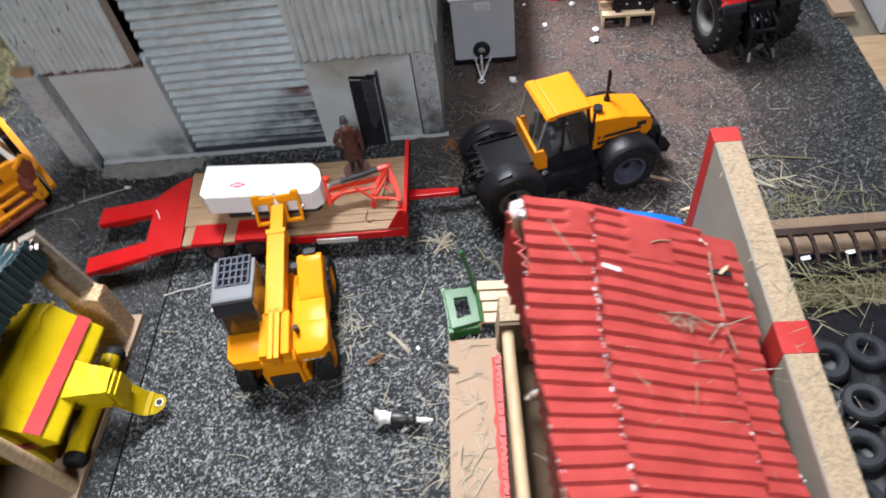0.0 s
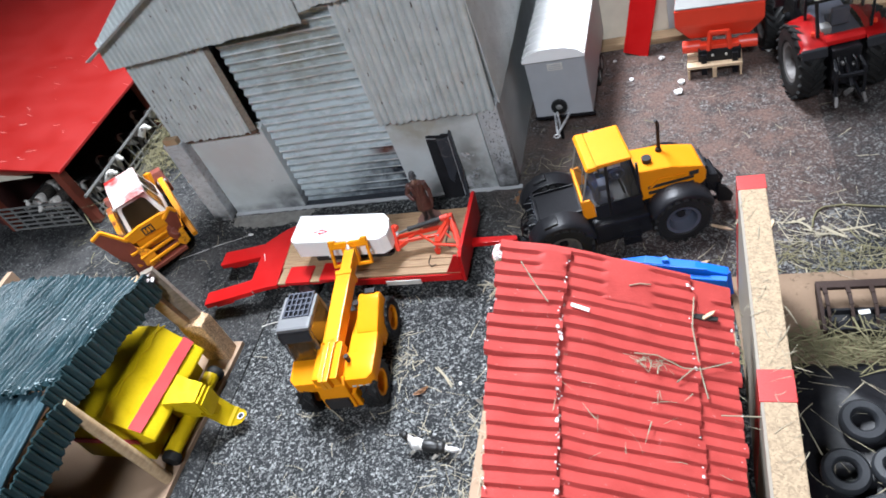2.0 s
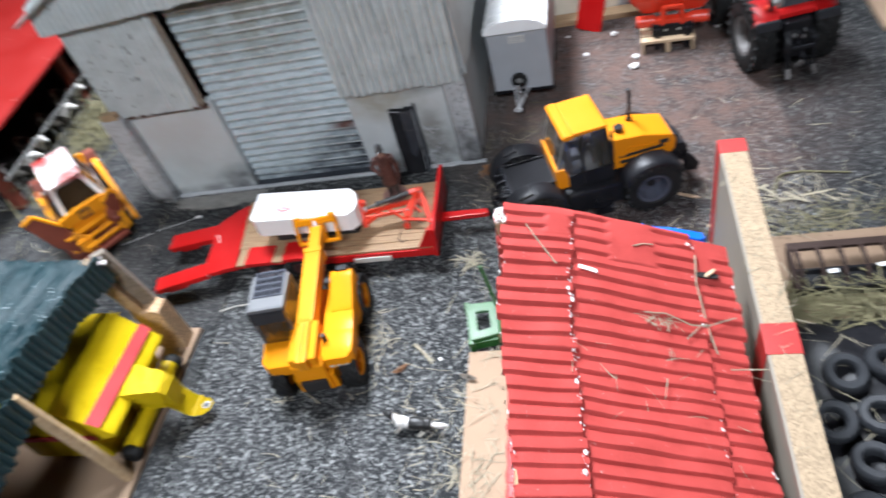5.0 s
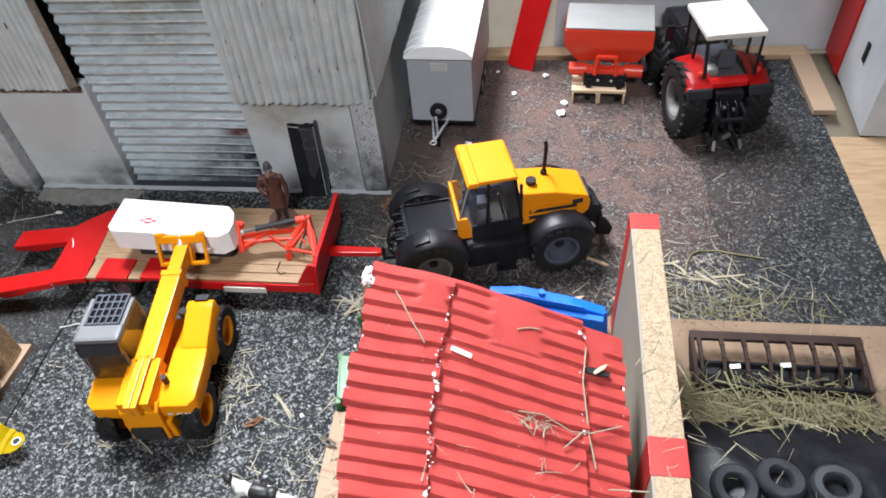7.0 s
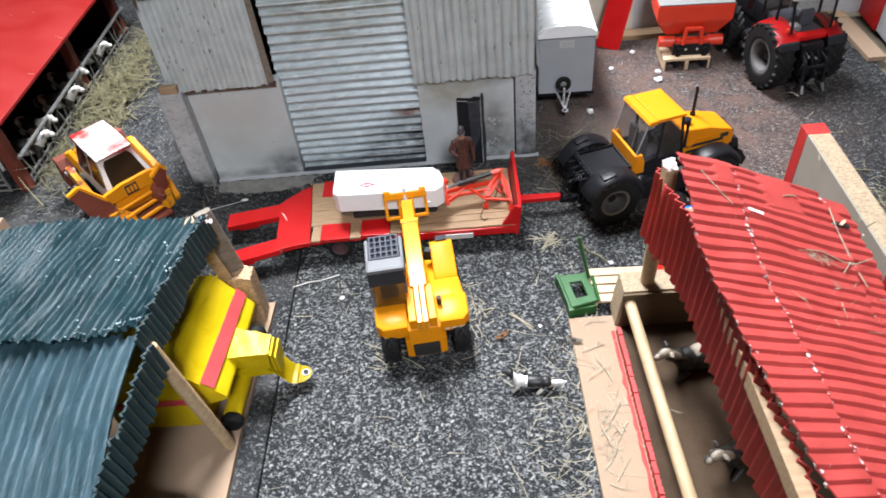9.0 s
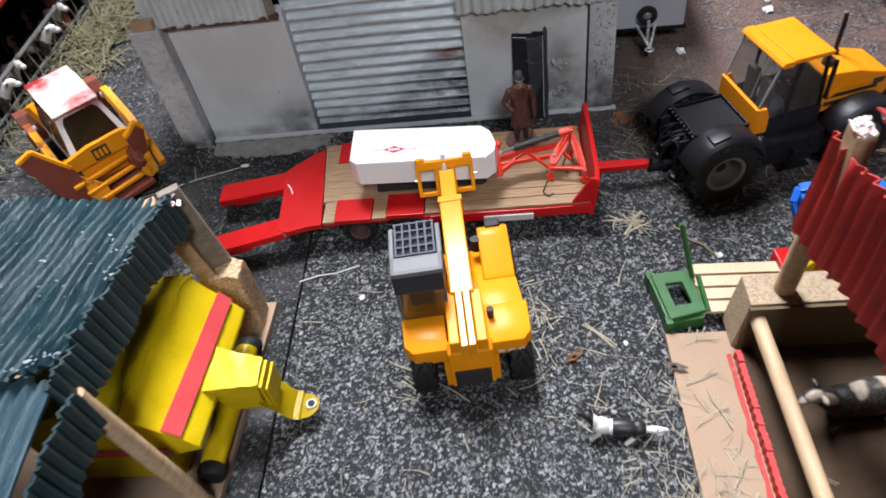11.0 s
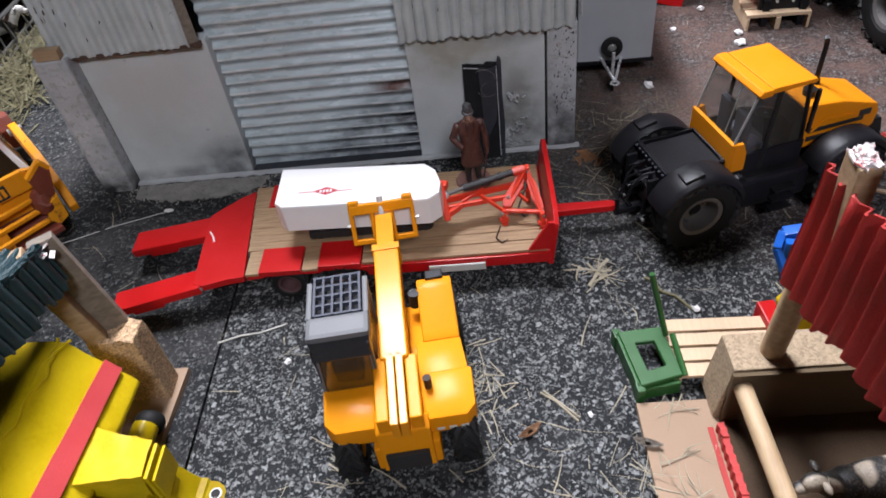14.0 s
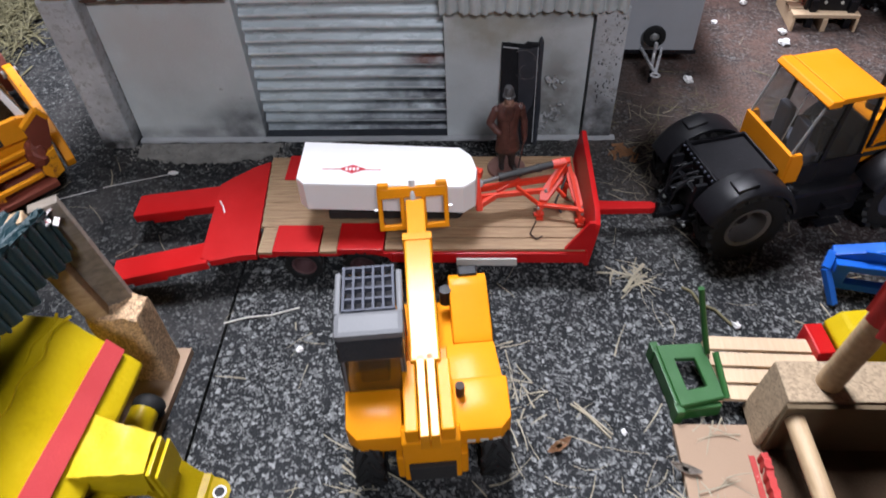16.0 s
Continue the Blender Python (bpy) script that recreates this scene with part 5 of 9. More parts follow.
def build_fast_tractor():
    t = thing("tractor", pose(0.0927, 0.4589, 0, 0, 0, 15), "black toy tractor with yellow cab roof and bonnet", "tractor")
    K, Y = M["black"], M["roofyellow"]
    bm = bmesh.new()
    box(bm, -0.062, 0.070, -0.013, 0.013, 0.016, 0.036, 0.002)
    part("chassis", bm, K, t)
    for s in (-1, 1):
        bm = bmesh.new()
        box(bm, -0.024, 0.028, s * 0.022 - 0.009, s * 0.022 + 0.009, 0.016, 0.040, 0.003)
        part("side_tank", bm, K, t)
        for k in range(3):
            bm = bmesh.new()
            box(bm, 0.000, 0.016, s * 0.0335 - 0.003, s * 0.0335 + 0.003, 0.012 + k * 0.008, 0.0138 + k * 0.008, 0.0004)
            part("step", bm, K, t)
    bm = bmesh.new()
    box(bm, -0.071, -0.027, -0.0195, 0.0195, 0.036, 0.0500, 0.002)
    part("rear_deck", bm, K, t, "black load deck")
    bm = bmesh.new()
    box(bm, -0.069, -0.029, -0.0200, -0.0180, 0.0500, 0.0530, 0.0005)
    box(bm, -0.069, -0.029, 0.0180, 0.0200, 0.0500, 0.0530, 0.0005)
    box(bm, -0.0715, -0.069, -0.020, 0.020, 0.0490, 0.0545, 0.0005)
    box(bm, -0.031, -0.029, -0.020, 0.020, 0.0500, 0.0530, 0.0005)
    part("deck_rail", bm, K, t)
    bm = bmesh.new()
    box(bm, -0.0680, -0.0315, -0.0172, 0.0172, 0.0500, 0.0508)
    part("deck_tray", bm, M["doorblack"], t, "worn dark tray floor")
    bm = bmesh.new()
    for k in range(9):
        y = -0.0176 + k * 0.0044
        cyl(bm, (-0.0715, y, 0.0520), (-0.0728, y, 0.0520), 0.0008, n=8)
    part("deck_rivets", bm, M["gridgrey"], t)
    for s in (-1, 1):
        bm = bmesh.new()
        arch(bm, -0.053, 0.0275, 0.0295, 0.0312, 14, 160, s * 0.0200, s * 0.0405)
        box(bm, -0.0065, 0.0065, -0.0052, 0.0052, -0.0022, 0.0020, 0.0007, pose(-0.0600, s * 0.031, 0.0580, 0, -14, 0))
        smooth(part("rear_mudguard", bm, K, t), 42)
        bm = bmesh.new()
        arch(bm, 0.053, 0.0270, 0.0288, 0.0305, 25, 155, s * 0.0215, s * 0.0400)
        smooth(part("front_mudguard", bm, K, t), 42)
        wheel(t, (-0.053, s * 0.0305, 0.0275), 0.0275, 0.0180, s, M["dullrim"], 0.53, 20)
        wheel(t, (0.053, s * 0.0305, 0.0265), 0.0265, 0.0165, s, M["gridgrey"], 0.56, 20)
    # bonnet
    bm = bmesh.new()
    prism(bm, [(0.022, 0.042), (0.0765, 0.044), (0.0805, 0.048), (0.0815, 0.0575), (0.0785, 0.0642), (0.052, 0.0727), (0.022, 0.0765)], "y", -0.0165, 0.0165, 0.0018)
    bon = part("bonnet", bm, Y, t, "yellow bonnet")
    for s in (-1, 1):
        for x0, x1, z0, z1 in ((0.030, 0.070, 0.0475, 0.0510), (0.030, 0.070, 0.0540, 0.0570), (0.0660, 0.0745, 0.0575, 0.0620)):
            bm = bmesh.new()
            box(bm, x0, x1, s * 0.0165 - 0.0005, s * 0.0165 + 0.0005, z0, z1, 0.0002)
            part("bonnet_louvre", bm, M["ink"], bon, "dark louvre")
    bm = bmesh.new()
    box(bm, 0.0800, 0.0835, -0.0125, 0.0125, 0.044, 0.060, 0.001)
    part("front_grille", bm, K, bon)
    bm = bmesh.new()
    cyl(bm, (0.034, -0.0040, 0.0755), (0.034, -0.0040, 0.0795), 0.0042, n=20)
    part("filler_cap", bm, K, bon, "black round cap")
    bm = bmesh.new()
    tube(bm, [(0.0475, 0.0080, 0.068), (0.0495, 0.0100, 0.0985), (0.0492, 0.0100, 0.1020), (0.0478, 0.0098, 0.1052)], 0.0016, 12)
    cyl(bm, (0.0475, 0.0080, 0.070), (0.0477, 0.0082, 0.0762), 0.0032, 0.0026, n=14)
    part("exhaust", bm, K, t)
    for s in (-1, 1):
        bm = bmesh.new()
        prism(bm, [(0.0310, 0.0555), (0.0400, 0.0635), (0.0630, 0.0612), (0.0635, 0.0595), (0.0410, 0.0615), (0.0325, 0.0545)], "y", s * 0.0168 - 0.0006, s * 0.0168 + 0.0006)
        part("bonnet_trim", bm, Y, bon, "raised yellow trim line")
    # cab
    bm = bmesh.new()
    prism(bm, [(-0.0125, 0.1000), (0.0165, 0.1000), (0.0185, 0.1014), (0.0168, 0.1030), (-0.0125, 0.1038)], "y", -0.0256, 0.0222, 0.0008)
    roof = part("cab_roof", bm, Y, t, "flat yellow cab roof")
    roof.matrix_local = pose(0, 0, 0, 0, 0, 1.5)
    bm = bmesh.new()
    prism(bm, [(-0.0205, 0.0992), (-0.0126, 0.0992), (-0.0126, 0.1037), (-0.0195, 0.1040), (-0.0220, 0.1012)], "y", -0.0266, 0.0232, 0.0008)
    part("roof_visor", bm, Y, roof, "yellow rear lip of the roof")
    posts = {}
    for s in (-1, 1):
        posts[s] = ((-0.0280, s * 0.0225, 0.066), (-0.0195, s * 0.0225 - 0.0015, 0.0995), (0.0165, s * 0.0205 - 0.0015, 0.0995), (0.0232, s * 0.0200, 0.050))
        lo_r, up_r, up_f, lo_f = posts[s]
        for nm, p, q, w, mt in (("rear_pillar", lo_r, up_r, 0.0011, "rim_grey"), ("cab_pillar", (-0.0060, s * 0.0226, 0.042), (-0.0040, s * 0.0222 - 0.0015, 0.0995), 0.0020, "black"), ("cab_pillar", lo_f, up_f, 0.0020, "black")):
            bm = bmesh.new()
            beam(bm, p, q, w, w * 1.2, 0.0003)
            part(nm, bm, M[mt], t, "pale clear pillar edge" if nm == "rear_pillar" else "")
        bm = bmesh.new()
        box(bm, -0.0185, 0.0230, s * 0.0222 - 0.0009, s * 0.0222 + 0.0009, 0.0365, 0.0560, 0.0005)
        part("cab_door", bm, K, t, "black lower door")
        bm = bmesh.new()
        prism(bm, [(-0.0285, 0.0455), (-0.0190, 0.0455), (-0.0192, 0.0590), (-0.0222, 0.0665), (-0.0285, 0.0665)], "y", s * 0.0236 - 0.0011, s * 0.0236 + 0.0011, 0.0003)
        part("cab_side_panel", bm, Y, t)
    bm = bmesh.new()
    box(bm, -0.0300, -0.0272, -0.0242, 0.0242, 0.0440, 0.0668, 0.0006)
    part("cab_back_panel", bm, Y, t, "yellow panel below the rear window")
    L, Rr = posts[1], posts[-1]
    for nm, quad in (("rear_window", (L[0], Rr[0], Rr[1], L[1])), ("windscreen", (L[3], Rr[3], Rr[2], L[2])), ("side_window", ((-0.0190, 0.0220, 0.056), L[3], L[2], L[1], (-0.0275, 0.0225, 0.067))), ("side_window", ((-0.0190, -0.0220, 0.056), Rr[3], Rr[2], Rr[1], (-0.0275, -0.0225, 0.067)))):
        bm = bmesh.new()
        bm.faces.new([bm.verts.new(q) for q in quad])
        bmesh.ops.solidify(bm, geom=bm.faces[:], thickness=0.0005)
        ob = part(nm, bm, M["glass"], t, "clear plastic window")
        ob.visible_shadow = False
    bm = bmesh.new()
    beam(bm, L[0], Rr[0], 0.0009, 0.0009)
    beam(bm, (-0.0262, -0.0090, 0.0668), (-0.0200, -0.0085, 0.0985), 0.0005, 0.0005)
    part("window_edging", bm, M["rim_grey"], t, "pale edge of the clear window")
    bm = bmesh.new()
    for y in (-0.0150, -0.0128):
        box(bm, 0.0010, 0.0024, y, y + 0.0012, 0.0920, 0.0965)
    part("cab_sticker", bm, M["white"], t, "small white marks inside the cab")
    bm = bmesh.new()
    box(bm, -0.024, 0.024, -0.021, 0.021, 0.036, 0.043, 0.001)
    part("cab_floor", bm, K, t)
    bm = bmesh.new()
    prism(bm, [(0.0140, 0.043), (0.0232, 0.043), (0.0232, 0.076), (0.0190, 0.074), (0.0150, 0.066)], "y", -0.0190, 0.0190, 0.001)
    part("dashboard", bm, M["doorblack"], t, "dark dashboard")
    bm = bmesh.new()
    for y in (-0.009, 0.009):
        box(bm, -0.014, 0.000, y - 0.006, y + 0.006, 0.043, 0.055, 0.002)
        box(bm, -0.017, -0.012, y - 0.006, y + 0.006, 0.052, 0.079, 0.002)
    part("seats", bm, M["gridgrey"], t)
    bm = bmesh.new()
    cyl(bm, (0.012, 0, 0.043), (0.008, 0, 0.066), 0.0012, n=8)
    lathe(bm, [(0.0062, -0.0006), (0.0072, 0), (0.0062, 0.0006), (0.0056, 0), (0.0062, -0.0006)], pose(0.0075, 0, 0.067, 90, 0, 0) @ pose(0, 0, 0, 0, 0, 0), 20)
    part("steering_wheel", bm, K, t)
    bm = bmesh.new()
    beam(bm, (0.021, -0.0255, 0.095), (0.021, -0.0255, 0.064), 0.002, 0.002)
    box(bm, 0.0200, 0.0220, -0.0270, -0.0240, 0.080, 0.093, 0.0006)
    part("mirror", bm, K, t)
    # linkages
    bm = bmesh.new()
    box(bm, -0.072, -0.060, -0.012, 0.012, 0.014, 0.044, 0.002)
    part("gearbox", bm, K, t)
    bars(t, K, -1, (("lower_link", (-0.062, 0.009, 0.020), (-0.084, 0.013, 0.016)), ("lift_arm", (-0.060, 0.010, 0.044), (-0.078, 0.013, 0.040)), ("lift_rod", (-0.078, 0.013, 0.041), (-0.080, 0.013, 0.018)), ("hydraulic_hose", (-0.070, 0.006, 0.046), (-0.076, 0.016, 0.030)), ("stabiliser", (-0.064, 0.016, 0.024), (-0.082, 0.0145, 0.017)), ("assist_ram", (-0.062, 0.016, 0.018), (-0.076, 0.0140, 0.038)), ("check_chain", (-0.070, 0.019, 0.046), (-0.074, 0.0175, 0.028))), (("top_link", (-0.062, 0, 0.040), (-0.086, 0, 0.034)), ("cross_bar", (-0.075, -0.014, 0.036), (-0.075, 0.014, 0.036))))
    bm = bmesh.new()
    beam(bm, (-0.064, 0, 0.013), (-0.094, 0.0, 0.0150), 0.006, 0.004, 0.0006)
    cyl(bm, (-0.0925, 0, 0.0115), (-0.0925, 0, 0.0255), 0.0016, n=8)
    part("hitch", bm, K, t)
    for k, (y0, y1, z1) in enumerate(((-0.008, -0.004, 0.026), (-0.003, 0.007, 0.022), (0.006, 0.002, 0.030))):
        bm = bmesh.new()
        tube(bm, [(-0.0715, y0, 0.0475), (-0.0790, y0 * 0.8, 0.0465), (-0.0850, (y0 + y1) / 2, 0.0400), (-0.0880, y1, z1), (-0.0840, y1, z1 - 0.006)], 0.0008, 8)
        part("hose", bm, K, t)
    for s in (-1, 1):
        bm = bmesh.new()
        cyl(bm, (-0.0815, s * 0.0105, 0.0165), (-0.0815, s * 0.0175, 0.0165), 0.0011, n=10)
        part("link_pin", bm, M["rim_grey"], t, "grey steel pin")
        bm = bmesh.new()
        box(bm, -0.0800, -0.0725, s * 0.0150 - 0.0012, s * 0.0150 + 0.0012, 0.0330, 0.0480, 0.0006)
        part("lift_bracket", bm, K, t)
    bm = bmesh.new()
    box(bm, 0.068, 0.082, -0.011, 0.011, 0.020, 0.044, 0.0015)
    part("front_weight", bm, K, t)
    bm = bmesh.new()
    prism(bm, [(0.0825, 0.028), (0.0930, 0.026), (0.0955, 0.034), (0.0920, 0.046), (0.0825, 0.047)], "y", -0.0115, 0.0115, 0.0012)
    part("front_hitch", bm, K, t, "black front hitch block")
    for sd in (-1, 1):
        bm = bmesh.new()
        prism(bm, [(0.0900, 0.016), (0.1020, 0.012), (0.1045, 0.020), (0.0985, 0.030), (0.0910, 0.036)], "y", sd * 0.0130 - 0.0022, sd * 0.0130 + 0.0022, 0.0008)
        part("hitch_arm", bm, K, t)
    bars(t, K, 1, (("front_link", (0.078, 0.010, 0.022), (0.098, 0.013, 0.015)), ("front_rod", (0.080, 0.010, 0.046), (0.094, 0.013, 0.018))), (("front_bar", (0.096, -0.014, 0.015), (0.096, 0.014, 0.015)), ("front_bracket", (0.083, 0, 0.036), (0.084, 0, 0.058))))
    for x in (-0.053, 0.053):
        bm = bmesh.new()
        cyl(bm, (x, -0.031, 0.028), (x, 0.031, 0.028), 0.004, n=10)
        part("axle", bm, K, t)
    return t


build_fast_tractor()


# ---- green-roofed implement shed ----
def build_green_shed():
    s = thing("implement_shed", pose(0, 0, 0), "open-fronted model shed with teal corrugated roof", "shed")
    bm = bmesh.new()
    prism(bm, [(-0.2850, -0.08), (-0.2845, 0.190), (-0.2770, 0.334), (-0.47, 0.334), (-0.47, -0.08)], "z", -0.0006, 0.0040)
    part("baseboard", bm, M["mdf"], s, "bare hardboard base")
    def up(u, v, h):
        y = 0.182 + v + 0.017 * math.exp(-max(0.0, u) / 0.020) * (1 - v / 0.134)
        return Vector((-0.2985 - u - 0.10 * (0.315 - y), y, 0.1475 - 0.115 * (y - 0.182) - 0.004 * math.cos(u * 30) + 0.0024 * noise.noise((u * 28, y * 30, 5)) + h))
    bm = bmesh.new()
    corrugated(bm, 0.178, 0.134, 0.0056, 0.0017, 0.0018, up, 0.0022, 21, 0.15, wander=0.28, step=0.005)
    smooth(part("roof_sheet", bm, M["tin_green"], s, "teal painted corrugated sheet"), 60)
    def low(u, v, h):
        y = -0.06 + v
        return Vector((-0.3090 - u + 0.004 * math.sin(y * 30), y, 0.1385 - 0.07 * (0.19 - y) - 0.003 * math.cos(u * 26) + 0.0024 * noise.noise((u * 26, y * 24, 9)) + h))
    bm = bmesh.new()
    corrugated(bm, 0.168, 0.252, 0.0066, 0.0021, 0.0018, low, 0.0022, 22, 0.15, wander=0.20, step=0.006)
    smooth(part("roof_sheet", bm, M["tin_green_light"], s, "teal painted corrugated sheet"), 60)
    rng = random.Random(58)
    bm = bmesh.new()
    for k in range(150):
        u = abs(rng.gauss(0, 0.030)) if k < 90 else rng.uniform(0.0, 0.16)
        v = rng.choice((rng.uniform(0.0, 0.006), rng.uniform(0.05, 0.10), rng.uniform(0.0, 0.13)))
        r = rng.uniform(0.0003, 0.0009)
        c = up(u, v, 0.0024 + rng.uniform(0, 0.0010))
        tilt = pose(c.x, c.y, c.z, rng.uniform(-35, 35), rng.uniform(-35, 35), rng.uniform(0, 180))
        bm.faces.new([bm.verts.new(tilt @ Vector((r * math.cos(q) * rng.uniform(0.6, 1.8), r * math.sin(q) * rng.uniform(0.5, 1.1), 0))) for q in (0, 1.3, 2.5, 3.8, 5.1)])
    bmesh.ops.solidify(bm, geom=bm.faces[:], thickness=0.0003)
    tagged(part("paint_flakes", bm, M["chalk"], s, "pale chips in the teal paint"), kind="stuff")
    for y0, ln, x0, zt, sd in ((0.180, 0.137, -0.3010, 0.1475, 23), (-0.06, 0.245, -0.3060, 0.1360, 24)):
        bm = bmesh.new()
        if sd == 23:
            f = lambda u, v, h: Vector((x0 - 0.0090 * (1 - u / ln) + h + 0.004 * (v / 0.03), y0 + u, zt - 0.115 * u - v))
        else:
            f = lambda u, v, h: Vector((x0 + 0.003 * math.sin(u * 30) + h + 0.003 * (v / 0.03), y0 + u, zt - 0.07 * (ln - u) - v))
        corrugated(bm, ln, 0.027, 0.0066, 0.0013, 0.0018, f, 0.0024, sd, round_top=True, wander=0.25, step=0.004)
        part("fascia_strip", bm, M["tin_green_dark"], s, "dark teal corrugated fascia")
    bm = bmesh.new()
    cyl(bm, (-0.2905, 0.1860, 0.004), (-0.3060, 0.1860, 0.1300), 0.0050, n=18)
    smooth(part("front_post", bm, M["dowel"], s, "round bare wooden post"), 40)
    bm = bmesh.new()
    box(bm, -0.3085, -0.2815, 0.3115, 0.3285, 0.004, 0.0600, 0.0010)
    bmesh.ops.subdivide_edges(bm, edges=[e for e in bm.edges if e.calc_length() > 0.008], cuts=7, use_grid_fill=True)
    for v in bm.verts:
        k = 1.0 if v.co.z > 0.050 else 0.35
        v.co += k * Vector((0.0009, 0.0009, 0.0018)) * noise.noise(v.co * 210) + k * Vector((0.0005, 0.0005, 0.0008)) * noise.noise(v.co * 620)
    part("end_wall", bm, M["chip_rough"], s, "crumbly chipboard block at the front corner")
    bm = bmesh.new()
    beam(bm, (-0.3030, 0.3165, 0.0585), (-0.3125, 0.3125, 0.1290), 0.0085, 0.0100, 0.0010)
    part("front_post", bm, M["plank"], s, "pale brown wooden post")
    bm = bmesh.new()
    beam(bm, (-0.2930, 0.3275, 0.030), (-0.3030, 0.3225, 0.1290), 0.0060, 0.0130, 0.0006)
    pl = part("weathered_plank", bm, M["oldwood"], s, "grey weathered plank beside the post")
    bm = bmesh.new()
    for k in range(7):
        rng = random.Random(40 + k)
        box(bm, -0.0020, 0.0020, -0.0012, 0.0012, -0.0004, 0.0004, 0.0, pose(-0.2985 + rng.uniform(-0.004, 0.003), 0.3180 + rng.uniform(-0.004, 0.003), 0.1272 - rng.uniform(0, 0.006), rng.uniform(-40, 40), rng.uniform(-40, 40), rng.uniform(0, 180)))
    tagged(part("paint_flakes", bm, M["chips"], pl, "torn white flakes"), kind="stuff")
    bm = bmesh.new()
    box(bm, -0.474, -0.468, -0.06, 0.33, 0.004, 0.134)
    part("back_wall", bm, M["mdf"], s)
    bm = bmesh.new()
    box(bm, -0.468, -0.4725 + 0.17, -0.064, -0.060, 0.004, 0.118)
    part("end_panel", bm, M["mdf"], s)
    return s


build_green_shed()


# ---- yellow baler under the green roof ----
def build_baler():
    b = thing("baler", pose(0, 0, 0, 0, 0, 0), "hand-made yellow card baler with red stripe and drawbar", "baler")
    L = M["lemon"]
    def skew(v):
        """The body stands a little askew, more so towards its top."""
        v.co.x -= (0.005 + 0.008 * max(0.0, min(1.0, (v.co.z - 0.05) / 0.034))) * (0.294 - v.co.y) / 0.094
    bm = bmesh.new()
    prism(bm, [(-0.372, 0.016), (-0.3000, 0.012), (-0.2980, 0.0400), (-0.2768, 0.0462), (-0.2770, 0.0490), (-0.3000, 0.0840), (-0.3045, 0.0858), (-0.330, 0.0865), (-0.372, 0.0790)], "y", 0.200, 0.2940, 0.0006)
    bmesh.ops.subdivide_edges(bm, edges=[e for e in bm.edges if e.calc_length() > 0.012], cuts=7, use_grid_fill=True)
    for v in bm.verts:
        v.co += Vector((0.6, 0.3, 1)) * (0.0009 * noise.noise(v.co * 45) + 0.0006 * noise.noise(v.co * 130))
        if v.co.x > -0.279 and v.co.z > 0.044:
            v.co.x += 0.0016 * noise.noise((v.co.y * 170, 0, 4)) - 0.0012 * abs(noise.noise((v.co.y * 420, 0, 9)))
        skew(v)
    body = smooth(part("body", bm, L, b, "glossy yellow painted card body"), 28)
    bm = bmesh.new()
    for i in range(14):
        y0, y1 = 0.2003 + i * 0.0067, 0.2003 + (i + 1) * 0.0067
        vs = [bm.verts.new(q) for q in ((-0.2888, y0, 0.0670), (-0.2888, y1, 0.0670), (-0.2832, y1, 0.0585), (-0.2832, y0, 0.0585))]
        bm.faces.new(vs)
    bmesh.ops.remove_doubles(bm, verts=bm.verts, dist=1e-5)
    for v in bm.verts:
        q = v.co.copy()
        v.co += Vector((0.0011, 0, 0.0008)) + Vector((0.6, 0.3, 1)) * (0.0009 * noise.noise(q * 45) + 0.0006 * noise.noise(q * 130))
        skew(v)
    bmesh.ops.solidify(bm, geom=bm.faces[:], thickness=0.0009)
    smooth(part("stripe", bm, M["tape"], body, "red tape stripe"), 50)
    bm = bmesh.new()
    box(bm, -0.372, -0.300, 0.1980, 0.1992, 0.0440, 0.0500)
    part("end_stripe", bm, M["tape"], body, "red tape stripe on the end")
    for dx, dz, ph in ((0.0000, 0.0003, 0.0), (-0.0042, 0.0010, 1.7)):
        bm = bmesh.new()
        pts = []
        for i in range(30):
            y = 0.2010 + 0.00325 * i
            wob = 0.0009 * math.sin(y * 260 + ph) + 0.0007 * noise.noise((y * 300, ph, 0))
            pts.append(Vector((-0.3000 + dx - 0.013 * (0.294 - y) / 0.094 + wob, y, 0.0846 + dz - wob * 0.9)))
        tube(bm, pts, 0.0008, 6)
        part("glue_seam", bm, L, body, "wavy bead of painted glue")
    bm = bmesh.new()
    top = [(-0.2860, 0.2305, 0.0570), (-0.2860, 0.2605, 0.0570), (-0.2555, 0.2535, 0.0530), (-0.2555, 0.2345, 0.0530)]
    low = [(-0.2860, 0.2330, 0.0400), (-0.2860, 0.2580, 0.0400), (-0.2590, 0.2520, 0.0300), (-0.2590, 0.2360, 0.0300)]
    up = [bm.verts.new(q) for q in top]
    dn = [bm.verts.new(q) for q in low]
    bm.faces.new(up), bm.faces.new(dn[::-1])
    for k in range(4):
        bm.faces.new((up[k], up[(k + 1) % 4], dn[(k + 1) % 4], dn[k]))
    bmesh.ops.subdivide_edges(bm, edges=bm.edges[:], cuts=6, use_grid_fill=True)
    for v in bm.verts:
        v.co += 0.0008 * noise.noise_vector(v.co * 95) + 0.0005 * noise.noise_vector(v.co * 240)
    cover = smooth(part("gearbox_cover", bm, L, b, "folded yellow card cover"), 40)
    for k in range(2):
        bm = bmesh.new()
        box(bm, -0.2553 + 0.0030 * k, -0.2535 + 0.0030 * k, 0.2345, 0.2530, 0.0300, 0.0515 - 0.0025 * k, 0.0003)
        for v in bm.verts:
            v.co += 0.0009 * noise.noise_vector(v.co * 120)
        part("card_fold", bm, L, cover, "torn yellow card edge")
    # curved tongue with a rounded end
    bm = bmesh.new()
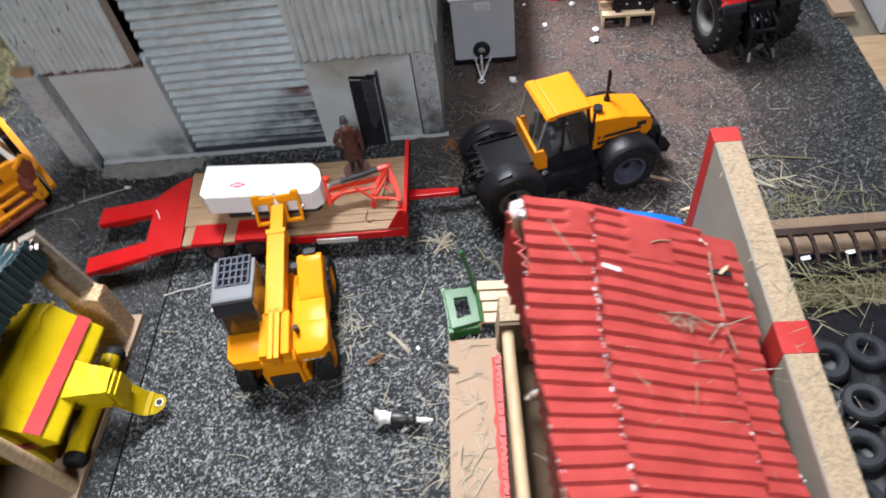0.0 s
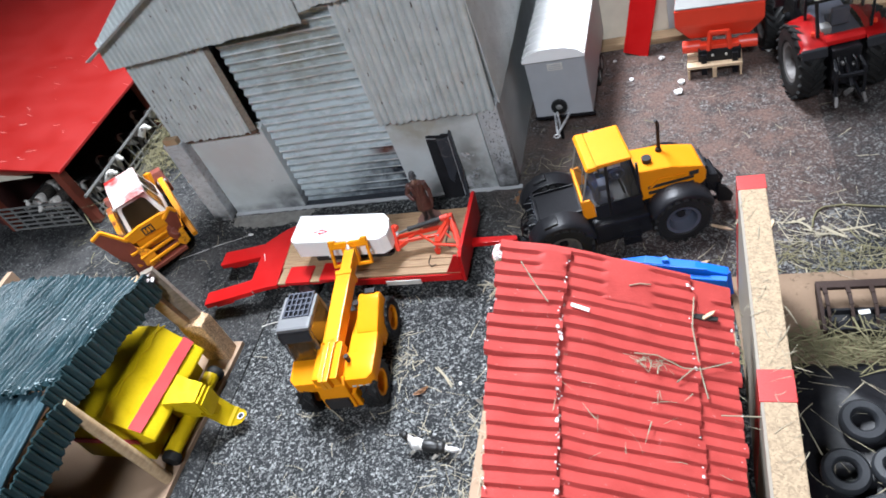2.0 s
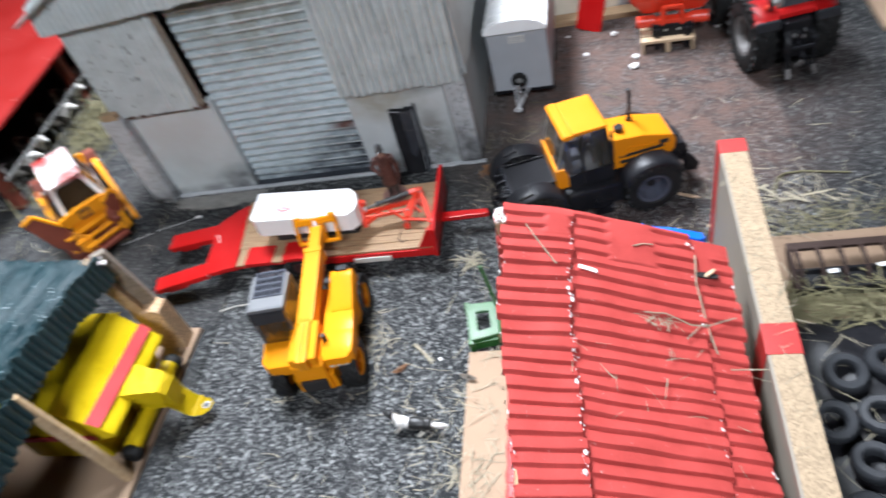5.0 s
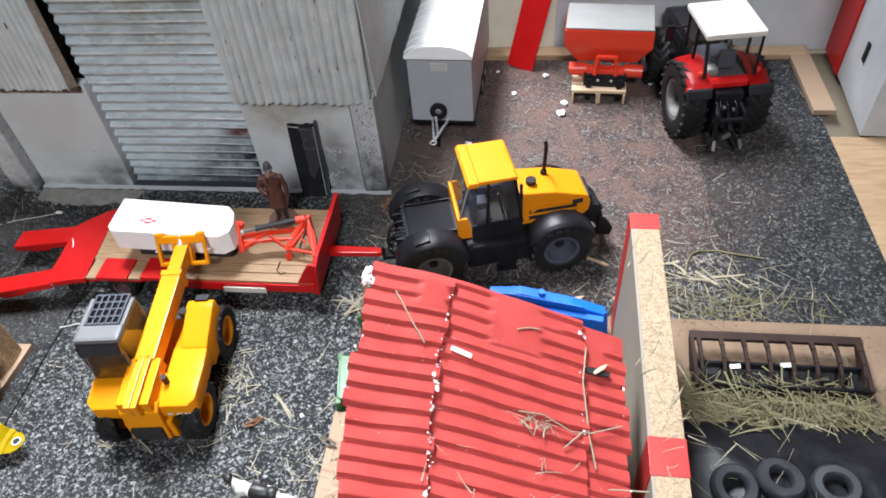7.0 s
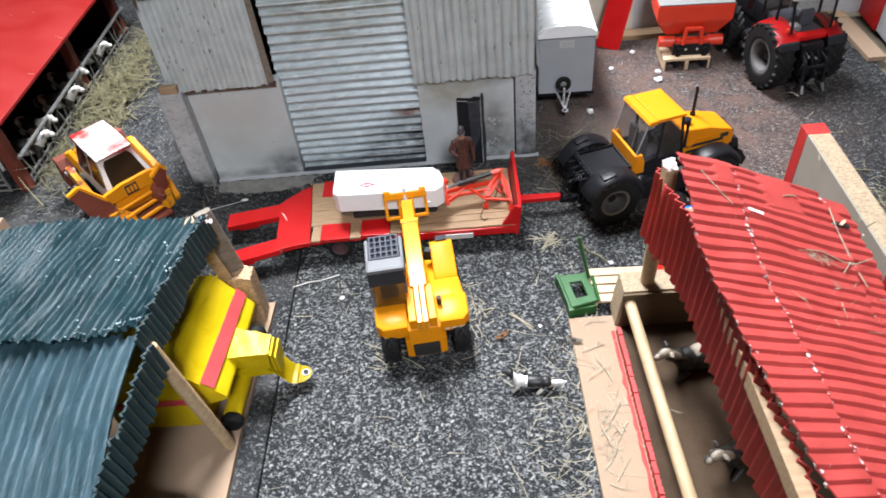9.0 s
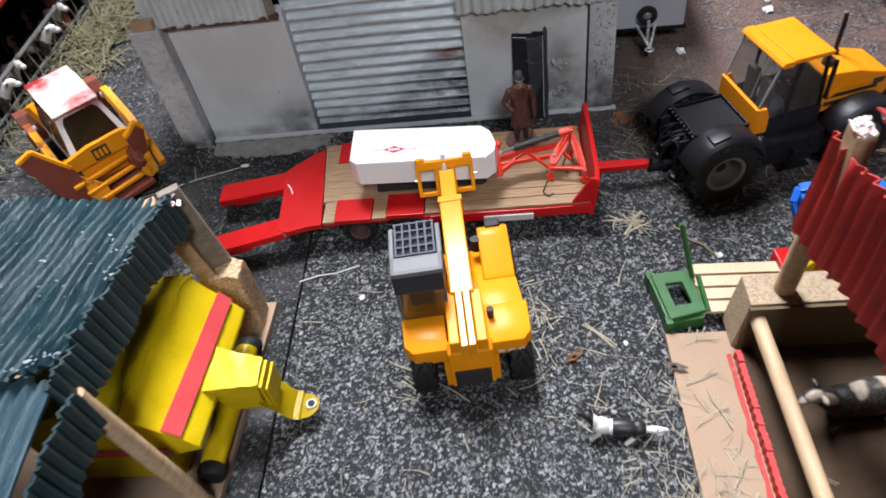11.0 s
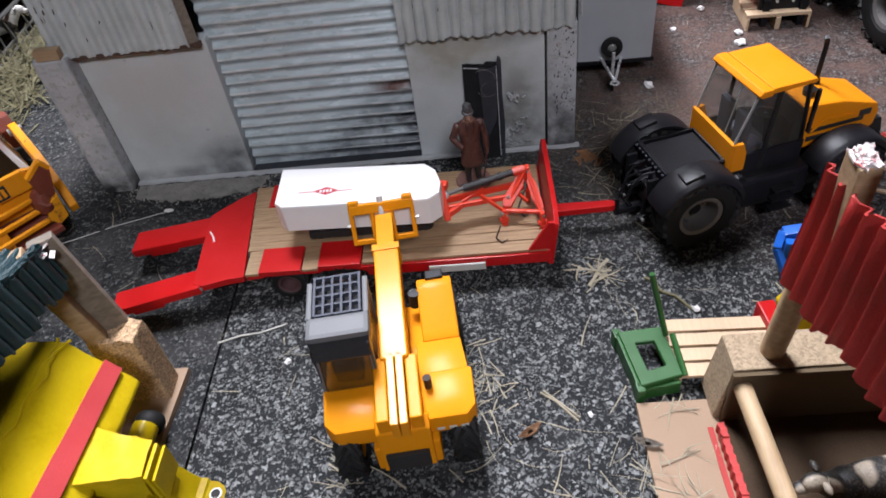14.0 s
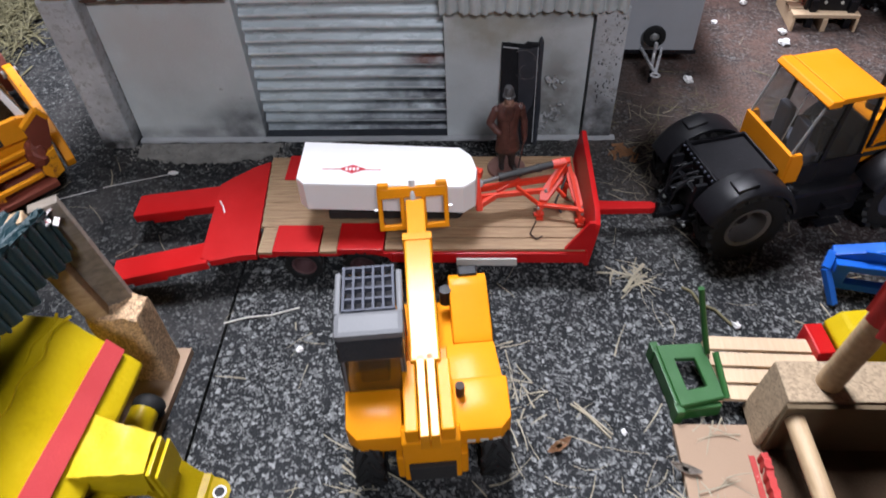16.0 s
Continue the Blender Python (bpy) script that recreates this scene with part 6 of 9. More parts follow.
    plan = ((-0.2600, 0.2335, 0.2560), (-0.2560, 0.2335, 0.2558), (-0.2520, 0.2338, 0.2552), (-0.2485, 0.2340, 0.2548), (-0.2455, 0.2342, 0.2545), (-0.2420, 0.2344, 0.2545), (-0.2410, 0.2355, 0.2535), (-0.2360, 0.2365, 0.2525), (-0.2325, 0.2395, 0.2500), (-0.2308, 0.2430, 0.2468))
    rows = []
    for x, y0, y1 in plan:
        z = 0.0110 + 1.45 * max(0.0, -0.2440 - x) * min(1.0, (-0.2440 - x) / 0.006 if x < -0.2440 else 0.0) + (0.0012 if -0.2485 < x < -0.2415 else 0.0)
        rows.append([bm.verts.new((x, y0 + (y1 - y0) * k / 4, z + 0.0005 * math.sin(k))) for k in range(5)])
    for p0, q0 in zip(rows, rows[1:]):
        for k in range(4):
            bm.faces.new((p0[k], p0[k + 1], q0[k + 1], q0[k]))
    bmesh.ops.solidify(bm, geom=bm.faces[:], thickness=0.0015)
    bar = smooth(part("drawbar", bm, L, b, "curved yellow drawbar plate"), 35)
    bm = bmesh.new()
    cyl(bm, (-0.2355, 0.2450, 0.0100), (-0.2355, 0.2450, 0.0128), 0.0024, n=16)
    part("hitch_hole", bm, M["dark"], bar)
    bm = bmesh.new()
    lathe(bm, [(0.0024, 0.0), (0.0030, 0.0004), (0.0034, 0.0)], pose(-0.2355, 0.2450, 0.0124, 90), 16)
    part("hole_rim", bm, M["paper"], bar, "pale torn rim")
    bm = bmesh.new()
    beam(bm, (-0.300, 0.2440, 0.022), (-0.252, 0.2440, 0.026), 0.010, 0.010, 0.001)
    part("draw_frame", bm, L, b)
    bm = bmesh.new()
    cyl(bm, (-0.2890, 0.2060, 0.0150), (-0.2850, 0.2860, 0.0150), 0.0072, n=24)
    smooth(part("pickup_reel", bm, L, b, "yellow roller under the front edge"), 40)
    for y, sh in ((0.2020, -0.0100), (0.2900, -0.0060)):
        bm = bmesh.new()
        lathe(bm, [(0.0005, -0.004), (0.0075, -0.004), (0.0085, -0.002), (0.0085, 0.002), (0.0075, 0.004), (0.0005, 0.004)], pose(-0.2790 + sh, y, 0.0126), 20)
        smooth(part("wheel", bm, M["tyre"], b), 40)
    for y, sd in ((0.2180, -1), (0.2780, 1)):
        wheel(b, (-0.3380, y, 0.0195), 0.0195, 0.012, sd, M["black"], 0.5, 14)
    bm = bmesh.new()
    cyl(bm, (-0.338, 0.212, 0.0195), (-0.338, 0.284, 0.0195), 0.003, n=8)
    part("axle", bm, M["black"], b)
    return b


build_baler()


# ---- red-roofed cow shed ----
def cow_roof(x, y):
    """Height of the sagging card roof."""
    k = min(1.0, max(0.0, (0.275 - y) / 0.11))
    return 0.1890 - 0.46 * (x - 0.051) - 0.021 * k * k * (3 - 2 * k) * (1 - 2.4 * max(0.0, x - 0.05))


def cow_roof_edge(y):
    """How far the front edge of the roof swings from its line."""
    return -0.0035 * math.exp(-((y - 0.20) / 0.04) ** 2) + 0.016 * max(0.0, (0.17 - y) / 0.14) ** 1.3


def build_cow_shed():
    s = thing("cow_shed", pose(0, 0, 0), "open model cow shed with red corrugated roof", "shed")
    bm = bmesh.new()
    box(bm, -0.0110, 0.1845, -0.03, 0.2890, 0.0, 0.0042, 0.0006)
    part("baseboard", bm, M["mdf"], s, "bare hardboard base strewn with straw")
    bm = bmesh.new()
    corrugated(bm, 0.300, 0.0075, 0.0052, 0.00028, 0.0034, lambda u, v, h: Vector((0.0280 + h, -0.030 + u, 0.0042 + v)), 0.0009, 61)
    part("front_kerb", bm, M["tin_red_dark"], s, "low kerb painted red")
    bm = bmesh.new()
    prism(bm, [(0.0265, 0.0042), (0.1842, 0.0042), (0.1842, 0.046), (0.0310, 0.046)], "y", 0.2775, 0.3000, 0.0008)
    part("end_wall", bm, M["chip"], s, "low chipboard end wall")
    bm = bmesh.new()
    box(bm, 0.0300, 0.1835, 0.2748, 0.2772, 0.0042, 0.0445)
    part("end_lining", bm, M["lining"], s, "brown painted lining")
    bm = bmesh.new()
    cyl(bm, (0.0420, -0.02, 0.0350), (0.0360, 0.2746, 0.0350), 0.0046, n=16)
    smooth(part("rail", bm, M["dowel"], s, "bare dowel feed rail"), 40)
    bm = bmesh.new()
    box(bm, 0.0302, 0.177, -0.025, 0.2745, 0.0043, 0.0056)
    part("dirt_floor", bm, M["dirt"], s, "brown dirt floor")
    for y in (0.2880, 0.0420):
        bm = bmesh.new()
        cyl(bm, (0.0520, y, 0.044 if y > 0.1 else 0.0042), (0.0490, y - 0.012, 0.1480), 0.0058, n=16)
        smooth(part("post", bm, M["dowel"], s, "round dowel post"), 40)
    bm = bmesh.new()
    box(bm, 0.0425, 0.0505, 0.2600, 0.2720, 0.1400, 0.1830, 0.0008)
    part("wall_plate", bm, M["plank"], s, "square wooden beam end with chipped paint")
    bm = bmesh.new()
    edge = random.Random(61)
    rim = [(0.0463 + (0.0042 + edge.uniform(-0.0010, 0.0009)) * max(-1, min(1, 1.35 * math.cos(a))), 0.2659 + (0.0060 + edge.uniform(-0.0014, 0.0010)) * max(-1, min(1, 1.35 * math.sin(a)))) for a in [2 * math.pi * k / 26 for k in range(26)]]
    prism(bm, rim, "z", 0.1828, 0.1838)
    for _ in range(26):
        x, y, r = edge.uniform(0.0430, 0.0498), edge.uniform(0.2605, 0.2712), edge.uniform(0.0006, 0.0016)
        box(bm, -r, r, -r * 0.7, r * 0.7, -0.0003, 0.0003, 0.0, pose(x, y, 0.1840 + edge.uniform(0, 0.0012), edge.uniform(-35, 35), edge.uniform(-35, 35), edge.uniform(0, 180)))
    part("paint_chip", bm, M["chips"], s, "white paint splashed with red")
    bm = bmesh.new()
    box(bm, 0.0560, 0.0640, 0.03, 0.2570, 0.140, 0.152)
    part("top_beam", bm, M["plank"], s)
    bm = bmesh.new()
    box(bm, 0.166, 0.173, -0.02, 0.2735, 0.0042, 0.102)
    part("back_wall", bm, M["chip"], s)

    pressed = {31: ((0.0735, 0.0870, 0.2470, 0.2620),), 32: ((0.1085, 0.1345, 0.2440, 0.2735), (0.1345, 0.1450, 0.2620, 0.2690)), 33: ((0.150, 0.182, 0.2625, 0.2760), (0.150, 0.1685, 0.2490, 0.2630))}
    for x0, x1, lift, y0, y1, sd in ((0.0500, 0.0885, 0.0040, 0.030, 0.2680, 31), (0.0855, 0.1575, 0.0004, 0.0162, 0.2745, 32), (0.1535, 0.1795, -0.0030, 0.013, 0.2740, 33)):
        def f(u, v, h):
            x, yy = x0 + v * 0.908, y0 + u
            if sd == 31:
                x, yy = x + cow_roof_edge(yy) * (1 - v / 0.045), yy + 0.12 * (x - x0)
            x -= 0.004 * math.exp(-((yy - 0.20) / 0.05) ** 2) * max(0.0, 1 - abs(x - 0.088) / 0.03)
            return Vector((x + 0.15 * h, yy, cow_roof(x, yy) + lift + 0.908 * h + 0.0013 * noise.noise((x * 45, yy * 42, sd))))
        def press(u, v):
            x, yy = x0 + v * 0.908, y0 + u
            k = 0.0
            for a0, a1, b0, b1 in pressed[sd]:
                k = max(k, max(0.0, min(1.0, (min(x - a0, a1 - x) + 0.001) / 0.0015)) * max(0.0, min(1.0, (min(yy - b0, b1 - yy) + 0.0005) / 0.0009)))
            return k
        bm = bmesh.new()
        corrugated(bm, y1 - y0, (x1 - x0) / 0.908, 0.0082, 0.00118, 0.0012, f, 0.0016, sd, round_top=True, wander=0.11, step=0.0022, flat=press, stepped=True)
        smooth(part("roof_sheet", bm, M["tin_red"], s, "red painted corrugated card sheet"), 38)
    def fas(u, v, h):
        y = 0.026 + u
        return Vector((0.0425 + 0.1080 * (0.266 - y) + 0.0055 * math.exp(-((y - 0.19) / 0.05) ** 2) - 0.07 * v - h + 0.0014 * noise.noise((y * 20, v * 20, 2)), y - 0.05 * v, 0.1725 - 0.12 * max(0.0, 0.215 - y) - v))
    bm = bmesh.new()
    corrugated(bm, 0.253, 0.057, 0.0080, 0.0016, 0.0012, fas, 0.0022, 34)
    smooth(part("fascia_sheet", bm, M["fascia_red"], s, "hanging dark red corrugated fascia"), 60)
    bm = bmesh.new()
    prism(bm, [(0.0254, -0.03), (0.0254, 0.2715)] + [(0.0225 + 0.0022 * noise.noise((k * 0.8, 7, 0)), 0.2715 - 0.0075 * k) for k in range(41)], "z", 0.0043, 0.0047)
    part("paint_splash", bm, M["tin_red"], s, "red paint brushed past the kerb")
    return s


build_cow_shed()


def build_clamp_wall():
    s = thing("clamp_wall", pose(0, 0, 0, 0, 0, 0), "upright chipboard wall with red painted bands", "wall")
    m = pose(0.1925, 0.3815, 0.0033, 0, 0, -1.2)
    s.matrix_world = m
    bm = bmesh.new()
    box(bm, 0.0016, 0.0182, -0.48, 0.0, 0.0, 0.1182, 0.0006)
    part("board", bm, M["chip"], s, "raw chipboard edge")
    bm = bmesh.new()
    box(bm, 0.0, 0.0016, -0.48, -0.0005, 0.0, 0.1180)
    part("face", bm, M["wallface"], s, "grey-brown painted face")
    bm = bmesh.new()
    box(bm, -0.0003, 0.0186, -0.0135, 0.0008, 0.0, 0.1186, 0.0003)
    part("end_band", bm, M["tin_red_dark"], s, "red painted end")
    bm = bmesh.new()
    box(bm, -0.0004, 0.0187, -0.184, -0.163, 0.0, 0.1186, 0.0003)
    part("band", bm, M["tin_red_dark"], s, "red painted band")
    return s


build_clamp_wall()


# ---- feed clamp with sheet and tyres ----
bm = bmesh.new()
prism(bm, [(0.1915, -0.10), (0.62, -0.10), (0.62, 0.3900), (0.1858, 0.3880), (0.1895, 0.327)], "z", 0.0, 0.0032)
solo("clamp_base", bm, M["clampboard"], "brown hardboard base of the feed clamp", "board", kind="structure")


def build_sheet():
    bm = bmesh.new()
    nx, ny = 90, 96
    g = []
    for i in range(nx + 1):
        row = []
        for j in range(ny + 1):
            x, y = 0.2200 + 0.34 * i / nx, -0.08 + 0.380 * j / ny
            e = min(i, nx - i, ny - j, 12) / 12
            z = 0.0040 + 0.018 * (e ** 0.6) + 0.004 * noise.noise((x * 22, y * 22, 1)) * e + 0.0026 * (0.35 - abs(noise.noise((x * 70 + y * 25, y * 34, 4)))) * e + 0.0016 * (0.3 - abs(noise.noise((x * 140 - y * 40, y * 100, 6)))) * e
            row.append(bm.verts.new((x + 0.003 * noise.noise((x * 30, y * 30, 8)), y + 0.004 * noise.noise((x * 30, y * 30, 3)), max(0.0036, z))))
        g.append(row)
    for i in range(nx):
        for j in range(ny):
            bm.faces.new((g[i][j], g[i + 1][j], g[i + 1][j + 1], g[i][j + 1]))
    ob = solo("clamp_sheet", bm, M["tarp"], "shiny black plastic sheet over the feed clamp", "plastic sheet")
    return smooth(ob, 180)


build_sheet()


def build_loose_tyre():
    bm = bmesh.new()
    w = 0.0045
    lathe(bm, [(0.0072, -w * 0.7), (0.0085, -w), (0.0125, -w), (0.0142, -w * 0.6), (0.0145, 0), (0.0142, w * 0.6), (0.0125, w), (0.0085, w), (0.0072, w * 0.7), (0.0068, 0), (0.0072, -w * 0.7)], pose(0, 0, 0, 90), 30)
    return smooth(solo("loose_tyre", bm, M["dusty_tyre"], "loose black toy tyre weighing down the sheet", "tyre", "tyres on the clamp"), 40)


TY = build_loose_tyre()
spots = [(0.2560, 0.2400, 8, 3), (0.2840, 0.2460, -4, 8), (0.2400, 0.2050, 6, -8), (0.2690, 0.2080, -6, 4), (0.3000, 0.2130, 3, 6), (0.2560, 0.1760, 6, 5), (0.2860, 0.1770, -3, -7), (0.3160, 0.2440, 5, 4), (0.3180, 0.1800, 5, 2), (0.2430, 0.1430, -5, 4), (0.2740, 0.1450, 4, -3)]
for k, (x, y, a, b) in enumerate(spots):
    m = pose(x, y, 0.0275 + 0.002 * noise.noise((x * 22, y * 22, 1)), a, b, 30 * k)
    if k == 0:
        TY.matrix_world = m
    else:
        copy_thing(TY, m)


def build_grab():
    b = thing("silage_grab", pose(0.2480, 0.3270, 0.0032), "dark brown toy bucket grab with curved tines", "bucket")
    K = M["brown_metal"]
    bm = bmesh.new()
    prism(bm, [(-0.004, 0.000), (0.010, 0.000), (0.016, 0.004), (0.0165, 0.010), (0.0145, 0.010), (0.013, 0.006), (0.009, 0.003), (-0.002, 0.0025), (-0.003, 0.012), (-0.005, 0.012)], "x", 0.0, 0.118, 0.0005)
    part("bucket_shell", bm, M["black"], b, "black bucket trough")
    for x in (0.0, 0.1165):
        bm = bmesh.new()
        prism(bm, [(-0.005, 0.000), (0.014, 0.000), (0.034, 0.010), (0.038, 0.0165), (0.030, 0.0180), (0.010, 0.0150), (-0.005, 0.012)], "x", x - 0.0013, x + 0.0013, 0.0004)
        part("bucket_side", bm, K, b)
    bm = bmesh.new()
    box(bm, -0.001, 0.119, 0.0310, 0.0380, 0.0135, 0.0170, 0.0006)
    part("top_bar", bm, K, b, "flat brown top bar")
    for i in range(8):
        x = 0.0045 + i * 0.0157
        pts = [(x, 0.0330, 0.0158), (x, 0.0240, 0.0172), (x, 0.0140, 0.0160), (x, 0.0060, 0.0125), (x, 0.0010, 0.0070)]
        bm = bmesh.new()
        for k, (p, q) in enumerate(zip(pts, pts[1:])):
            beam(bm, p, q, 0.0030 - 0.0004 * k, 0.0032, 0.0003)
        part("tine", bm, K, b)
    for x, y in ((0.0285, 0.0120), (0.0640, 0.0150)):
        bm = bmesh.new()
        box(bm, -0.0038, 0.0038, -0.0016, 0.0016, 0.0, 0.0006, 0.0, pose(x, y, 0.0100, 20, 0, 8))
        part("paper_tag", bm, M["paper"], b, "small white paper tag")
    return b


build_grab()


# ---- red-roofed cattle barn ----
def build_barn():
    s = thing("cattle_barn", pose(0, 0, 0), "open cattle barn with plain bright red roof", "barn")
    bm = bmesh.new()
    prism(bm, [(-0.5800, 0.0980), (-0.5800, 0.1020), (-0.9900, 0.1800), (-1.2500, 0.1300), (-1.2500, 0.1260), (-0.9900, 0.1755)], "y", 0.5300, 1.000, 0.0006)
    roof = part("roof", bm, M["barnred"], s, "smooth bright red roof sheet")
    nick = random.Random(44)
    bm = bmesh.new()
    for _ in range(26):
        x, y, a, ln = nick.uniform(-0.74, -0.585), nick.uniform(0.535, 0.80), nick.gauss(0.0, 0.5), nick.uniform(0.002, 0.016)
        pts = [(x + ln * f * math.cos(a), y + ln * f * math.sin(a) + 0.002 * f * f) for f in (-0.5, 0.0, 0.5)]
        tube(bm, [(px, py, 0.1020 + 0.1902 * (-0.58 - px) + 0.00005) for px, py in pts if px < -0.5805] or [(-0.6, y, 0.1058), (-0.602, y, 0.1062)], nick.uniform(0.00012, 0.0003), 5)
    tagged(part("scratches", bm, M["tape_pale"], roof, "thin pale scratches"), kind="stuff")
    for x, y in ((-0.6080, 0.550), (-0.7600, 0.550), (-0.6080, 0.756), (-0.6080, 0.921)):
        bm = bmesh.new()
        box(bm, x - 0.0065, x + 0.0065, y - 0.006, y + 0.006, 0.0, 0.100, 0.0006)
        part("post", bm, M["rust"], s, "red-brown painted post")
    bm = bmesh.new()
    prism(bm, [(-0.590, 0.0965), (-1.20, 0.0965), (-0.99, 0.172)], "y", 0.5420, 0.5470)
    part("gable_board", bm, M["rust"], s)
    bm = bmesh.new()
    prism(bm, [(-0.640, 0.0925), (-0.735, 0.0925), (-0.735, 0.108)], "y", 0.5395, 0.5418)
    part("gable_panel", bm, M["cream"], s, "cream gable panel")
    for b6 in ((-1.04, -0.6155, 0.929, 0.935, 0.0, 0.10), (-1.04, -1.03, 0.55, 0.928, 0.0, 0.10), (-0.80, -0.79, 0.56, 0.928, 0.0, 0.10)):
        bm = bmesh.new()
        box(bm, *b6)
        part("inner_wall", bm, M["maroon"], s, "dark maroon inner wall")
    def gate(y0, x0, x1, m, n):
        g = bmesh.new()
        for k in range(n):
            z = 0.006 + k * 0.0078
            beam(g, (x0, y0, z), (x1, y0, z), 0.0016, 0.0022)
        for k in range(6):
            x = x0 + (x1 - x0) * k / 5
            beam(g, (x, y0, 0.004), (x, y0, 0.006 + (n - 1) * 0.0078), 0.0020, 0.0020)
        if m is not None:
            bmesh.ops.transform(g, matrix=m, verts=g.verts)
        return g
    part("gate", gate(0.5400, -0.752, -0.622, None, 6), M["rim_grey"], s, "grey tubular steel gate")
    for k in range(3):
        part("feed_barrier", gate(0.0, 0.0, 0.122, pose(-0.6010, 0.556 + 0.124 * k, 0, 0, 0, 90), 2), M["rim_grey"], s, "grey feed barrier")
    bm = bmesh.new()
    cyl(bm, (-0.596, 0.548, 0.044), (-0.598, 0.930, 0.044), 0.0024, n=8)
    for k in range(22):
        y = 0.556 + k * 0.0172
        cyl(bm, (-0.600, y, 0.043), (-0.602 + 0.004 * (-1) ** k, y + 0.007, 0.004), 0.0010, n=6)
    part("top_rail", bm, M["rim_grey"], s)
    return s


build_barn()


# ---- old loader with white cab ----
def build_loader():
    t = thing("digger_loader", pose(-0.4620, 0.4960, 0, 0, 0, -47), "old yellow toy loader with white cab and rusty shovel", "loader")
    O, R = M["oldyellow"], M["rust"]
    bm = bmesh.new()
    box(bm, -0.058, 0.034, -0.020, 0.020, 0.012, 0.040, 0.002)
    part("chassis", bm, O, t)
    low = [(-0.040, -0.0245), (0.041, -0.0245), (0.041, 0.0255), (-0.040, 0.0255)]
    top = [(-0.0290, -0.0180), (0.0290, -0.0180), (0.0290, 0.0165), (-0.0290, 0.0165)]
    bm = bmesh.new()
    rows = [[bm.verts.new((x, y, z)) for x, y in q] for q, z in ((low, 0.036), (low, 0.056), (top, 0.0900))]
    for a, b2 in zip(rows, rows[1:]):
        for k in range(4):
            bm.faces.new((a[k], a[(k + 1) % 4], b2[(k + 1) % 4], b2[k]))
    bm.faces.new(rows[0][::-1])
    bm.faces.new(rows[2])
    bmesh.ops.bevel(bm, geom=bm.edges[:], offset=0.0016, segments=2, affect="EDGES")
    cab = part("cab", bm, M["whitecab"], t, "white cab with red faded patches")
    bm = bmesh.new()
    box(bm, 0.0408, 0.0425, -0.0240, 0.0250, 0.030, 0.0545, 0.0006)
    part("front_panel", bm, O, cab, "worn yellow front panel")
    bm = bmesh.new()
    prism(bm, [(-0.0330, 0.0895), (0.0320, 0.0895), (0.0325, 0.0915), (0.0290, 0.0928), (-0.010, 0.0940), (-0.0330, 0.0935)], "y", -0.0200, 0.0182, 0.0016)
    part("cab_roof", bm, M["whitecab"], cab)
    def pane(k, u0, u1, v0, v1):
        """A thin rounded pane let into the sloping cab side k."""
        a, b2, c, d = (Vector((*low[k], 0.056)), Vector((*low[(k + 1) % 4], 0.056)), Vector((*top[(k + 1) % 4], 0.090)), Vector((*top[k], 0.090)))
        nrm = (b2 - a).cross(d - a).normalized()
        g = bmesh.new()
        pts = [(u0 + 0.04, v0), (u1 - 0.04, v0), (u1, v0 + 0.10), (u1, v1 - 0.12), (u1 - 0.06, v1), (u0 + 0.06, v1), (u0, v1 - 0.12), (u0, v0 + 0.10)]
        vs = [g.verts.new(a.lerp(b2, u).lerp(d.lerp(c, u), v) + nrm * 0.0006) for u, v in pts]
        g.faces.new(vs)
        bmesh.ops.solidify(g, geom=g.faces[:], thickness=0.0008)
        return g
    part("windscreen", pane(1, 0.10, 0.90, 0.04, 0.90), M["brownglass"], cab, "dark brown windscreen")
    part("rear_window", pane(3, 0.10, 0.90, 0.10, 0.90), M["brownglass"], cab)
    for k in (0, 2):
        part("side_window", pane(k, 0.07, 0.47, 0.06, 0.90), M["brownglass"], cab)
        part("side_window", pane(k, 0.53, 0.93, 0.06, 0.90), M["brownglass"], cab)
    for sd in (-1, 1):
        bm = bmesh.new()
        prism(bm, [(-0.042, 0.048), (-0.038, 0.060), (-0.030, 0.061), (0.010, 0.052), (0.036, 0.038), (0.047, 0.020), (0.044, 0.013), (0.036, 0.013), (0.024, 0.032), (-0.010, 0.042)], "y", sd * 0.0355 - 0.0032, sd * 0.0355 + 0.0032, 0.0010)
        part("lift_arm", bm, O if sd > 0 else M["rustyellow"], t, "yellow lift arm stained with rust")
        bm = bmesh.new()
        cyl(bm, (0.008, sd * 0.0285, 0.040), (0.040, sd * 0.0285, 0.030), 0.0024, n=10)
        part("lift_ram", bm, O, t)
        bm = bmesh.new()
        cyl(bm, (-0.036, sd * 0.0300, 0.054), (-0.036, sd * 0.0410, 0.054), 0.0030, n=12)
        part("pivot_pin", bm, M["rim_grey"], t)
    bm = bmesh.new()
    prism(bm, [(-0.0440, 0.0475), (0.0300, 0.0475), (0.0330, 0.0590), (0.0180, 0.0640), (-0.0100, 0.0635), (-0.0300, 0.0600), (-0.0440, 0.0555)], "x", 0.0410, 0.0455, 0.001)
    plate = part("cross_plate", bm, O, t, "yellow cross plate with a dark badge")
    bm = bmesh.new()
    box(bm, 0.0457, 0.0461, -0.010, 0.003, 0.049, 0.060)
    bd = part("badge", bm, M["ink"], plate)
    bm = bmesh.new()
    for i in range(3):
        box(bm, 0.0462, 0.0464, -0.0085 + i * 0.0038, -0.0060 + i * 0.0038, 0.051, 0.058)
    part("badge_bars", bm, O, bd)
    bm = bmesh.new()
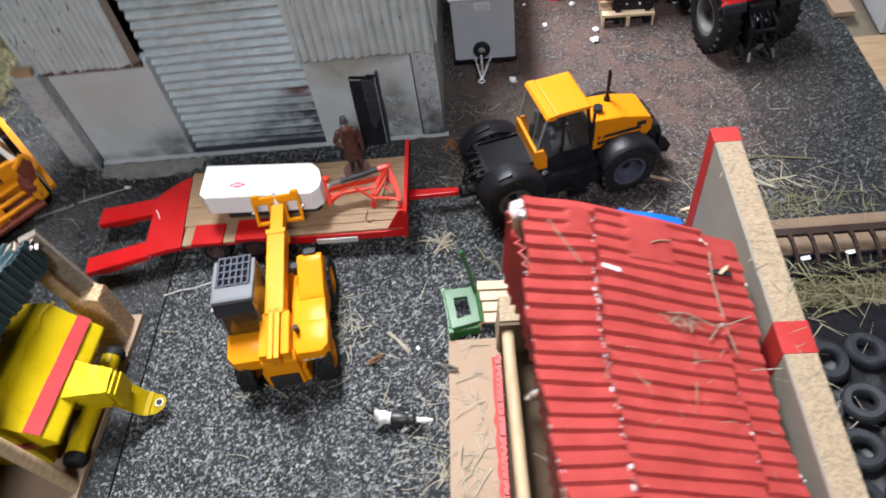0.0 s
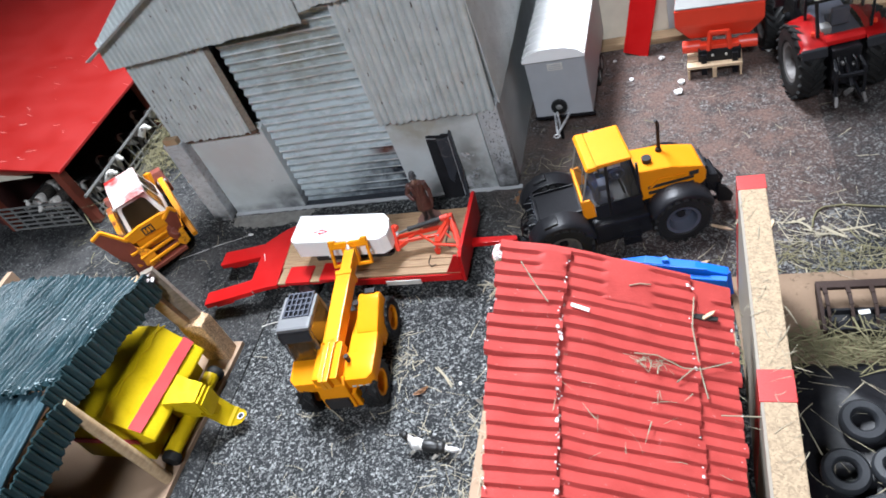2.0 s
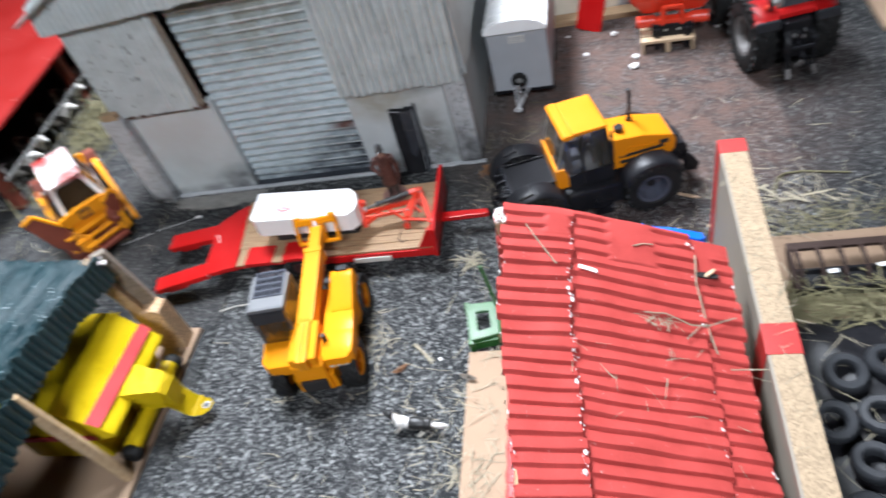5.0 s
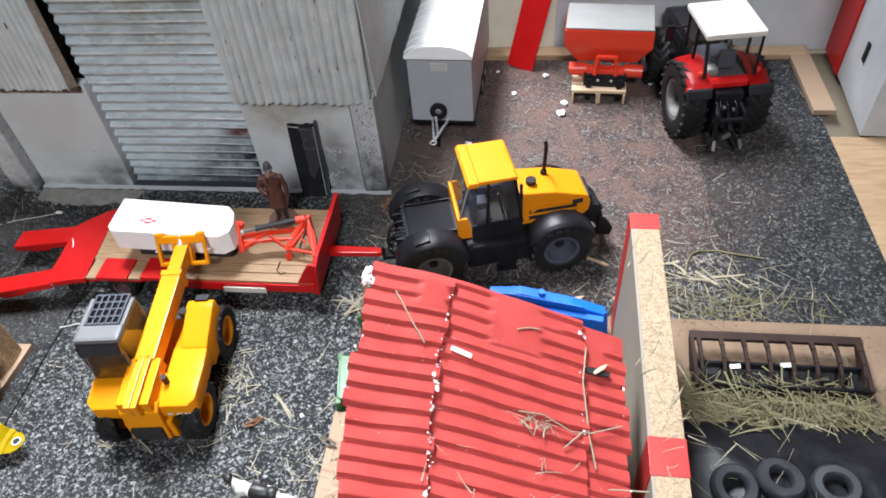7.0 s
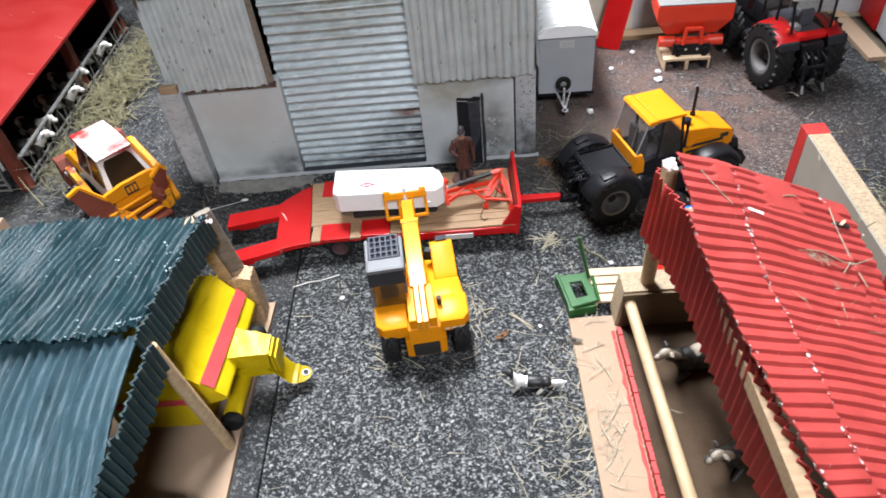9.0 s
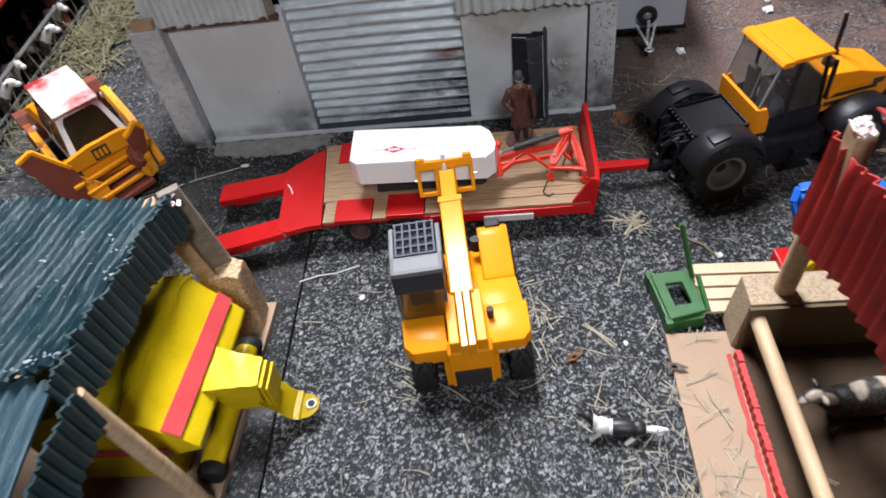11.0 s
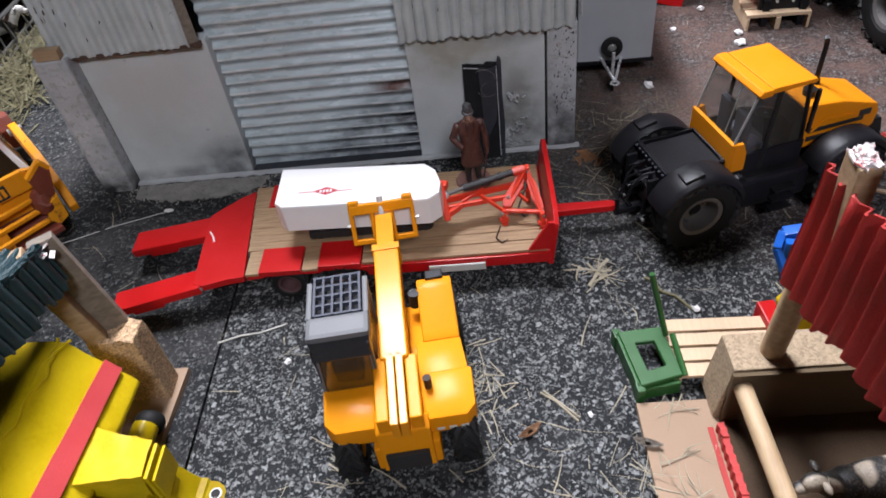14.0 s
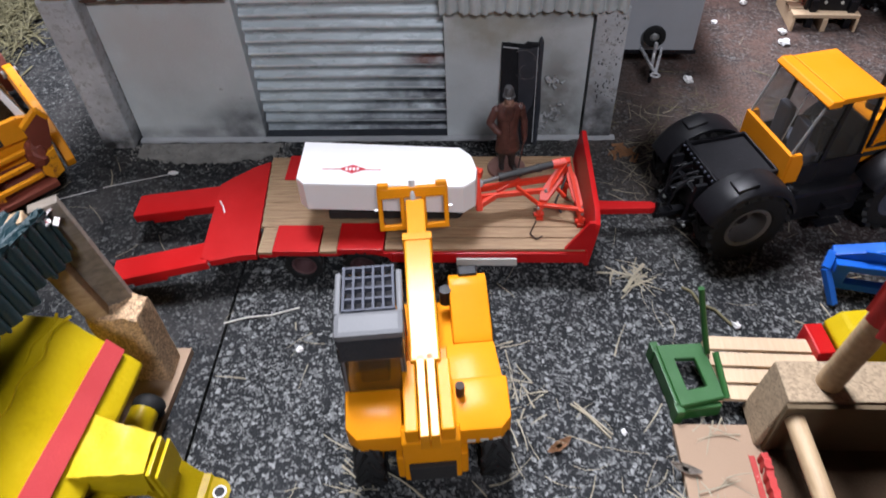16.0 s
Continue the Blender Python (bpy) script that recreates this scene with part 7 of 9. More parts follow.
    prism(bm, [(0.042, 0.008), (0.062, 0.012), (0.062, 0.016), (0.047, 0.014), (0.042, 0.026), (0.040, 0.040), (0.036, 0.040), (0.037, 0.022)], "y", -0.0440, 0.0200, 0.0006)
    sh = part("shovel", bm, R, t, "rusty front shovel")
    sh.matrix_local = pose(0, -0.012, 0.024, 4) @ pose(0, 0.012, -0.024)
    for up, low in (([(-0.0560, 0.0800), (-0.0430, 0.0830), (-0.0270, 0.0560), (-0.0200, 0.0300), (-0.0300, 0.0180), (-0.0470, 0.0400)], [(-0.0300, 0.0200), (-0.0255, 0.0470), (-0.0130, 0.0300), (-0.0150, 0.0080), (-0.0260, 0.0090)]), ([(0.0200, 0.0560), (0.0330, 0.0640), (0.0370, 0.0560), (0.0300, 0.0360), (0.0200, 0.0340)], [(0.0200, 0.0335), (0.0300, 0.0355), (0.0280, 0.0160), (0.0200, 0.0130), (0.0150, 0.0200)])):
        bm = bmesh.new()
        prism(bm, up, "x", 0.0480, 0.0520, 0.0008)
        ck = part("shovel_side", bm, R, sh, "rust-stained shovel cheek")
        if up[0][0] < 0:
            ck.matrix_local = pose(0.050, 0, 0.016, 0, -8, 0) @ pose(-0.050, 0, -0.016)
        bm = bmesh.new()
        prism(bm, low, "x", 0.0500, 0.0545, 0.0008)
        part("cheek_foot", bm, M["rustyellow"], ck, "yellow foot of the cheek")
        bm = bmesh.new()
        for p, q in zip(up[:3], up[1:3]):
            beam(bm, (0.0500, *p), (0.0500, *q), 0.0050, 0.0030, 0.0005)
        part("cheek_rim", bm, O, ck, "yellow rim")
    bm = bmesh.new()
    blob(bm, (0.046, 0.0190, 0.034), (0.010, 0.0085, 0.012), 12)
    for v in bm.verts:
        v.co += Vector((1, 1, 1)) * 0.0014 * noise.noise(v.co * 260)
    part("linkage_knuckle", bm, R, t, "rusted linkage knuckle")
    for k in range(3):
        bm = bmesh.new()
        beam(bm, (0.0500 + 0.0035 * k, -0.0360 + 0.006 * k, 0.0390 - 0.0085 * k), (0.0460 + 0.0040 * k, 0.0150, 0.0400 - 0.0085 * k), 0.0035, 0.0030, 0.0005)
        part("shovel_bar", bm, O, t)
    bm = bmesh.new()
    beam(bm, (-0.058, -0.004, 0.030), (-0.070, -0.006, 0.060), 0.008, 0.008, 0.001)
    beam(bm, (-0.070, -0.006, 0.060), (-0.074, -0.020, 0.046), 0.006, 0.006, 0.001)
    part("back_arm", bm, O, t)
    for sd in (-1, 1):
        bm = bmesh.new()
        prism(bm, [(-0.082, 0.020), (-0.066, 0.020), (-0.062, 0.044), (-0.068, 0.054), (-0.082, 0.052)], "y", sd * 0.0315 - 0.008, sd * 0.0315 + 0.008, 0.001)
        part("rear_stabiliser", bm, R, t, "rusty rear stabiliser box")
        bm = bmesh.new()
        beam(bm, (-0.058, sd * 0.018, 0.034), (-0.066, sd * 0.024, 0.060), 0.007, 0.008, 0.001)
        part("stabiliser_arm", bm, O, t)
    for sd in (-1, 1):
        wheel(t, (-0.036, sd * 0.0270, 0.0190), 0.019, 0.013, sd, R, 0.55, 14)
        wheel(t, (0.024, sd * 0.0250, 0.0130), 0.013, 0.011, sd, R, 0.55, 12)
    return t


build_loader()


# ---- grey box trailer ----
def build_box_trailer():
    t = thing("livestock_trailer", pose(0.0345, 0.625, 0, 0, 0, -2), "grey toy livestock trailer with white ribbed roof", "trailer")
    bm = bmesh.new()
    box(bm, -0.0320, 0.0320, 0.0, 0.180, 0.0170, 0.0920, 0.0018)
    part("body", bm, M["grey"], t)
    bm = bmesh.new()
    prof = [(-0.0335, 0.0915), (-0.0335, 0.0950), (-0.0270, 0.1010), (-0.0140, 0.1050), (0.0, 0.1060), (0.0140, 0.1050), (0.0270, 0.1010), (0.0335, 0.0950), (0.0335, 0.0915)]
    prism(bm, prof, "y", -0.003, 0.184, 0.0006)
    roof = part("roof", bm, M["white"], t, "white curved roof")
    bm = bmesh.new()
    for k in range(13):
        y = 0.004 + k * 0.0145
        for p, q in zip(prof[1:-1], prof[2:-1]):
            beam(bm, (p[0], y, p[1] + 0.0003), (q[0], y, q[1] + 0.0003), 0.0022, 0.0012)
    part("roof_ribs", bm, M["white"], roof)
    bm = bmesh.new()
    box(bm, -0.034, 0.034, -0.0008, 0.002, 0.0155, 0.0190, 0.0005)
    part("front_sill", bm, M["black"], t)
    bm = bmesh.new()
    box(bm, -0.008, 0.008, -0.0006, 0.0, 0.078, 0.086)
    plate = part("name_plate", bm, M["plate_white"], t)
    bm = bmesh.new()
    for k in range(3):
        box(bm, -0.0065, 0.0065, -0.0009, -0.0007, 0.0795 + k * 0.0022, 0.0805 + k * 0.0022)
    part("print_bars", bm, M["grey"], plate)
    bm = bmesh.new()
    beam(bm, (-0.0110, 0.0, 0.0205), (-0.0040, -0.036, 0.0195), 0.0022, 0.0022, 0.0004)
    beam(bm, (0.0060, 0.0, 0.0205), (-0.0040, -0.036, 0.0195), 0.0022, 0.0022, 0.0004)
    lathe(bm, [(0.0030, -0.0010), (0.0042, 0), (0.0030, 0.0010), (0.0020, 0), (0.0030, -0.0010)], pose(-0.0045, -0.0385, 0.0195, 90), 20)
    cyl(bm, (-0.0036, -0.018, 0.012), (-0.0036, -0.018, 0.036), 0.0014, n=10)
    part("drawbar", bm, M["chrome"], t, "bright metal drawbar")
    bm = bmesh.new()
    lathe(bm, [(0.0040, -0.002), (0.0065, -0.0026), (0.0086, -0.002), (0.0090, 0), (0.0086, 0.002), (0.0065, 0.0026), (0.0040, 0.002), (0.0040, -0.002)], pose(-0.0030, -0.0050, 0.0340), 28)
    spare = smooth(part("spare_wheel", bm, M["tyre"], t), 40)
    bm = bmesh.new()
    lathe(bm, [(0.0003, -0.0018), (0.0020, -0.0018), (0.0040, -0.0005), (0.0040, 0.0012), (0.0003, 0.0012)], pose(-0.0030, -0.0050, 0.0340), 20)
    part("spare_rim", bm, M["rim_grey"], spare)
    for x, sd in ((-0.0300, -1), (0.0300, 1)):
        for y in (0.078, 0.104):
            w = wheel(t, (x, y, 0.0120), 0.012, 0.007, sd, M["rim_grey"], 0.6, 0)
            w.rotation_euler = (0, 0, radians(-90))
    bm = bmesh.new()
    cyl(bm, (-0.0030, -0.0180, 0.0), (-0.0030, -0.0180, 0.012), 0.0018, n=10)
    part("jockey_stand", bm, M["black"], t)
    return t


build_box_trailer()


# ---- red tractor seen from behind ----
def build_red_tractor():
    t = thing("tractor", pose(0.3030, 0.6418, 0, 0, 0, 99), "red toy tractor with white cab roof and rear linkage", "tractor")
    R, K = M["red"], M["black"]
    rr = 0.0385
    bm = bmesh.new()
    box(bm, -0.024, 0.135, -0.012, 0.012, 0.024, 0.052, 0.002)
    part("chassis", bm, K, t)
    for s in (-1, 1):
        wheel(t, (0, s * 0.0300, rr), rr, 0.0230, s, M["dullrim"], 0.52, 22, lug=0.07)
        wheel(t, (0.096, s * 0.0335, 0.030), 0.030, 0.0190, s, M["dullrim"], 0.54, 20, lug=0.07)
        # mudguard: a broad red shell falling away over the wheel
        bm = bmesh.new()
        rows = []
        for k in range(15):
            a = radians(38 + 97 * k / 14)
            drop = 0.0020 * math.cos(a * 2)
            row = []
            for f, lift in ((0.0, 0.004), (0.25, 0.0035), (0.6, 0.002), (0.88, -0.0005), (1.0, -0.0050)):
                r = rr + 0.0005 + lift + drop
                row.append(bm.verts.new((r * math.cos(a) * 1.02, s * (0.0170 + 0.0240 * f), rr + r * math.sin(a) * 0.98)))
            rows.append(row)
        for p, q in zip(rows, rows[1:]):
            for j in range(4):
                bm.faces.new((p[j], p[j + 1], q[j + 1], q[j]))
        bmesh.ops.solidify(bm, geom=bm.faces[:], thickness=0.0014)
        guard = smooth(part("rear_mudguard", bm, R, t, "glossy red mudguard"), 50)
        bm = bmesh.new()
        prism(bm, [(-0.0300, 0.0690), (-0.0322, 0.0675), (-0.0350, 0.0600), (-0.0330, 0.0595), (-0.0290, 0.0660)], "y", s * 0.0285 - 0.0115, s * 0.0285 + 0.0115, 0.0008)
        part("tail_lamp_panel", bm, M["gloss_black"], guard, "dark lamp panel")
        bm = bmesh.new()
        cyl(bm, (-0.0190, s * 0.027, 0.0760), (-0.0195, s * 0.027, 0.0795), 0.0020, 0.0015, n=12)
        part("marker_lamp", bm, M["orange_red"], guard)
        bm = bmesh.new()
        cyl(bm, (0.030, s * 0.0250, 0.034), (0.060, s * 0.0250, 0.034), 0.0085, n=16)
        part("side_tank", bm, K, t)
        bm = bmesh.new()
        beam(bm, (0.044, s * 0.0200, 0.092), (0.048, s * 0.0360, 0.088), 0.0016, 0.0016)
        box(bm, 0.0470, 0.0496, s * 0.0370 - 0.0045, s * 0.0370 + 0.0045, 0.074, 0.091, 0.0010)
        part("mirror", bm, K, t)
    bm = bmesh.new()
    prism(bm, [(-0.0270, 0.0655), (-0.0270, 0.0705), (-0.0235, 0.0735), (-0.0185, 0.0735), (-0.0185, 0.0655)], "y", -0.0175, 0.0175, 0.0012)
    part("rear_panel", bm, R, t, "red panel joining the mudguards")
    bm = bmesh.new()
    box(bm, -0.0183, 0.040, -0.0165, 0.0165, 0.048, 0.0720, 0.001)
    part("cab_floor", bm, M["gridgrey"], t)
    bm = bmesh.new()
    prism(bm, [(0.045, 0.046), (0.134, 0.046), (0.140, 0.056), (0.136, 0.064), (0.120, 0.070), (0.045, 0.074)], "y", -0.0145, 0.0145, 0.004)
    bon = smooth(part("bonnet", bm, K, t, "long black bonnet"), 40)
    for s in (-1, 1):
        bm = bmesh.new()
        box(bm, 0.070, 0.120, s * 0.0145 - 0.0005, s * 0.0145 + 0.0005, 0.050, 0.062, 0.0004)
        part("bonnet_grille", bm, K, bon)
    bm = bmesh.new()
    tube(bm, [(0.052, -0.0210, 0.050), (0.052, -0.0210, 0.098), (0.050, -0.0215, 0.103)], 0.0024, 12)
    part("exhaust", bm, M["dullrim"], t)
    post = {}
    for s in (-1, 1):
        post[s] = ((-0.0215, s * 0.0230, 0.0740), (-0.0165, s * 0.0250, 0.1105), (0.0390, s * 0.0235, 0.1105), (0.0440, s * 0.0200, 0.0700))
        for p, q in ((post[s][0], post[s][1]), (post[s][3], post[s][2]), ((0.0080, s * 0.0255, 0.0780), (0.0090, s * 0.0255, 0.1105))):
            bm = bmesh.new()
            beam(bm, p, q, 0.0024, 0.0026, 0.0004)
            part("cab_pillar", bm, K, t)
    a, b = post[1], post[-1]
    for nm, quad in (("rear_window", (a[0], b[0], b[1], a[1])), ("windscreen", (a[3], b[3], b[2], a[2])), ("side_window", a), ("side_window", b)):
        bm = bmesh.new()
        bm.faces.new([bm.verts.new(q) for q in quad])
        bmesh.ops.solidify(bm, geom=bm.faces[:], thickness=0.0005)
        part(nm, bm, M["glass"], t, "clear plastic window").visible_shadow = False
    bm = bmesh.new()
    box(bm, -0.0190, 0.0430, -0.0275, 0.0275, 0.1105, 0.1165, 0.0025)
    smooth(part("cab_roof", bm, M["plate_white"], t, "white cab roof"), 40)
    bm = bmesh.new()
    box(bm, -0.006, 0.010, -0.0080, 0.0080, 0.0722, 0.0780, 0.002)
    box(bm, -0.010, -0.005, -0.0080, 0.0080, 0.0750, 0.0930, 0.002)
    part("seat", bm, M["gridgrey"], t)
    bm = bmesh.new()
    box(bm, -0.0175, -0.0060, 0.0090, 0.0190, 0.0722, 0.0800, 0.0025)
    part("side_console", bm, M["rim_grey"], t, "pale grey console")
    # gearbox and linkage
    bm = bmesh.new()
    box(bm, -0.034, -0.016, -0.013, 0.013, 0.024, 0.064, 0.002)
    cyl(bm, (-0.040, 0, 0.034), (-0.030, 0, 0.034), 0.0060, n=16)
    part("gearbox", bm, K, t)
    for y, z in ((-0.010, 0.054), (-0.005, 0.056), (0.002, 0.055), (0.008, 0.056), (0.011, 0.050)):
        bm = bmesh.new()
        tube(bm, [(-0.033, y, z), (-0.040, y * 1.1, z - 0.002), (-0.043, y * 1.3, z - 0.010), (-0.040, y * 1.2, z - 0.018)], 0.0009, 8)
        part("hose", bm, K, t)
    bars(t, K, -1, (("lower_link", (-0.030, 0.009, 0.024), (-0.054, 0.0125, 0.014)), ("lift_arm", (-0.028, 0.010, 0.056), (-0.046, 0.0125, 0.048)), ("lift_rod", (-0.046, 0.0125, 0.048), (-0.049, 0.0125, 0.016))), (("top_link", (-0.034, 0, 0.046), (-0.052, 0, 0.034)), ("cross_bar", (-0.046, -0.0125, 0.042), (-0.046, 0.0125, 0.042))))
    bars(t, M["dullrim"], -1, (("draft_arm", (-0.050, 0.0118, 0.022), (-0.0545, 0.0130, 0.0135)),), (("draw_pin", (-0.044, -0.004, 0.024), (-0.049, 0.004, 0.024)),))
    for y, z in ((-0.006, 0.047), (0.004, 0.050), (0.007, 0.040)):
        bm = bmesh.new()
        cyl(bm, (-0.034, y, z), (-0.0375, y, z - 0.001), 0.0016, n=10)
        part("coupling", bm, M["dullrim"], t, "small grey hose coupling")
    for x in (0.0, 0.096):
        bm = bmesh.new()
        cyl(bm, (x, -0.033, rr if x == 0 else 0.030), (x, 0.033, rr if x == 0 else 0.030), 0.005, n=12)
        part("axle", bm, K, t)
    return t


build_red_tractor()


# ---- red spreader on a pallet ----
def build_pallet(name, m, w, d, boards, label):
    p = thing(name, m, label, "pallet", "wooden pallets")
    for i in range(3):
        y = -d / 2 + d * i / 2
        bm = bmesh.new()
        box(bm, -w / 2, w / 2, max(-d / 2, y - 0.0022), min(d / 2, y + 0.0022), 0.0, 0.0085, 0.0003)
        part("bearer", bm, M["pine"], p).matrix_local = pose(0, 0, 0)
    for i in range(boards):
        x = -w / 2 + w * (i + 0.5) / boards
        bm = bmesh.new()
        box(bm, x - w / boards * 0.41, x + w / boards * 0.41, -d / 2 - 0.0005, d / 2 + 0.0005, 0.0087, 0.0110, 0.0003)
        part("board", bm, M["pine"], p)
    return p


build_pallet("pallet", pose(0.1970, 0.7080, 0, 0, 0, 87) @ Matrix.Diagonal((1, 1, 1.4, 1)), 0.050, 0.056, 4, "small pale wooden pallet under the spreader")


def build_spreader():
    t = thing("fertiliser_spreader", pose(0.2040, 0.7200, 0.0157, 0, 0, -5), "orange-red toy fertiliser spreader with grey lid", "spreader")
    R = M["orange_red"]
    bm = bmesh.new()
    lo = [bm.verts.new(p) for p in ((-0.031, -0.012, 0.020), (0.031, -0.012, 0.020), (0.031, 0.018, 0.020), (-0.031, 0.018, 0.020))]
    up = [bm.verts.new(p) for p in ((-0.0450, -0.022, 0.042), (0.0450, -0.022, 0.042), (0.0450, 0.032, 0.042), (-0.0450, 0.032, 0.042))]
    hi = [bm.verts.new(p) for p in ((-0.0450, -0.022, 0.062), (0.0450, -0.022, 0.062), (0.0450, 0.032, 0.062), (-0.0450, 0.032, 0.062))]
    for a, b in ((lo, up), (up, hi)):
        for i in range(4):
            bm.faces.new((a[i], a[(i + 1) % 4], b[(i + 1) % 4], b[i]))
    bm.faces.new(lo[::-1]), bm.faces.new(hi)
    bmesh.ops.bevel(bm, geom=bm.edges[:], offset=0.0012, segments=2, affect="EDGES")
    part("hopper", bm, R, t)
    bm = bmesh.new()
    box(bm, -0.0445, 0.0445, -0.0215, 0.0315, 0.0622, 0.0640, 0.0008)
    part("hopper_lid", bm, M["rim_grey"], t, "pale grey lid")
    for x in (-0.029, 0.029):
        bm = bmesh.new()
        cyl(bm, (x - 0.0095, -0.0150, 0.0125), (x + 0.0095, -0.0150, 0.0125), 0.0068, n=24)
        part("spinner_cover", bm, R, t)
    bm = bmesh.new()
    box(bm, -0.022, 0.022, -0.028, -0.022, -0.004, 0.014, 0.001)
    for x in (-0.016, 0.016):
        box(bm, x - 0.003, x + 0.003, -0.032, -0.026, -0.0155, 0.010, 0.0006)
    part("headstock", bm, M["black"], t, "black headstock")
    bm = bmesh.new()
    for x in (-0.007, 0.007):
        cyl(bm, (x, -0.0290, 0.0075), (x, -0.0278, 0.0075), 0.0014, n=12)
    part("pins", bm, M["plate_white"], t)
    bm = bmesh.new()
    for s in (-1, 1):
        beam(bm, (s * 0.011, -0.027, 0.013), (s * 0.009, -0.024, 0.034), 0.004, 0.004, 0.0006)
    beam(bm, (-0.010, -0.024, 0.033), (0.010, -0.024, 0.033), 0.004, 0.004, 0.0006)
    box(bm, -0.020, 0.020, -0.026, -0.016, 0.0100, 0.0190, 0.001)
    part("support_frame", bm, R, t)
    return t


build_spreader()

# ---- boards and buildings at the back and the far side ----
bm = bmesh.new()
box(bm, -0.0155, 0.0155, -0.0015, 0.0015, 0.0, 0.094, 0.0004)
solo("red_board", bm, M["red"], "glossy red board leaning on the cream wall", "board", m=pose(0.1100, 0.7530, 0.0006, -12, 9, -22))
bm = bmesh.new()
box(bm, 0.066, 0.150, 0.790, 0.800, 0.0, 0.16, 0.0008)
solo("cream_wall", bm, M["cream"], "cream painted low building wall", "wall")
bm = bmesh.new()
box(bm, 0.060, 0.43, 0.770, 0.789, 0.0, 0.007, 0.0008)
solo("wood_strip", bm, M["plank"], "bare wooden strip along the wall foot", "board")
bm = bmesh.new()
box(bm, 0.150, 0.46, 0.792, 0.802, 0.0, 0.20, 0.0008)
solo("grey_back_wall", bm, M["greywall"], "grey whitewashed building wall", "wall")
bm = bmesh.new()
box(bm, 0.4120, 0.4340, 0.664, 0.790, 0.0, 0.006, 0.0008)
solo("wood_strip", bm, M["mdf"], "bare board lying along the white building", "board")


def build_white_house():
    s = thing("white_building", pose(0.448, 0.630, 0, 0, 0, -4), "white rendered model building with a red door", "building")
    bm = bmesh.new()
    box(bm, 0.0, 0.20, 0.0, 0.34, 0.0, 0.19, 0.001)
    part("wall", bm, M["greywall"], s)
    bm = bmesh.new()
    box(bm, -0.0025, -0.0002, 0.108, 0.165, 0.0, 0.105, 0.0005)
    part("door", bm, M["red"], s, "red door")
    bm = bmesh.new()
    box(bm, -0.0020, -0.0002, 0.055, 0.062, 0.048, 0.068, 0.0005)
    part("lamp_bracket", bm, M["black"], s)
    bm = bmesh.new()
    prism(bm, [(-0.012, 0.186), (0.10, 0.250), (0.212, 0.186), (0.212, 0.192), (0.10, 0.258), (-0.012, 0.192)], "y", -0.01, 0.35)
    part("roof", bm, M["tin_grey"], s)
    return s


build_white_house()
bm = bmesh.new()
box(bm, 0.421, 0.60, 0.38, 0.63, -0.0098, -0.0015)
solo("side_board", bm, M["plank"], "brown board beside the rubber mat", "board", kind="structure")


# ---- pallet, green frame, blue gate, small toys ----
build_pallet("pallet", pose(0.0420, 0.3190, 0, 0, 0, 88), 0.042, 0.056, 4, "small pale wooden pallet beside the cow shed")


def build_green_frame():
    t = thing("bale_handler", pose(0.0015, 0.3150, 0.0, 0, 0, 9) @ Matrix.Diagonal((0.86, 1.04, 1, 1)), "green toy bale handler frame lying by the pallet", "implement")
    G = M["green"]
    bm = bmesh.new()
    o = [(-0.0145, -0.0185), (0.0145, -0.0165), (0.0145, 0.0165), (-0.0145, 0.0185)]
    i = [(-0.0065, -0.0100), (0.0060, -0.0090), (0.0060, 0.0080), (-0.0065, 0.0090)]
    for za, zb in ((0.0095, 0.0130),):
        vo = [[bm.verts.new((x, y, z)) for x, y in o] for z in (za, zb)]
        vi = [[bm.verts.new((x, y, z)) for x, y in i] for z in (za, zb)]
        for k in range(4):
            j = (k + 1) % 4
            bm.faces.new((vo[1][k], vo[1][j], vi[1][j], vi[1][k]))
            bm.faces.new((vo[0][k], vi[0][k], vi[0][j], vo[0][j]))
            bm.faces.new((vo[0][k], vo[0][j], vo[1][j], vo[1][k]))
            bm.faces.new((vi[0][k], vi[1][k], vi[1][j], vi[0][j]))
    bmesh.ops.bevel(bm, geom=bm.edges[:], offset=0.0005, segments=1, affect="EDGES")
    part("plate", bm, G, t)
    bm = bmesh.new()
    for y in (-0.0185, 0.0185):
        box(bm, -0.0175, -0.0125, y - 0.003, y + 0.003, 0.0, 0.012, 0.0006)
    box(bm, -0.0165, -0.0145, -0.018, 0.018, 0.001, 0.012, 0.0004)
    box(bm, -0.012, 0.012, -0.0195, -0.0165, 0.0, 0.0095, 0.001)
    part("bracket", bm, G, t)
    bm = bmesh.new()
    tube(bm, [(0.0150, -0.0170, 0.0120), (0.0160, 0.0050, 0.0200)], 0.0020, 10)
    part("arm", bm, G, t)
    bm = bmesh.new()
    tube(bm, [(0.0150, 0.0100, 0.0130), (0.0120, 0.0180, 0.030), (0.0080, 0.0250, 0.0500)], 0.0019, 10)
    part("arm", bm, G, t)
    return t


build_green_frame()


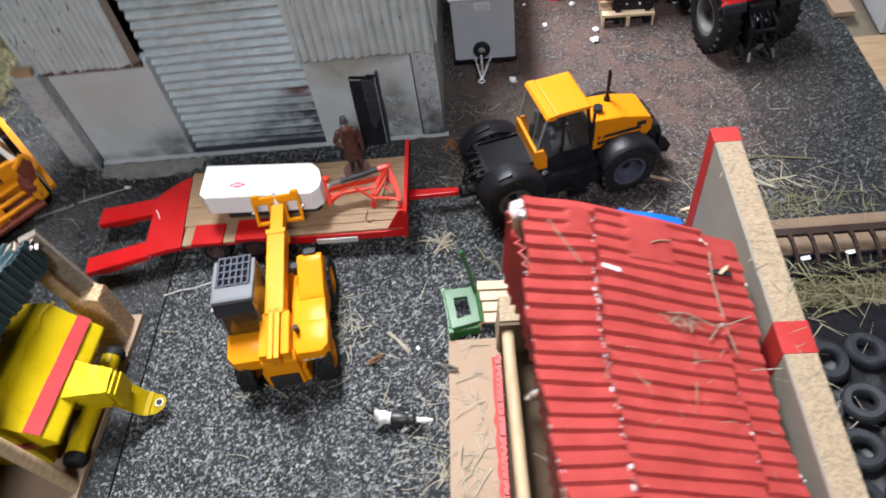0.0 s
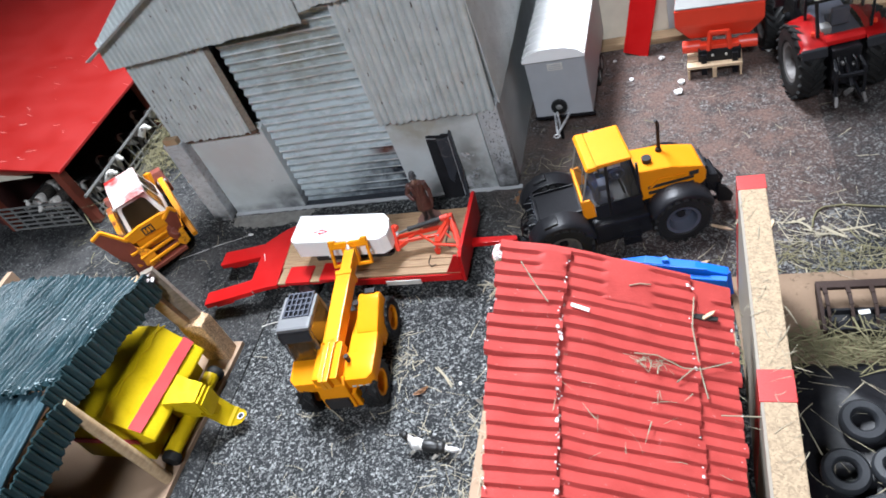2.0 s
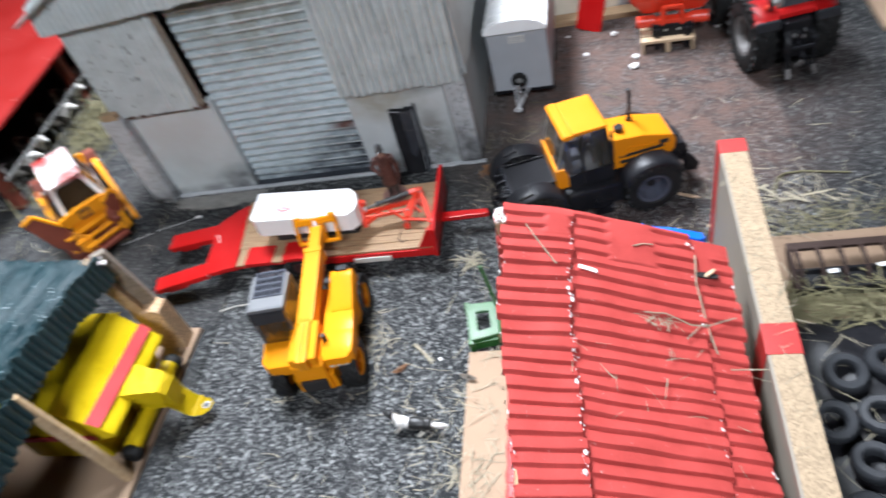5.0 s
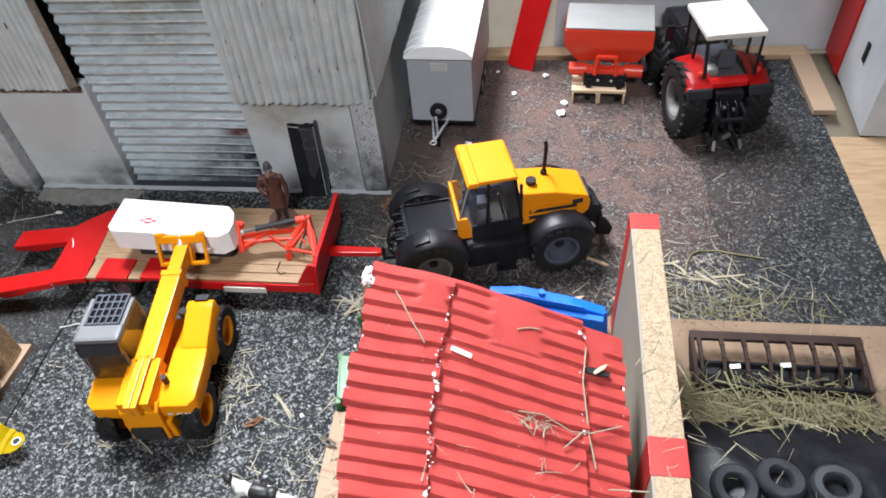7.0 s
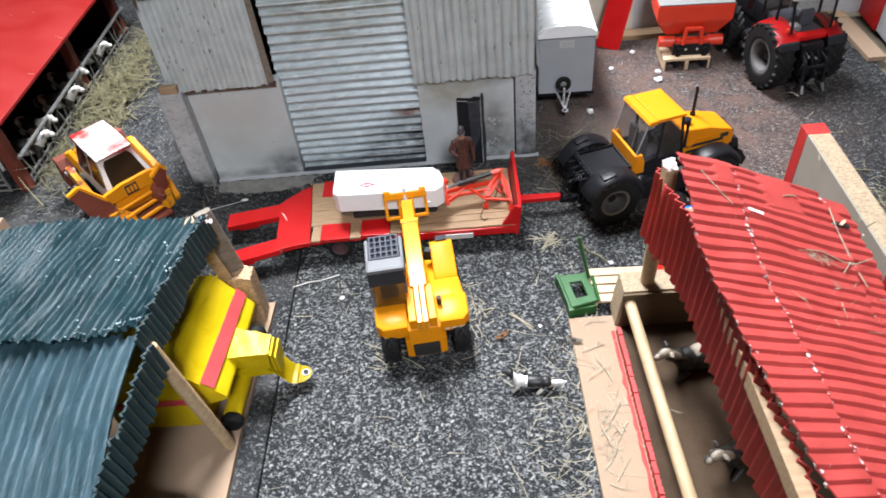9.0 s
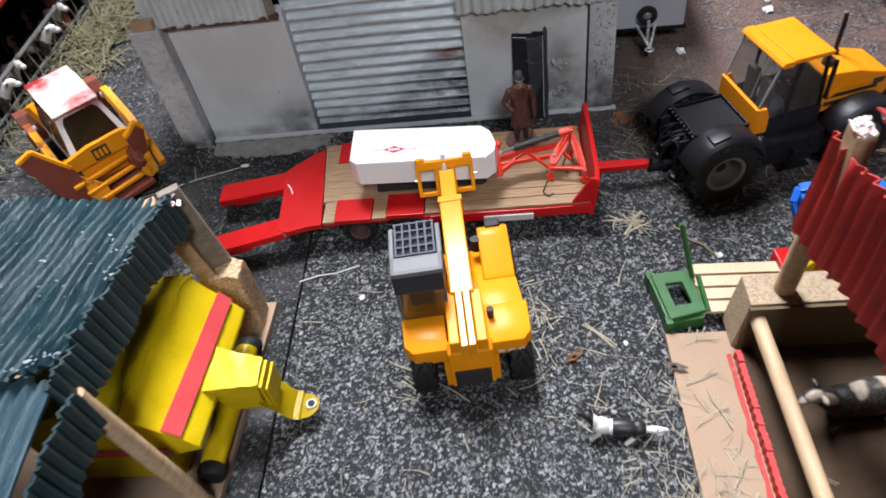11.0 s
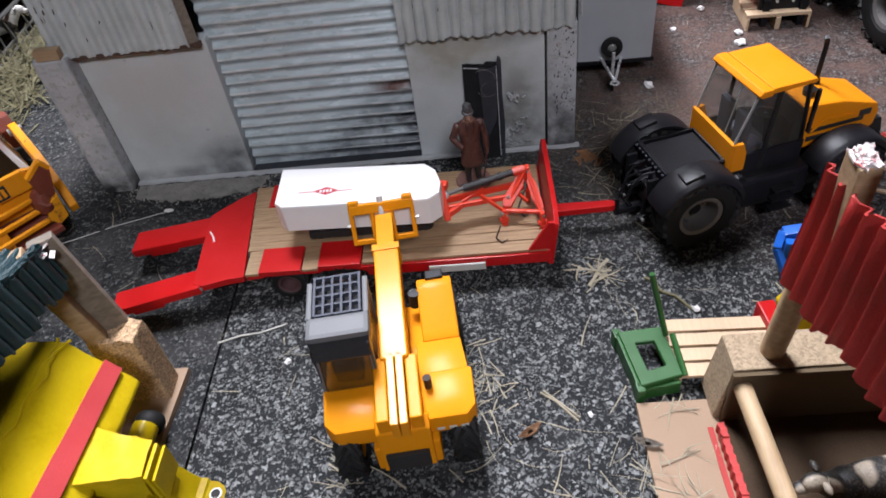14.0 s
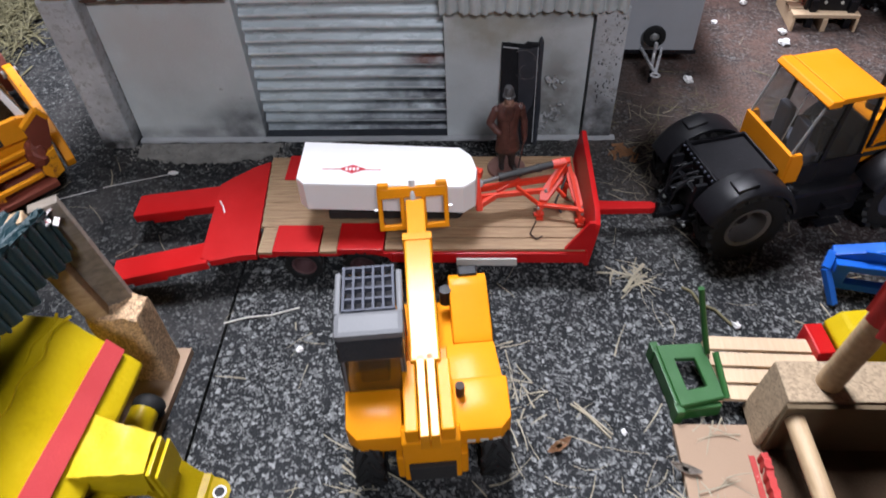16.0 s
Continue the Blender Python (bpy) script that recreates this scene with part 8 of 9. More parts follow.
def build_blue_gate():
    t = thing("blue_implement", pose(0.1410, 0.3830, -0.008, 0, 0, -10), "bright blue toy implement frame behind the cow shed", "implement")
    B = M["blue"]
    bm = bmesh.new()
    prism(bm, [(-0.045, 0.030), (0.045, 0.030), (0.045, 0.034), (0.020, 0.039), (-0.020, 0.042), (-0.045, 0.035)], "y", -0.004, 0.004, 0.0006)
    part("top_plate", bm, B, t)
    bm = bmesh.new()
    beam(bm, (0.043, 0, 0.033), (0.046, -0.004, 0.0085), 0.006, 0.006, 0.0008)
    part("leg", bm, B, t)
    bm = bmesh.new()
    beam(bm, (-0.0450, 0, 0.034), (-0.0480, -0.008, 0.027), 0.005, 0.005, 0.0008)
    beam(bm, (-0.0480, -0.008, 0.027), (-0.0400, -0.020, 0.0095), 0.0042, 0.0042, 0.0006)
    part("leg", bm, B, t, "bent blue leg")
    bm = bmesh.new()
    ring(bm, [(-0.044, 0.0135), (0.045, 0.0090), (0.045, 0.0330), (-0.044, 0.0330)], [(-0.036, 0.0180), (-0.012, 0.0170), (-0.012, 0.0280), (-0.036, 0.0280)], -0.010, -0.0045)
    part("lower_plate", bm, B, t, "blue plate with a square hole")
    for x in (0.018, 0.024, 0.030, 0.036):
        bm = bmesh.new()
        beam(bm, (x, -0.003, 0.031), (x + 0.001, -0.006, 0.0105), 0.0022, 0.0022, 0.0003)
        part("slat", bm, B, t)
    bm = bmesh.new()
    beam(bm, (-0.030, -0.004, 0.0400), (0.030, -0.004, 0.0385), 0.0016, 0.0016, 0.0003)
    part("edge_rib", bm, B, t)
    bm = bmesh.new()
    cyl(bm, (-0.004, 0, 0.040), (-0.004, 0, 0.0445), 0.0026, n=14)
    part("knob", bm, B, t)
    return t


build_blue_gate()


def build_small_toy():
    t = thing("toy_block", pose(0.0930, 0.3350, 0, 0, 0, 5), "small yellow toy hopper with red side plate", "toy")
    bm = bmesh.new()
    prism(bm, [(-0.010, 0.0), (0.018, 0.0), (0.022, 0.018), (0.014, 0.026), (-0.006, 0.026), (-0.013, 0.018)], "y", -0.010, 0.012, 0.0015)
    part("hopper", bm, M["lemon"], t, "yellow hopper")
    bm = bmesh.new()
    box(bm, -0.0235, -0.0135, -0.008, 0.012, 0.0, 0.016, 0.001)
    part("side_plate", bm, M["red"], t, "red side plate")
    return t


build_small_toy()


# ---- figures ----
def farmer_paint():
    """Brown coat, ruddy face, dark hat, by height."""
    m, nt, b = nodes_of("farmer_paint")
    tc = nt.nodes.new("ShaderNodeTexCoord")
    xyz = nt.nodes.new("ShaderNodeSeparateXYZ")
    nt.links.new(tc.outputs["Object"], xyz.inputs[0])
    coat = mixed(nt, ramp(nt, noise_of(nt, 160, 6), 0.35, 0.65), (0.050, 0.019, 0.015), (0.118, 0.046, 0.036))
    c = mixed(nt, ramp(nt, xyz.outputs[2], 0.0182, 0.0172), coat, (0.03, 0.022, 0.02))
    c = mixed(nt, ramp(nt, xyz.outputs[2], 0.0565, 0.0570), c, (0.26, 0.14, 0.10))
    c = mixed(nt, ramp(nt, xyz.outputs[2], 0.0626, 0.0629), c, (0.05, 0.048, 0.05))
    c = mixed(nt, ramp(nt, xyz.outputs[2], 0.0019, 0.0016), c, (0.16, 0.075, 0.06))
    nt.links.new(c, b.inputs["Base Color"])
    b.inputs["Roughness"].default_value = 0.45
    bumped(nt, b, noise_of(nt, 300, 5), 0.5, 0.0012)
    return m


def oval_body(bm, rings, n=18):
    """Skin over oval cross-sections (z, half width, half depth, x, y)."""
    prev = None
    for z, rx, ry, cx, cy in rings:
        row = [bm.verts.new((cx + rx * math.cos(2 * math.pi * k / n), cy + ry * math.sin(2 * math.pi * k / n), z)) for k in range(n)]
        if prev:
            for k in range(n):
                bm.faces.new((prev[k], prev[(k + 1) % n], row[(k + 1) % n], row[k]))
        else:
            bm.faces.new(row[::-1])
        prev = row
    bm.faces.new(prev)


def build_man():
    bm = bmesh.new()
    cyl(bm, (0, -0.001, 0), (0, -0.001, 0.0014), 0.0140, 0.0132, n=32)
    for x, y in ((-0.0034, 0.0006), (0.0040, -0.0012)):
        cyl(bm, (x, y, 0.0013), (x * 0.9, y, 0.022), 0.0021, 0.0032, 12)
        blob(bm, (x * 1.15, y - 0.0022, 0.0028), (0.0021, 0.0044, 0.0017))
    oval_body(bm, [(0.0165, 0.0086, 0.0062, 0.0004, 0), (0.0180, 0.0090, 0.0066, 0.0004, 0), (0.0260, 0.0082, 0.0062, 0.0002, 0), (0.0340, 0.0071, 0.0056, 0, 0), (0.0400, 0.0072, 0.0054, 0, 0), (0.0470, 0.0084, 0.0056, 0, 0), (0.0515, 0.0094, 0.0053, 0, 0.0002), (0.0545, 0.0082, 0.0046, 0, 0.0002), (0.0565, 0.0048, 0.0040, 0, -0.0002), (0.0580, 0.0030, 0.0032, 0, -0.0006)])
    # collar, lapels and belt
    cyl(bm, (0, -0.0004, 0.0552), (0, -0.0008, 0.0578), 0.0046, 0.0038, 16)
    beam(bm, (-0.0016, -0.0052, 0.0470), (-0.0034, -0.0042, 0.0556), 0.0022, 0.0012, 0.0004)
    beam(bm, (0.0016, -0.0052, 0.0470), (0.0034, -0.0042, 0.0556), 0.0022, 0.0012, 0.0004)
    beam(bm, (0.0004, -0.0060, 0.0185), (0.0002, -0.0053, 0.0470), 0.0011, 0.0013, 0.0003)
    # one arm bent to the pocket, the other down with a stick
    cyl(bm, (-0.0086, 0, 0.0524), (-0.0126, -0.0006, 0.0430), 0.0028, 0.0027, 12)
    blob(bm, (-0.0084, 0, 0.0522), (0.0032, 0.0034, 0.0032))
    cyl(bm, (-0.0126, -0.0006, 0.0430), (-0.0078, -0.0046, 0.0372), 0.0027, 0.0022, 12)
    blob(bm, (-0.0126, -0.0006, 0.0430), (0.0027, 0.0027, 0.0027))
    blob(bm, (-0.0070, -0.0050, 0.0362), (0.0020, 0.0020, 0.0024))
    cyl(bm, (0.0086, 0, 0.0524), (0.0112, -0.0008, 0.0410), 0.0028, 0.0026, 12)
    blob(bm, (0.0084, 0, 0.0522), (0.0032, 0.0034, 0.0032))
    cyl(bm, (0.0112, -0.0008, 0.0410), (0.0112, -0.0036, 0.0300), 0.0026, 0.0021, 12)
    blob(bm, (0.0110, -0.0040, 0.0282), (0.0017, 0.0021, 0.0026))
    cyl(bm, (0.0108, -0.0052, 0.0300), (0.0048, -0.0120, 0.0010), 0.0006, n=6)
    # head and brimmed hat
    blob(bm, (0, -0.0018, 0.0600), (0.0031, 0.0036, 0.0041))
    blob(bm, (0, -0.0056, 0.0596), (0.0007, 0.0009, 0.0011))
    oval_body(bm, [(0.0627, 0.0043, 0.0046, 0, -0.0002), (0.0635, 0.0044, 0.0047, 0, -0.0002), (0.0641, 0.0036, 0.0038, 0, 0.0002), (0.0680, 0.0033, 0.0035, 0, 0.0006), (0.0696, 0.0024, 0.0026, 0, 0.0008)])
    for v in bm.verts:
        if 0.016 < v.co.z < 0.050:
            v.co += 0.0007 * noise.noise_vector(v.co * Vector((260, 260, 90)))
    ob = solo("figurine", bm, farmer_paint(), "dark brown painted farmer figurine standing on the trailer deck", "figurine", m=pose(-0.0925, 0.4665, 0.0273, 0, 0, 10) @ Matrix.Diagonal((0.92, 0.95, 0.90, 1)))
    return smooth(ob, 50)


build_man()


def build_animal(name, m, sc, lying, label, cat, group="", coat="hide"):
    """A moulded four-legged toy figure, one plain mesh, head towards local -x."""
    bm = bmesh.new()
    z = 0.012 if lying else 0.030
    blob(bm, (0, 0, z), (0.024, 0.0105, 0.0115), 16)
    blob(bm, (-0.015, 0, z + 0.001), (0.011, 0.0095, 0.0105), 14)
    blob(bm, (0.017, 0, z + 0.001), (0.010, 0.0100, 0.0105), 14)
    cyl(bm, (-0.022, 0, z + 0.004), (-0.032, 0, z + 0.013), 0.0065, 0.0045, 12)
    blob(bm, (-0.035, 0, z + 0.014), (0.0062, 0.0045, 0.0048), 12)
    blob(bm, (-0.0405, 0, z + 0.0115), (0.0045, 0.0032, 0.0032), 10)
    for s in (-1, 1):
        blob(bm, (-0.0325, s * 0.0055, z + 0.0175), (0.0018, 0.0034, 0.0016), 8)
        for x in (-0.016, 0.017):
            if lying:
                cyl(bm, (x, s * 0.008, 0.006), (x - 0.010, s * 0.012, 0.0025), 0.0028, 0.0022, 8)
            else:
                cyl(bm, (x, s * 0.0055, z - 0.004), (x + 0.001, s * 0.0058, 0.012), 0.0036, 0.0022, 8)
                cyl(bm, (x + 0.001, s * 0.0058, 0.0125), (x, s * 0.0058, 0.0), 0.0022, 0.0024, 8)
    cyl(bm, (0.0265, 0, z + 0.006), (0.0300, 0.001, z - 0.012), 0.0013, 0.0016, 8)
    ob = solo(name, bm, M[coat], label, cat, group, m=m @ Matrix.Scale(sc, 4))
    return smooth(ob, 60)


def dog_coat():
    """Black coat with white collar, feet and tail tip, by place along the body."""
    m, nt, b = nodes_of("sheepdog_coat")
    tc = nt.nodes.new("ShaderNodeTexCoord")
    xyz = nt.nodes.new("ShaderNodeSeparateXYZ")
    nt.links.new(tc.outputs["Object"], xyz.inputs[0])
    fac = ramp(nt, xyz.outputs[0], -0.026, 0.027)
    cr = nt.nodes.new("ShaderNodeValToRGB")
    cr.color_ramp.interpolation = "CONSTANT"
    el = cr.color_ramp.elements
    el[0].position, el[0].color = 0.0, (0.015, 0.015, 0.015, 1)
    el[1].position, el[1].color = 0.19, (0.7, 0.68, 0.64, 1)
    for p, c in ((0.40, 0.015), (0.76, 0.7)):
        e = el.new(p)
        e.color = (c, c * 0.97, c * 0.93, 1)
    nt.links.new(fac, cr.inputs[0])
    c = mixed(nt, ramp(nt, xyz.outputs[2], 0.0072, 0.0062), cr.outputs[0], (0.6, 0.57, 0.5))
    nt.links.new(c, b.inputs["Base Color"])
    b.inputs["Roughness"].default_value = 0.45
    return m


def build_dog():
    bm = bmesh.new()
    blob(bm, (0.000, 0, 0.0085), (0.0120, 0.0052, 0.0052), 14)
    blob(bm, (-0.0110, 0, 0.0095), (0.0062, 0.0050, 0.0055), 12)
    blob(bm, (0.0100, 0.0005, 0.0080), (0.0055, 0.0050, 0.0050), 12)
    cyl(bm, (-0.0130, 0, 0.011), (-0.0175, 0.001, 0.0165), 0.0036, 0.0028, 10)
    blob(bm, (-0.0190, 0.0015, 0.0178), (0.0038, 0.0030, 0.0030), 10)
    cyl(bm, (-0.0205, 0.0020, 0.0172), (-0.0250, 0.0035, 0.0160), 0.0019, 0.0013, 8)
    for s in (-1, 1):
        blob(bm, (-0.0175, s * 0.0022 + 0.001, 0.0208), (0.0010, 0.0012, 0.0016), 6)
        cyl(bm, (-0.0120, s * 0.0040, 0.0070), (-0.0165, s * 0.0050, 0.0012), 0.0016, 0.0013, 8)
        cyl(bm, (0.0090, s * 0.0040, 0.0070), (0.0030, s * 0.0070, 0.0014), 0.0018, 0.0014, 8)
    cyl(bm, (0.0140, 0, 0.0080), (0.0205, -0.0010, 0.0095), 0.0017, 0.0024, 8)
    cyl(bm, (0.0205, -0.0010, 0.0095), (0.0262, -0.0005, 0.0100), 0.0024, 0.0008, 8)
    ob = solo("dog_figurine", bm, dog_coat(), "small black and white toy sheepdog on the mat", "figurine", m=pose(-0.0490, 0.2230, 0, 0, 0, -6))
    return smooth(ob, 60)


build_dog()
cow = "black and white toy cow standing in the barn"
for k, (x, y, a, ly) in enumerate(((-0.618, 0.592, 190, 0), (-0.626, 0.640, 165, 0), (-0.618, 0.695, 185, 0), (-0.628, 0.750, 172, 0), (-0.620, 0.810, 190, 0), (-0.665, 0.575, 80, 0), (-0.705, 0.585, 95, 0))):
    build_animal("cow_figurine", pose(x, y, 0, 0, 0, a), 0.95, ly, cow, "figurine", "cows in the barn")
for k, (x, y, a) in enumerate(((0.088, 0.232, 10), (0.100, 0.150, 20))):
    build_animal("cow_figurine", pose(x, y, 0.0042, 0, 0, a), 1.0, 1, "black and white toy cow lying in the cow shed", "figurine", "cows in the shed", "hide_black_shaded")


# ---- scraps and straw ----
def build_scrap(m, sc, seed):
    bm = bmesh.new()
    bmesh.ops.create_icosphere(bm, subdivisions=2, radius=1.0)
    for v in bm.verts:
        v.co *= 0.75 + 0.5 * noise.noise(v.co * 2.2 + Vector((seed * 3.1, 0, 0)))
        v.co *= 0.85 + 0.5 * noise.noise(v.co * 5 + Vector((0, seed, 0)))
        v.co.z *= 0.62
        v.co *= sc * 0.9
    lo = min(v.co.z for v in bm.verts)
    bmesh.ops.translate(bm, verts=bm.verts, vec=(0, 0, -lo))
    solo("paper_scrap", bm, M["paper"], "crumpled white paper scrap on the mat", "paper scrap", "paper scraps", m=m)


for k, (x, y, sc) in enumerate(((0.156, 0.663, 0.0075), (0.160, 0.680, 0.0060), (0.062, 0.606, 0.0062), (0.105, 0.700, 0.0045), (0.255, 0.720, 0.0065), (0.140, 0.735, 0.0060), (-0.215, 0.336, 0.0032), (0.085, 0.745, 0.0035), (-0.036, 0.286, 0.0024))):
    build_scrap(pose(x, y, -0.0003, 0, 0, 40 * k), sc, k)
for nm, mt, lab, c, sp, n, ln, th, sd in (
    ("straw", "straw", "dry straw stalks strewn by the dog", (-0.018, 0.185), (0.028, 0.050), 210, 0.018, 0.00034, 1),
    ("straw", "straw", "tuft of straw on the mat", (-0.015, 0.392), (0.0040, 0.0055), 22, 0.022, 0.0008, 2),
    ("straw", "straw", "straw stalks strewn over the yard", (-0.13, 0.30), (0.09, 0.10), 85, 0.016, 0.00032, 3),
    ("straw", "straw", "straw by the trailer and tractor", (0.05, 0.46), (0.05, 0.06), 60, 0.022, 0.0004, 4),
    ("straw", "straw", "straw stalks by the telehandler wheel", (-0.096, 0.312), (0.006, 0.011), 34, 0.017, 0.00045, 5),
    ("straw", "straw", "straw stalks under the telehandler", (-0.171, 0.264), (0.008, 0.006), 24, 0.018, 0.00048, 6),
    ("straw", "straw", "straw stalks by the clamp wall end", (0.262, 0.425), (0.040, 0.026), 120, 0.026, 0.00040, 7),
    ("hay", "hay", "hay strewn along the clamp board edge", (0.285, 0.405), (0.040, 0.012), 150, 0.024, 0.00045, 21),
    ("straw", "straw", "thick pale stalks on the mat by the clamp", (0.275, 0.440), (0.030, 0.020), 12, 0.022, 0.0011, 22),
    ("straw", "straw", "straw dust on the earth patch", (0.17, 0.57), (0.11, 0.09), 75, 0.014, 0.00034, 8),
    ("straw", "straw", "straw by the old loader", (-0.50, 0.45), (0.07, 0.03), 60, 0.022, 0.0004, 9),
    ("hay", "hay", "heap of green hay beside the barn", (-0.565, 0.750), (0.022, 0.085), 1100, 0.034, 0.0008, 10),
    ("hay", "hay", "hay along the barn front", (-0.575, 0.585), (0.018, 0.035), 220, 0.026, 0.0005, 11),
):
    strands(nm, M[mt], lab, c, sp, n, ln, th, sd, flat=0.5 if n > 200 else 0.12)
strands("hay", M["hay"], "green hay on the clamp board", (0.30, 0.310), (0.06, 0.011), 700, 0.030, 0.0006, 12, flat=0.35, base=0.004)
strands("straw", M["straw"], "straw on the hardboard apron", (0.006, 0.19), (0.008, 0.06), 70, 0.018, 0.0004, 13, flat=0.05, base=0.0042)
strands("straw", M["straw"], "straw on the black sheet", (0.26, 0.23), (0.03, 0.05), 32, 0.028, 0.0003, 14, flat=0.1, base=0.026)


def build_roof_chips():
    """Flaked white paint along the seams and the front edge of the red roof."""
    rng = random.Random(77)
    bm = bmesh.new()
    for xs, n in ((0.0880, 120), (0.1560, 24), (0.0505, 24), (0.1780, 12)):
        for _ in range(n):
            y = rng.uniform(0.04, 0.268)
            x = xs + rng.gauss(0, 0.0008) + (cow_roof_edge(y) if xs < 0.06 else 0.0) - (0.004 * math.exp(-((y - 0.20) / 0.05) ** 2) if 0.08 < xs < 0.1 else 0.0)
            z = cow_roof(x, y) + (0.0052 if xs < 0.1 else 0.0018) + rng.uniform(-0.0016, 0.0016)
            r = rng.uniform(0.0002, 0.0006) if rng.random() < 0.75 else rng.uniform(0.0006, 0.0013)
            vs = [bm.verts.new((x + r * math.cos(a) * rng.uniform(0.6, 1.3), y + 1.4 * r * math.sin(a) * rng.uniform(0.6, 1.3), z - 0.43 * r * math.cos(a))) for a in (0, 1.3, 2.5, 3.8, 5.1)]
            bm.faces.new(vs)
    bmesh.ops.solidify(bm, geom=bm.faces[:], thickness=0.0004)
    solo("paint_flakes", bm, M["chips"], "white paint flakes along the red roof seams", "paint flakes", kind="stuff")


build_roof_chips()


def build_ridge_ends():
    """Pale open ends of the card waves along the front edge and the first seam."""
    rng = random.Random(91)
    for nm, x0, y0, lift, n in (("front edge", 0.0498, 0.030, 0.0040, 29), ("seam", 0.0885, 0.030, 0.0040, 29)):
        bm = bmesh.new()
        for k in range(1, n):
            if nm == "seam" and (k < 15 and rng.random() < 0.5 or rng.random() < 0.25):
                continue
            y = y0 + 0.0082 * k + rng.uniform(-0.0006, 0.0006) + (0.12 * (x0 - 0.05) if nm == "seam" else 0.0)
            x = x0 + (cow_roof_edge(y) if nm == "front edge" else -0.004 * math.exp(-((y - 0.20) / 0.05) ** 2))
            z = cow_roof(x, y) + lift + 0.0008
            r = rng.uniform(0.0011, 0.0017)
            side = -1 if nm == "front edge" else 1
            m = pose(x + side * 0.0004, y, z, 0, 0, rng.uniform(-14, 14))
            outer = [m @ Vector((side * 0.0006 * rng.random(), r * math.cos(q) * rng.uniform(0.85, 1.2), r * 0.8 * math.sin(q) * rng.uniform(0.8, 1.15))) for q in [2 * math.pi * i / 9 for i in range(9)]]
            inner = [m @ Vector((side * 0.0003, 0.5 * r * math.cos(q), 0.4 * r * math.sin(q))) for q in [2 * math.pi * i / 9 for i in range(9)]]
            vo, vi = [bm.verts.new(q) for q in outer], [bm.verts.new(q) for q in inner]
            for i in range(9):
                bm.faces.new((vo[i], vo[(i + 1) % 9], vi[(i + 1) % 9], vi[i]))
        bmesh.ops.solidify(bm, geom=bm.faces[:], thickness=0.0004)
        solo("card_ends", bm, M["cardgrey"], "frayed pale card wave ends along the roof " + nm, "card ends", kind="stuff")


build_ridge_ends()
strands("straw", M["straw"], "straw stalks lying on the red roof", (0, 0), (0.026, 0.040), 24, 0.013, 0.00026, 15, flat=0.02, m=pose(0.132, 0.190, 0.1400, 0, 23.3, 0))
for way in (((0.158, 0.257), (0.156, 0.237), (0.159, 0.211), (0.162, 0.196)), ((0.124, 0.213), (0.136, 0.2145), (0.144, 0.212), (0.150, 0.210)), ((0.150, 0.210), (0.160, 0.213), (0.176, 0.221)), ((0.168, 0.188), (0.178, 0.190), (0.189, 0.192)), ((0.122, 0.255), (0.128, 0.258), (0.134, 0.259)), ((0.146, 0.201), (0.155, 0.211)), ((0.062, 0.253), (0.071, 0.240), (0.078, 0.231))):
    bm = bmesh.new()
    tube(bm, [(x, y, cow_roof(x, y) + (0.0058 if x < 0.085 else 0.0030) - (0.002 if x > 0.158 else 0.0)) for x, y in way], 0.00042, 6)
    solo("straw_stalk", bm, M["straw"], "long dry straw stalk lying on the red roof", "straw", "straw stalks on the roof")
bm = bmesh.new()
prism(bm, [(-0.008, -0.0016), (-0.001, -0.0024), (0.007, -0.0014), (0.008, 0.0010), (0.001, 0.0018), (-0.007, 0.0014)], "z", 0.0, 0.0012)
solo("torn_hole", bm, M["dark"], "dark torn slot in the red roof card", "tear", m=pose(0.1635, 0.2465, cow_roof(0.1635, 0.2465) - 0.0004, 0, 24.7, 6))
bm = bmesh.new()
prism(bm, [(-0.0060, -0.0010), (0.002, -0.0014), (0.0065, 0.0), (0.001, 0.0012), (-0.005, 0.0008)], "z", 0.0, 0.0010, 0.0002)
solo("wood_sliver", bm, M["pine"], "pale split wood sliver stuck in the torn roof", "wood sliver", "wood slivers", m=pose(0.1655, 0.2480, cow_roof(0.1655, 0.2480) + 0.0008, 0, 18, 48))
strands("straw", M["straw"], "tuft of straw caught on the red roof", (0, 0), (0.005, 0.0022), 26, 0.010, 0.0003, 23, flat=0.08, m=pose(0.134, 0.2085, cow_roof(0.134, 0.2085) + 0.0022, 0, 24, 0))
strands("straw", M["straw"], "straw stalks on the chipboard wall top", (0, 0), (0.005, 0.06), 40, 0.012, 0.0003, 16, flat=0.03, m=pose(0.2000, 0.26, 0.1217))


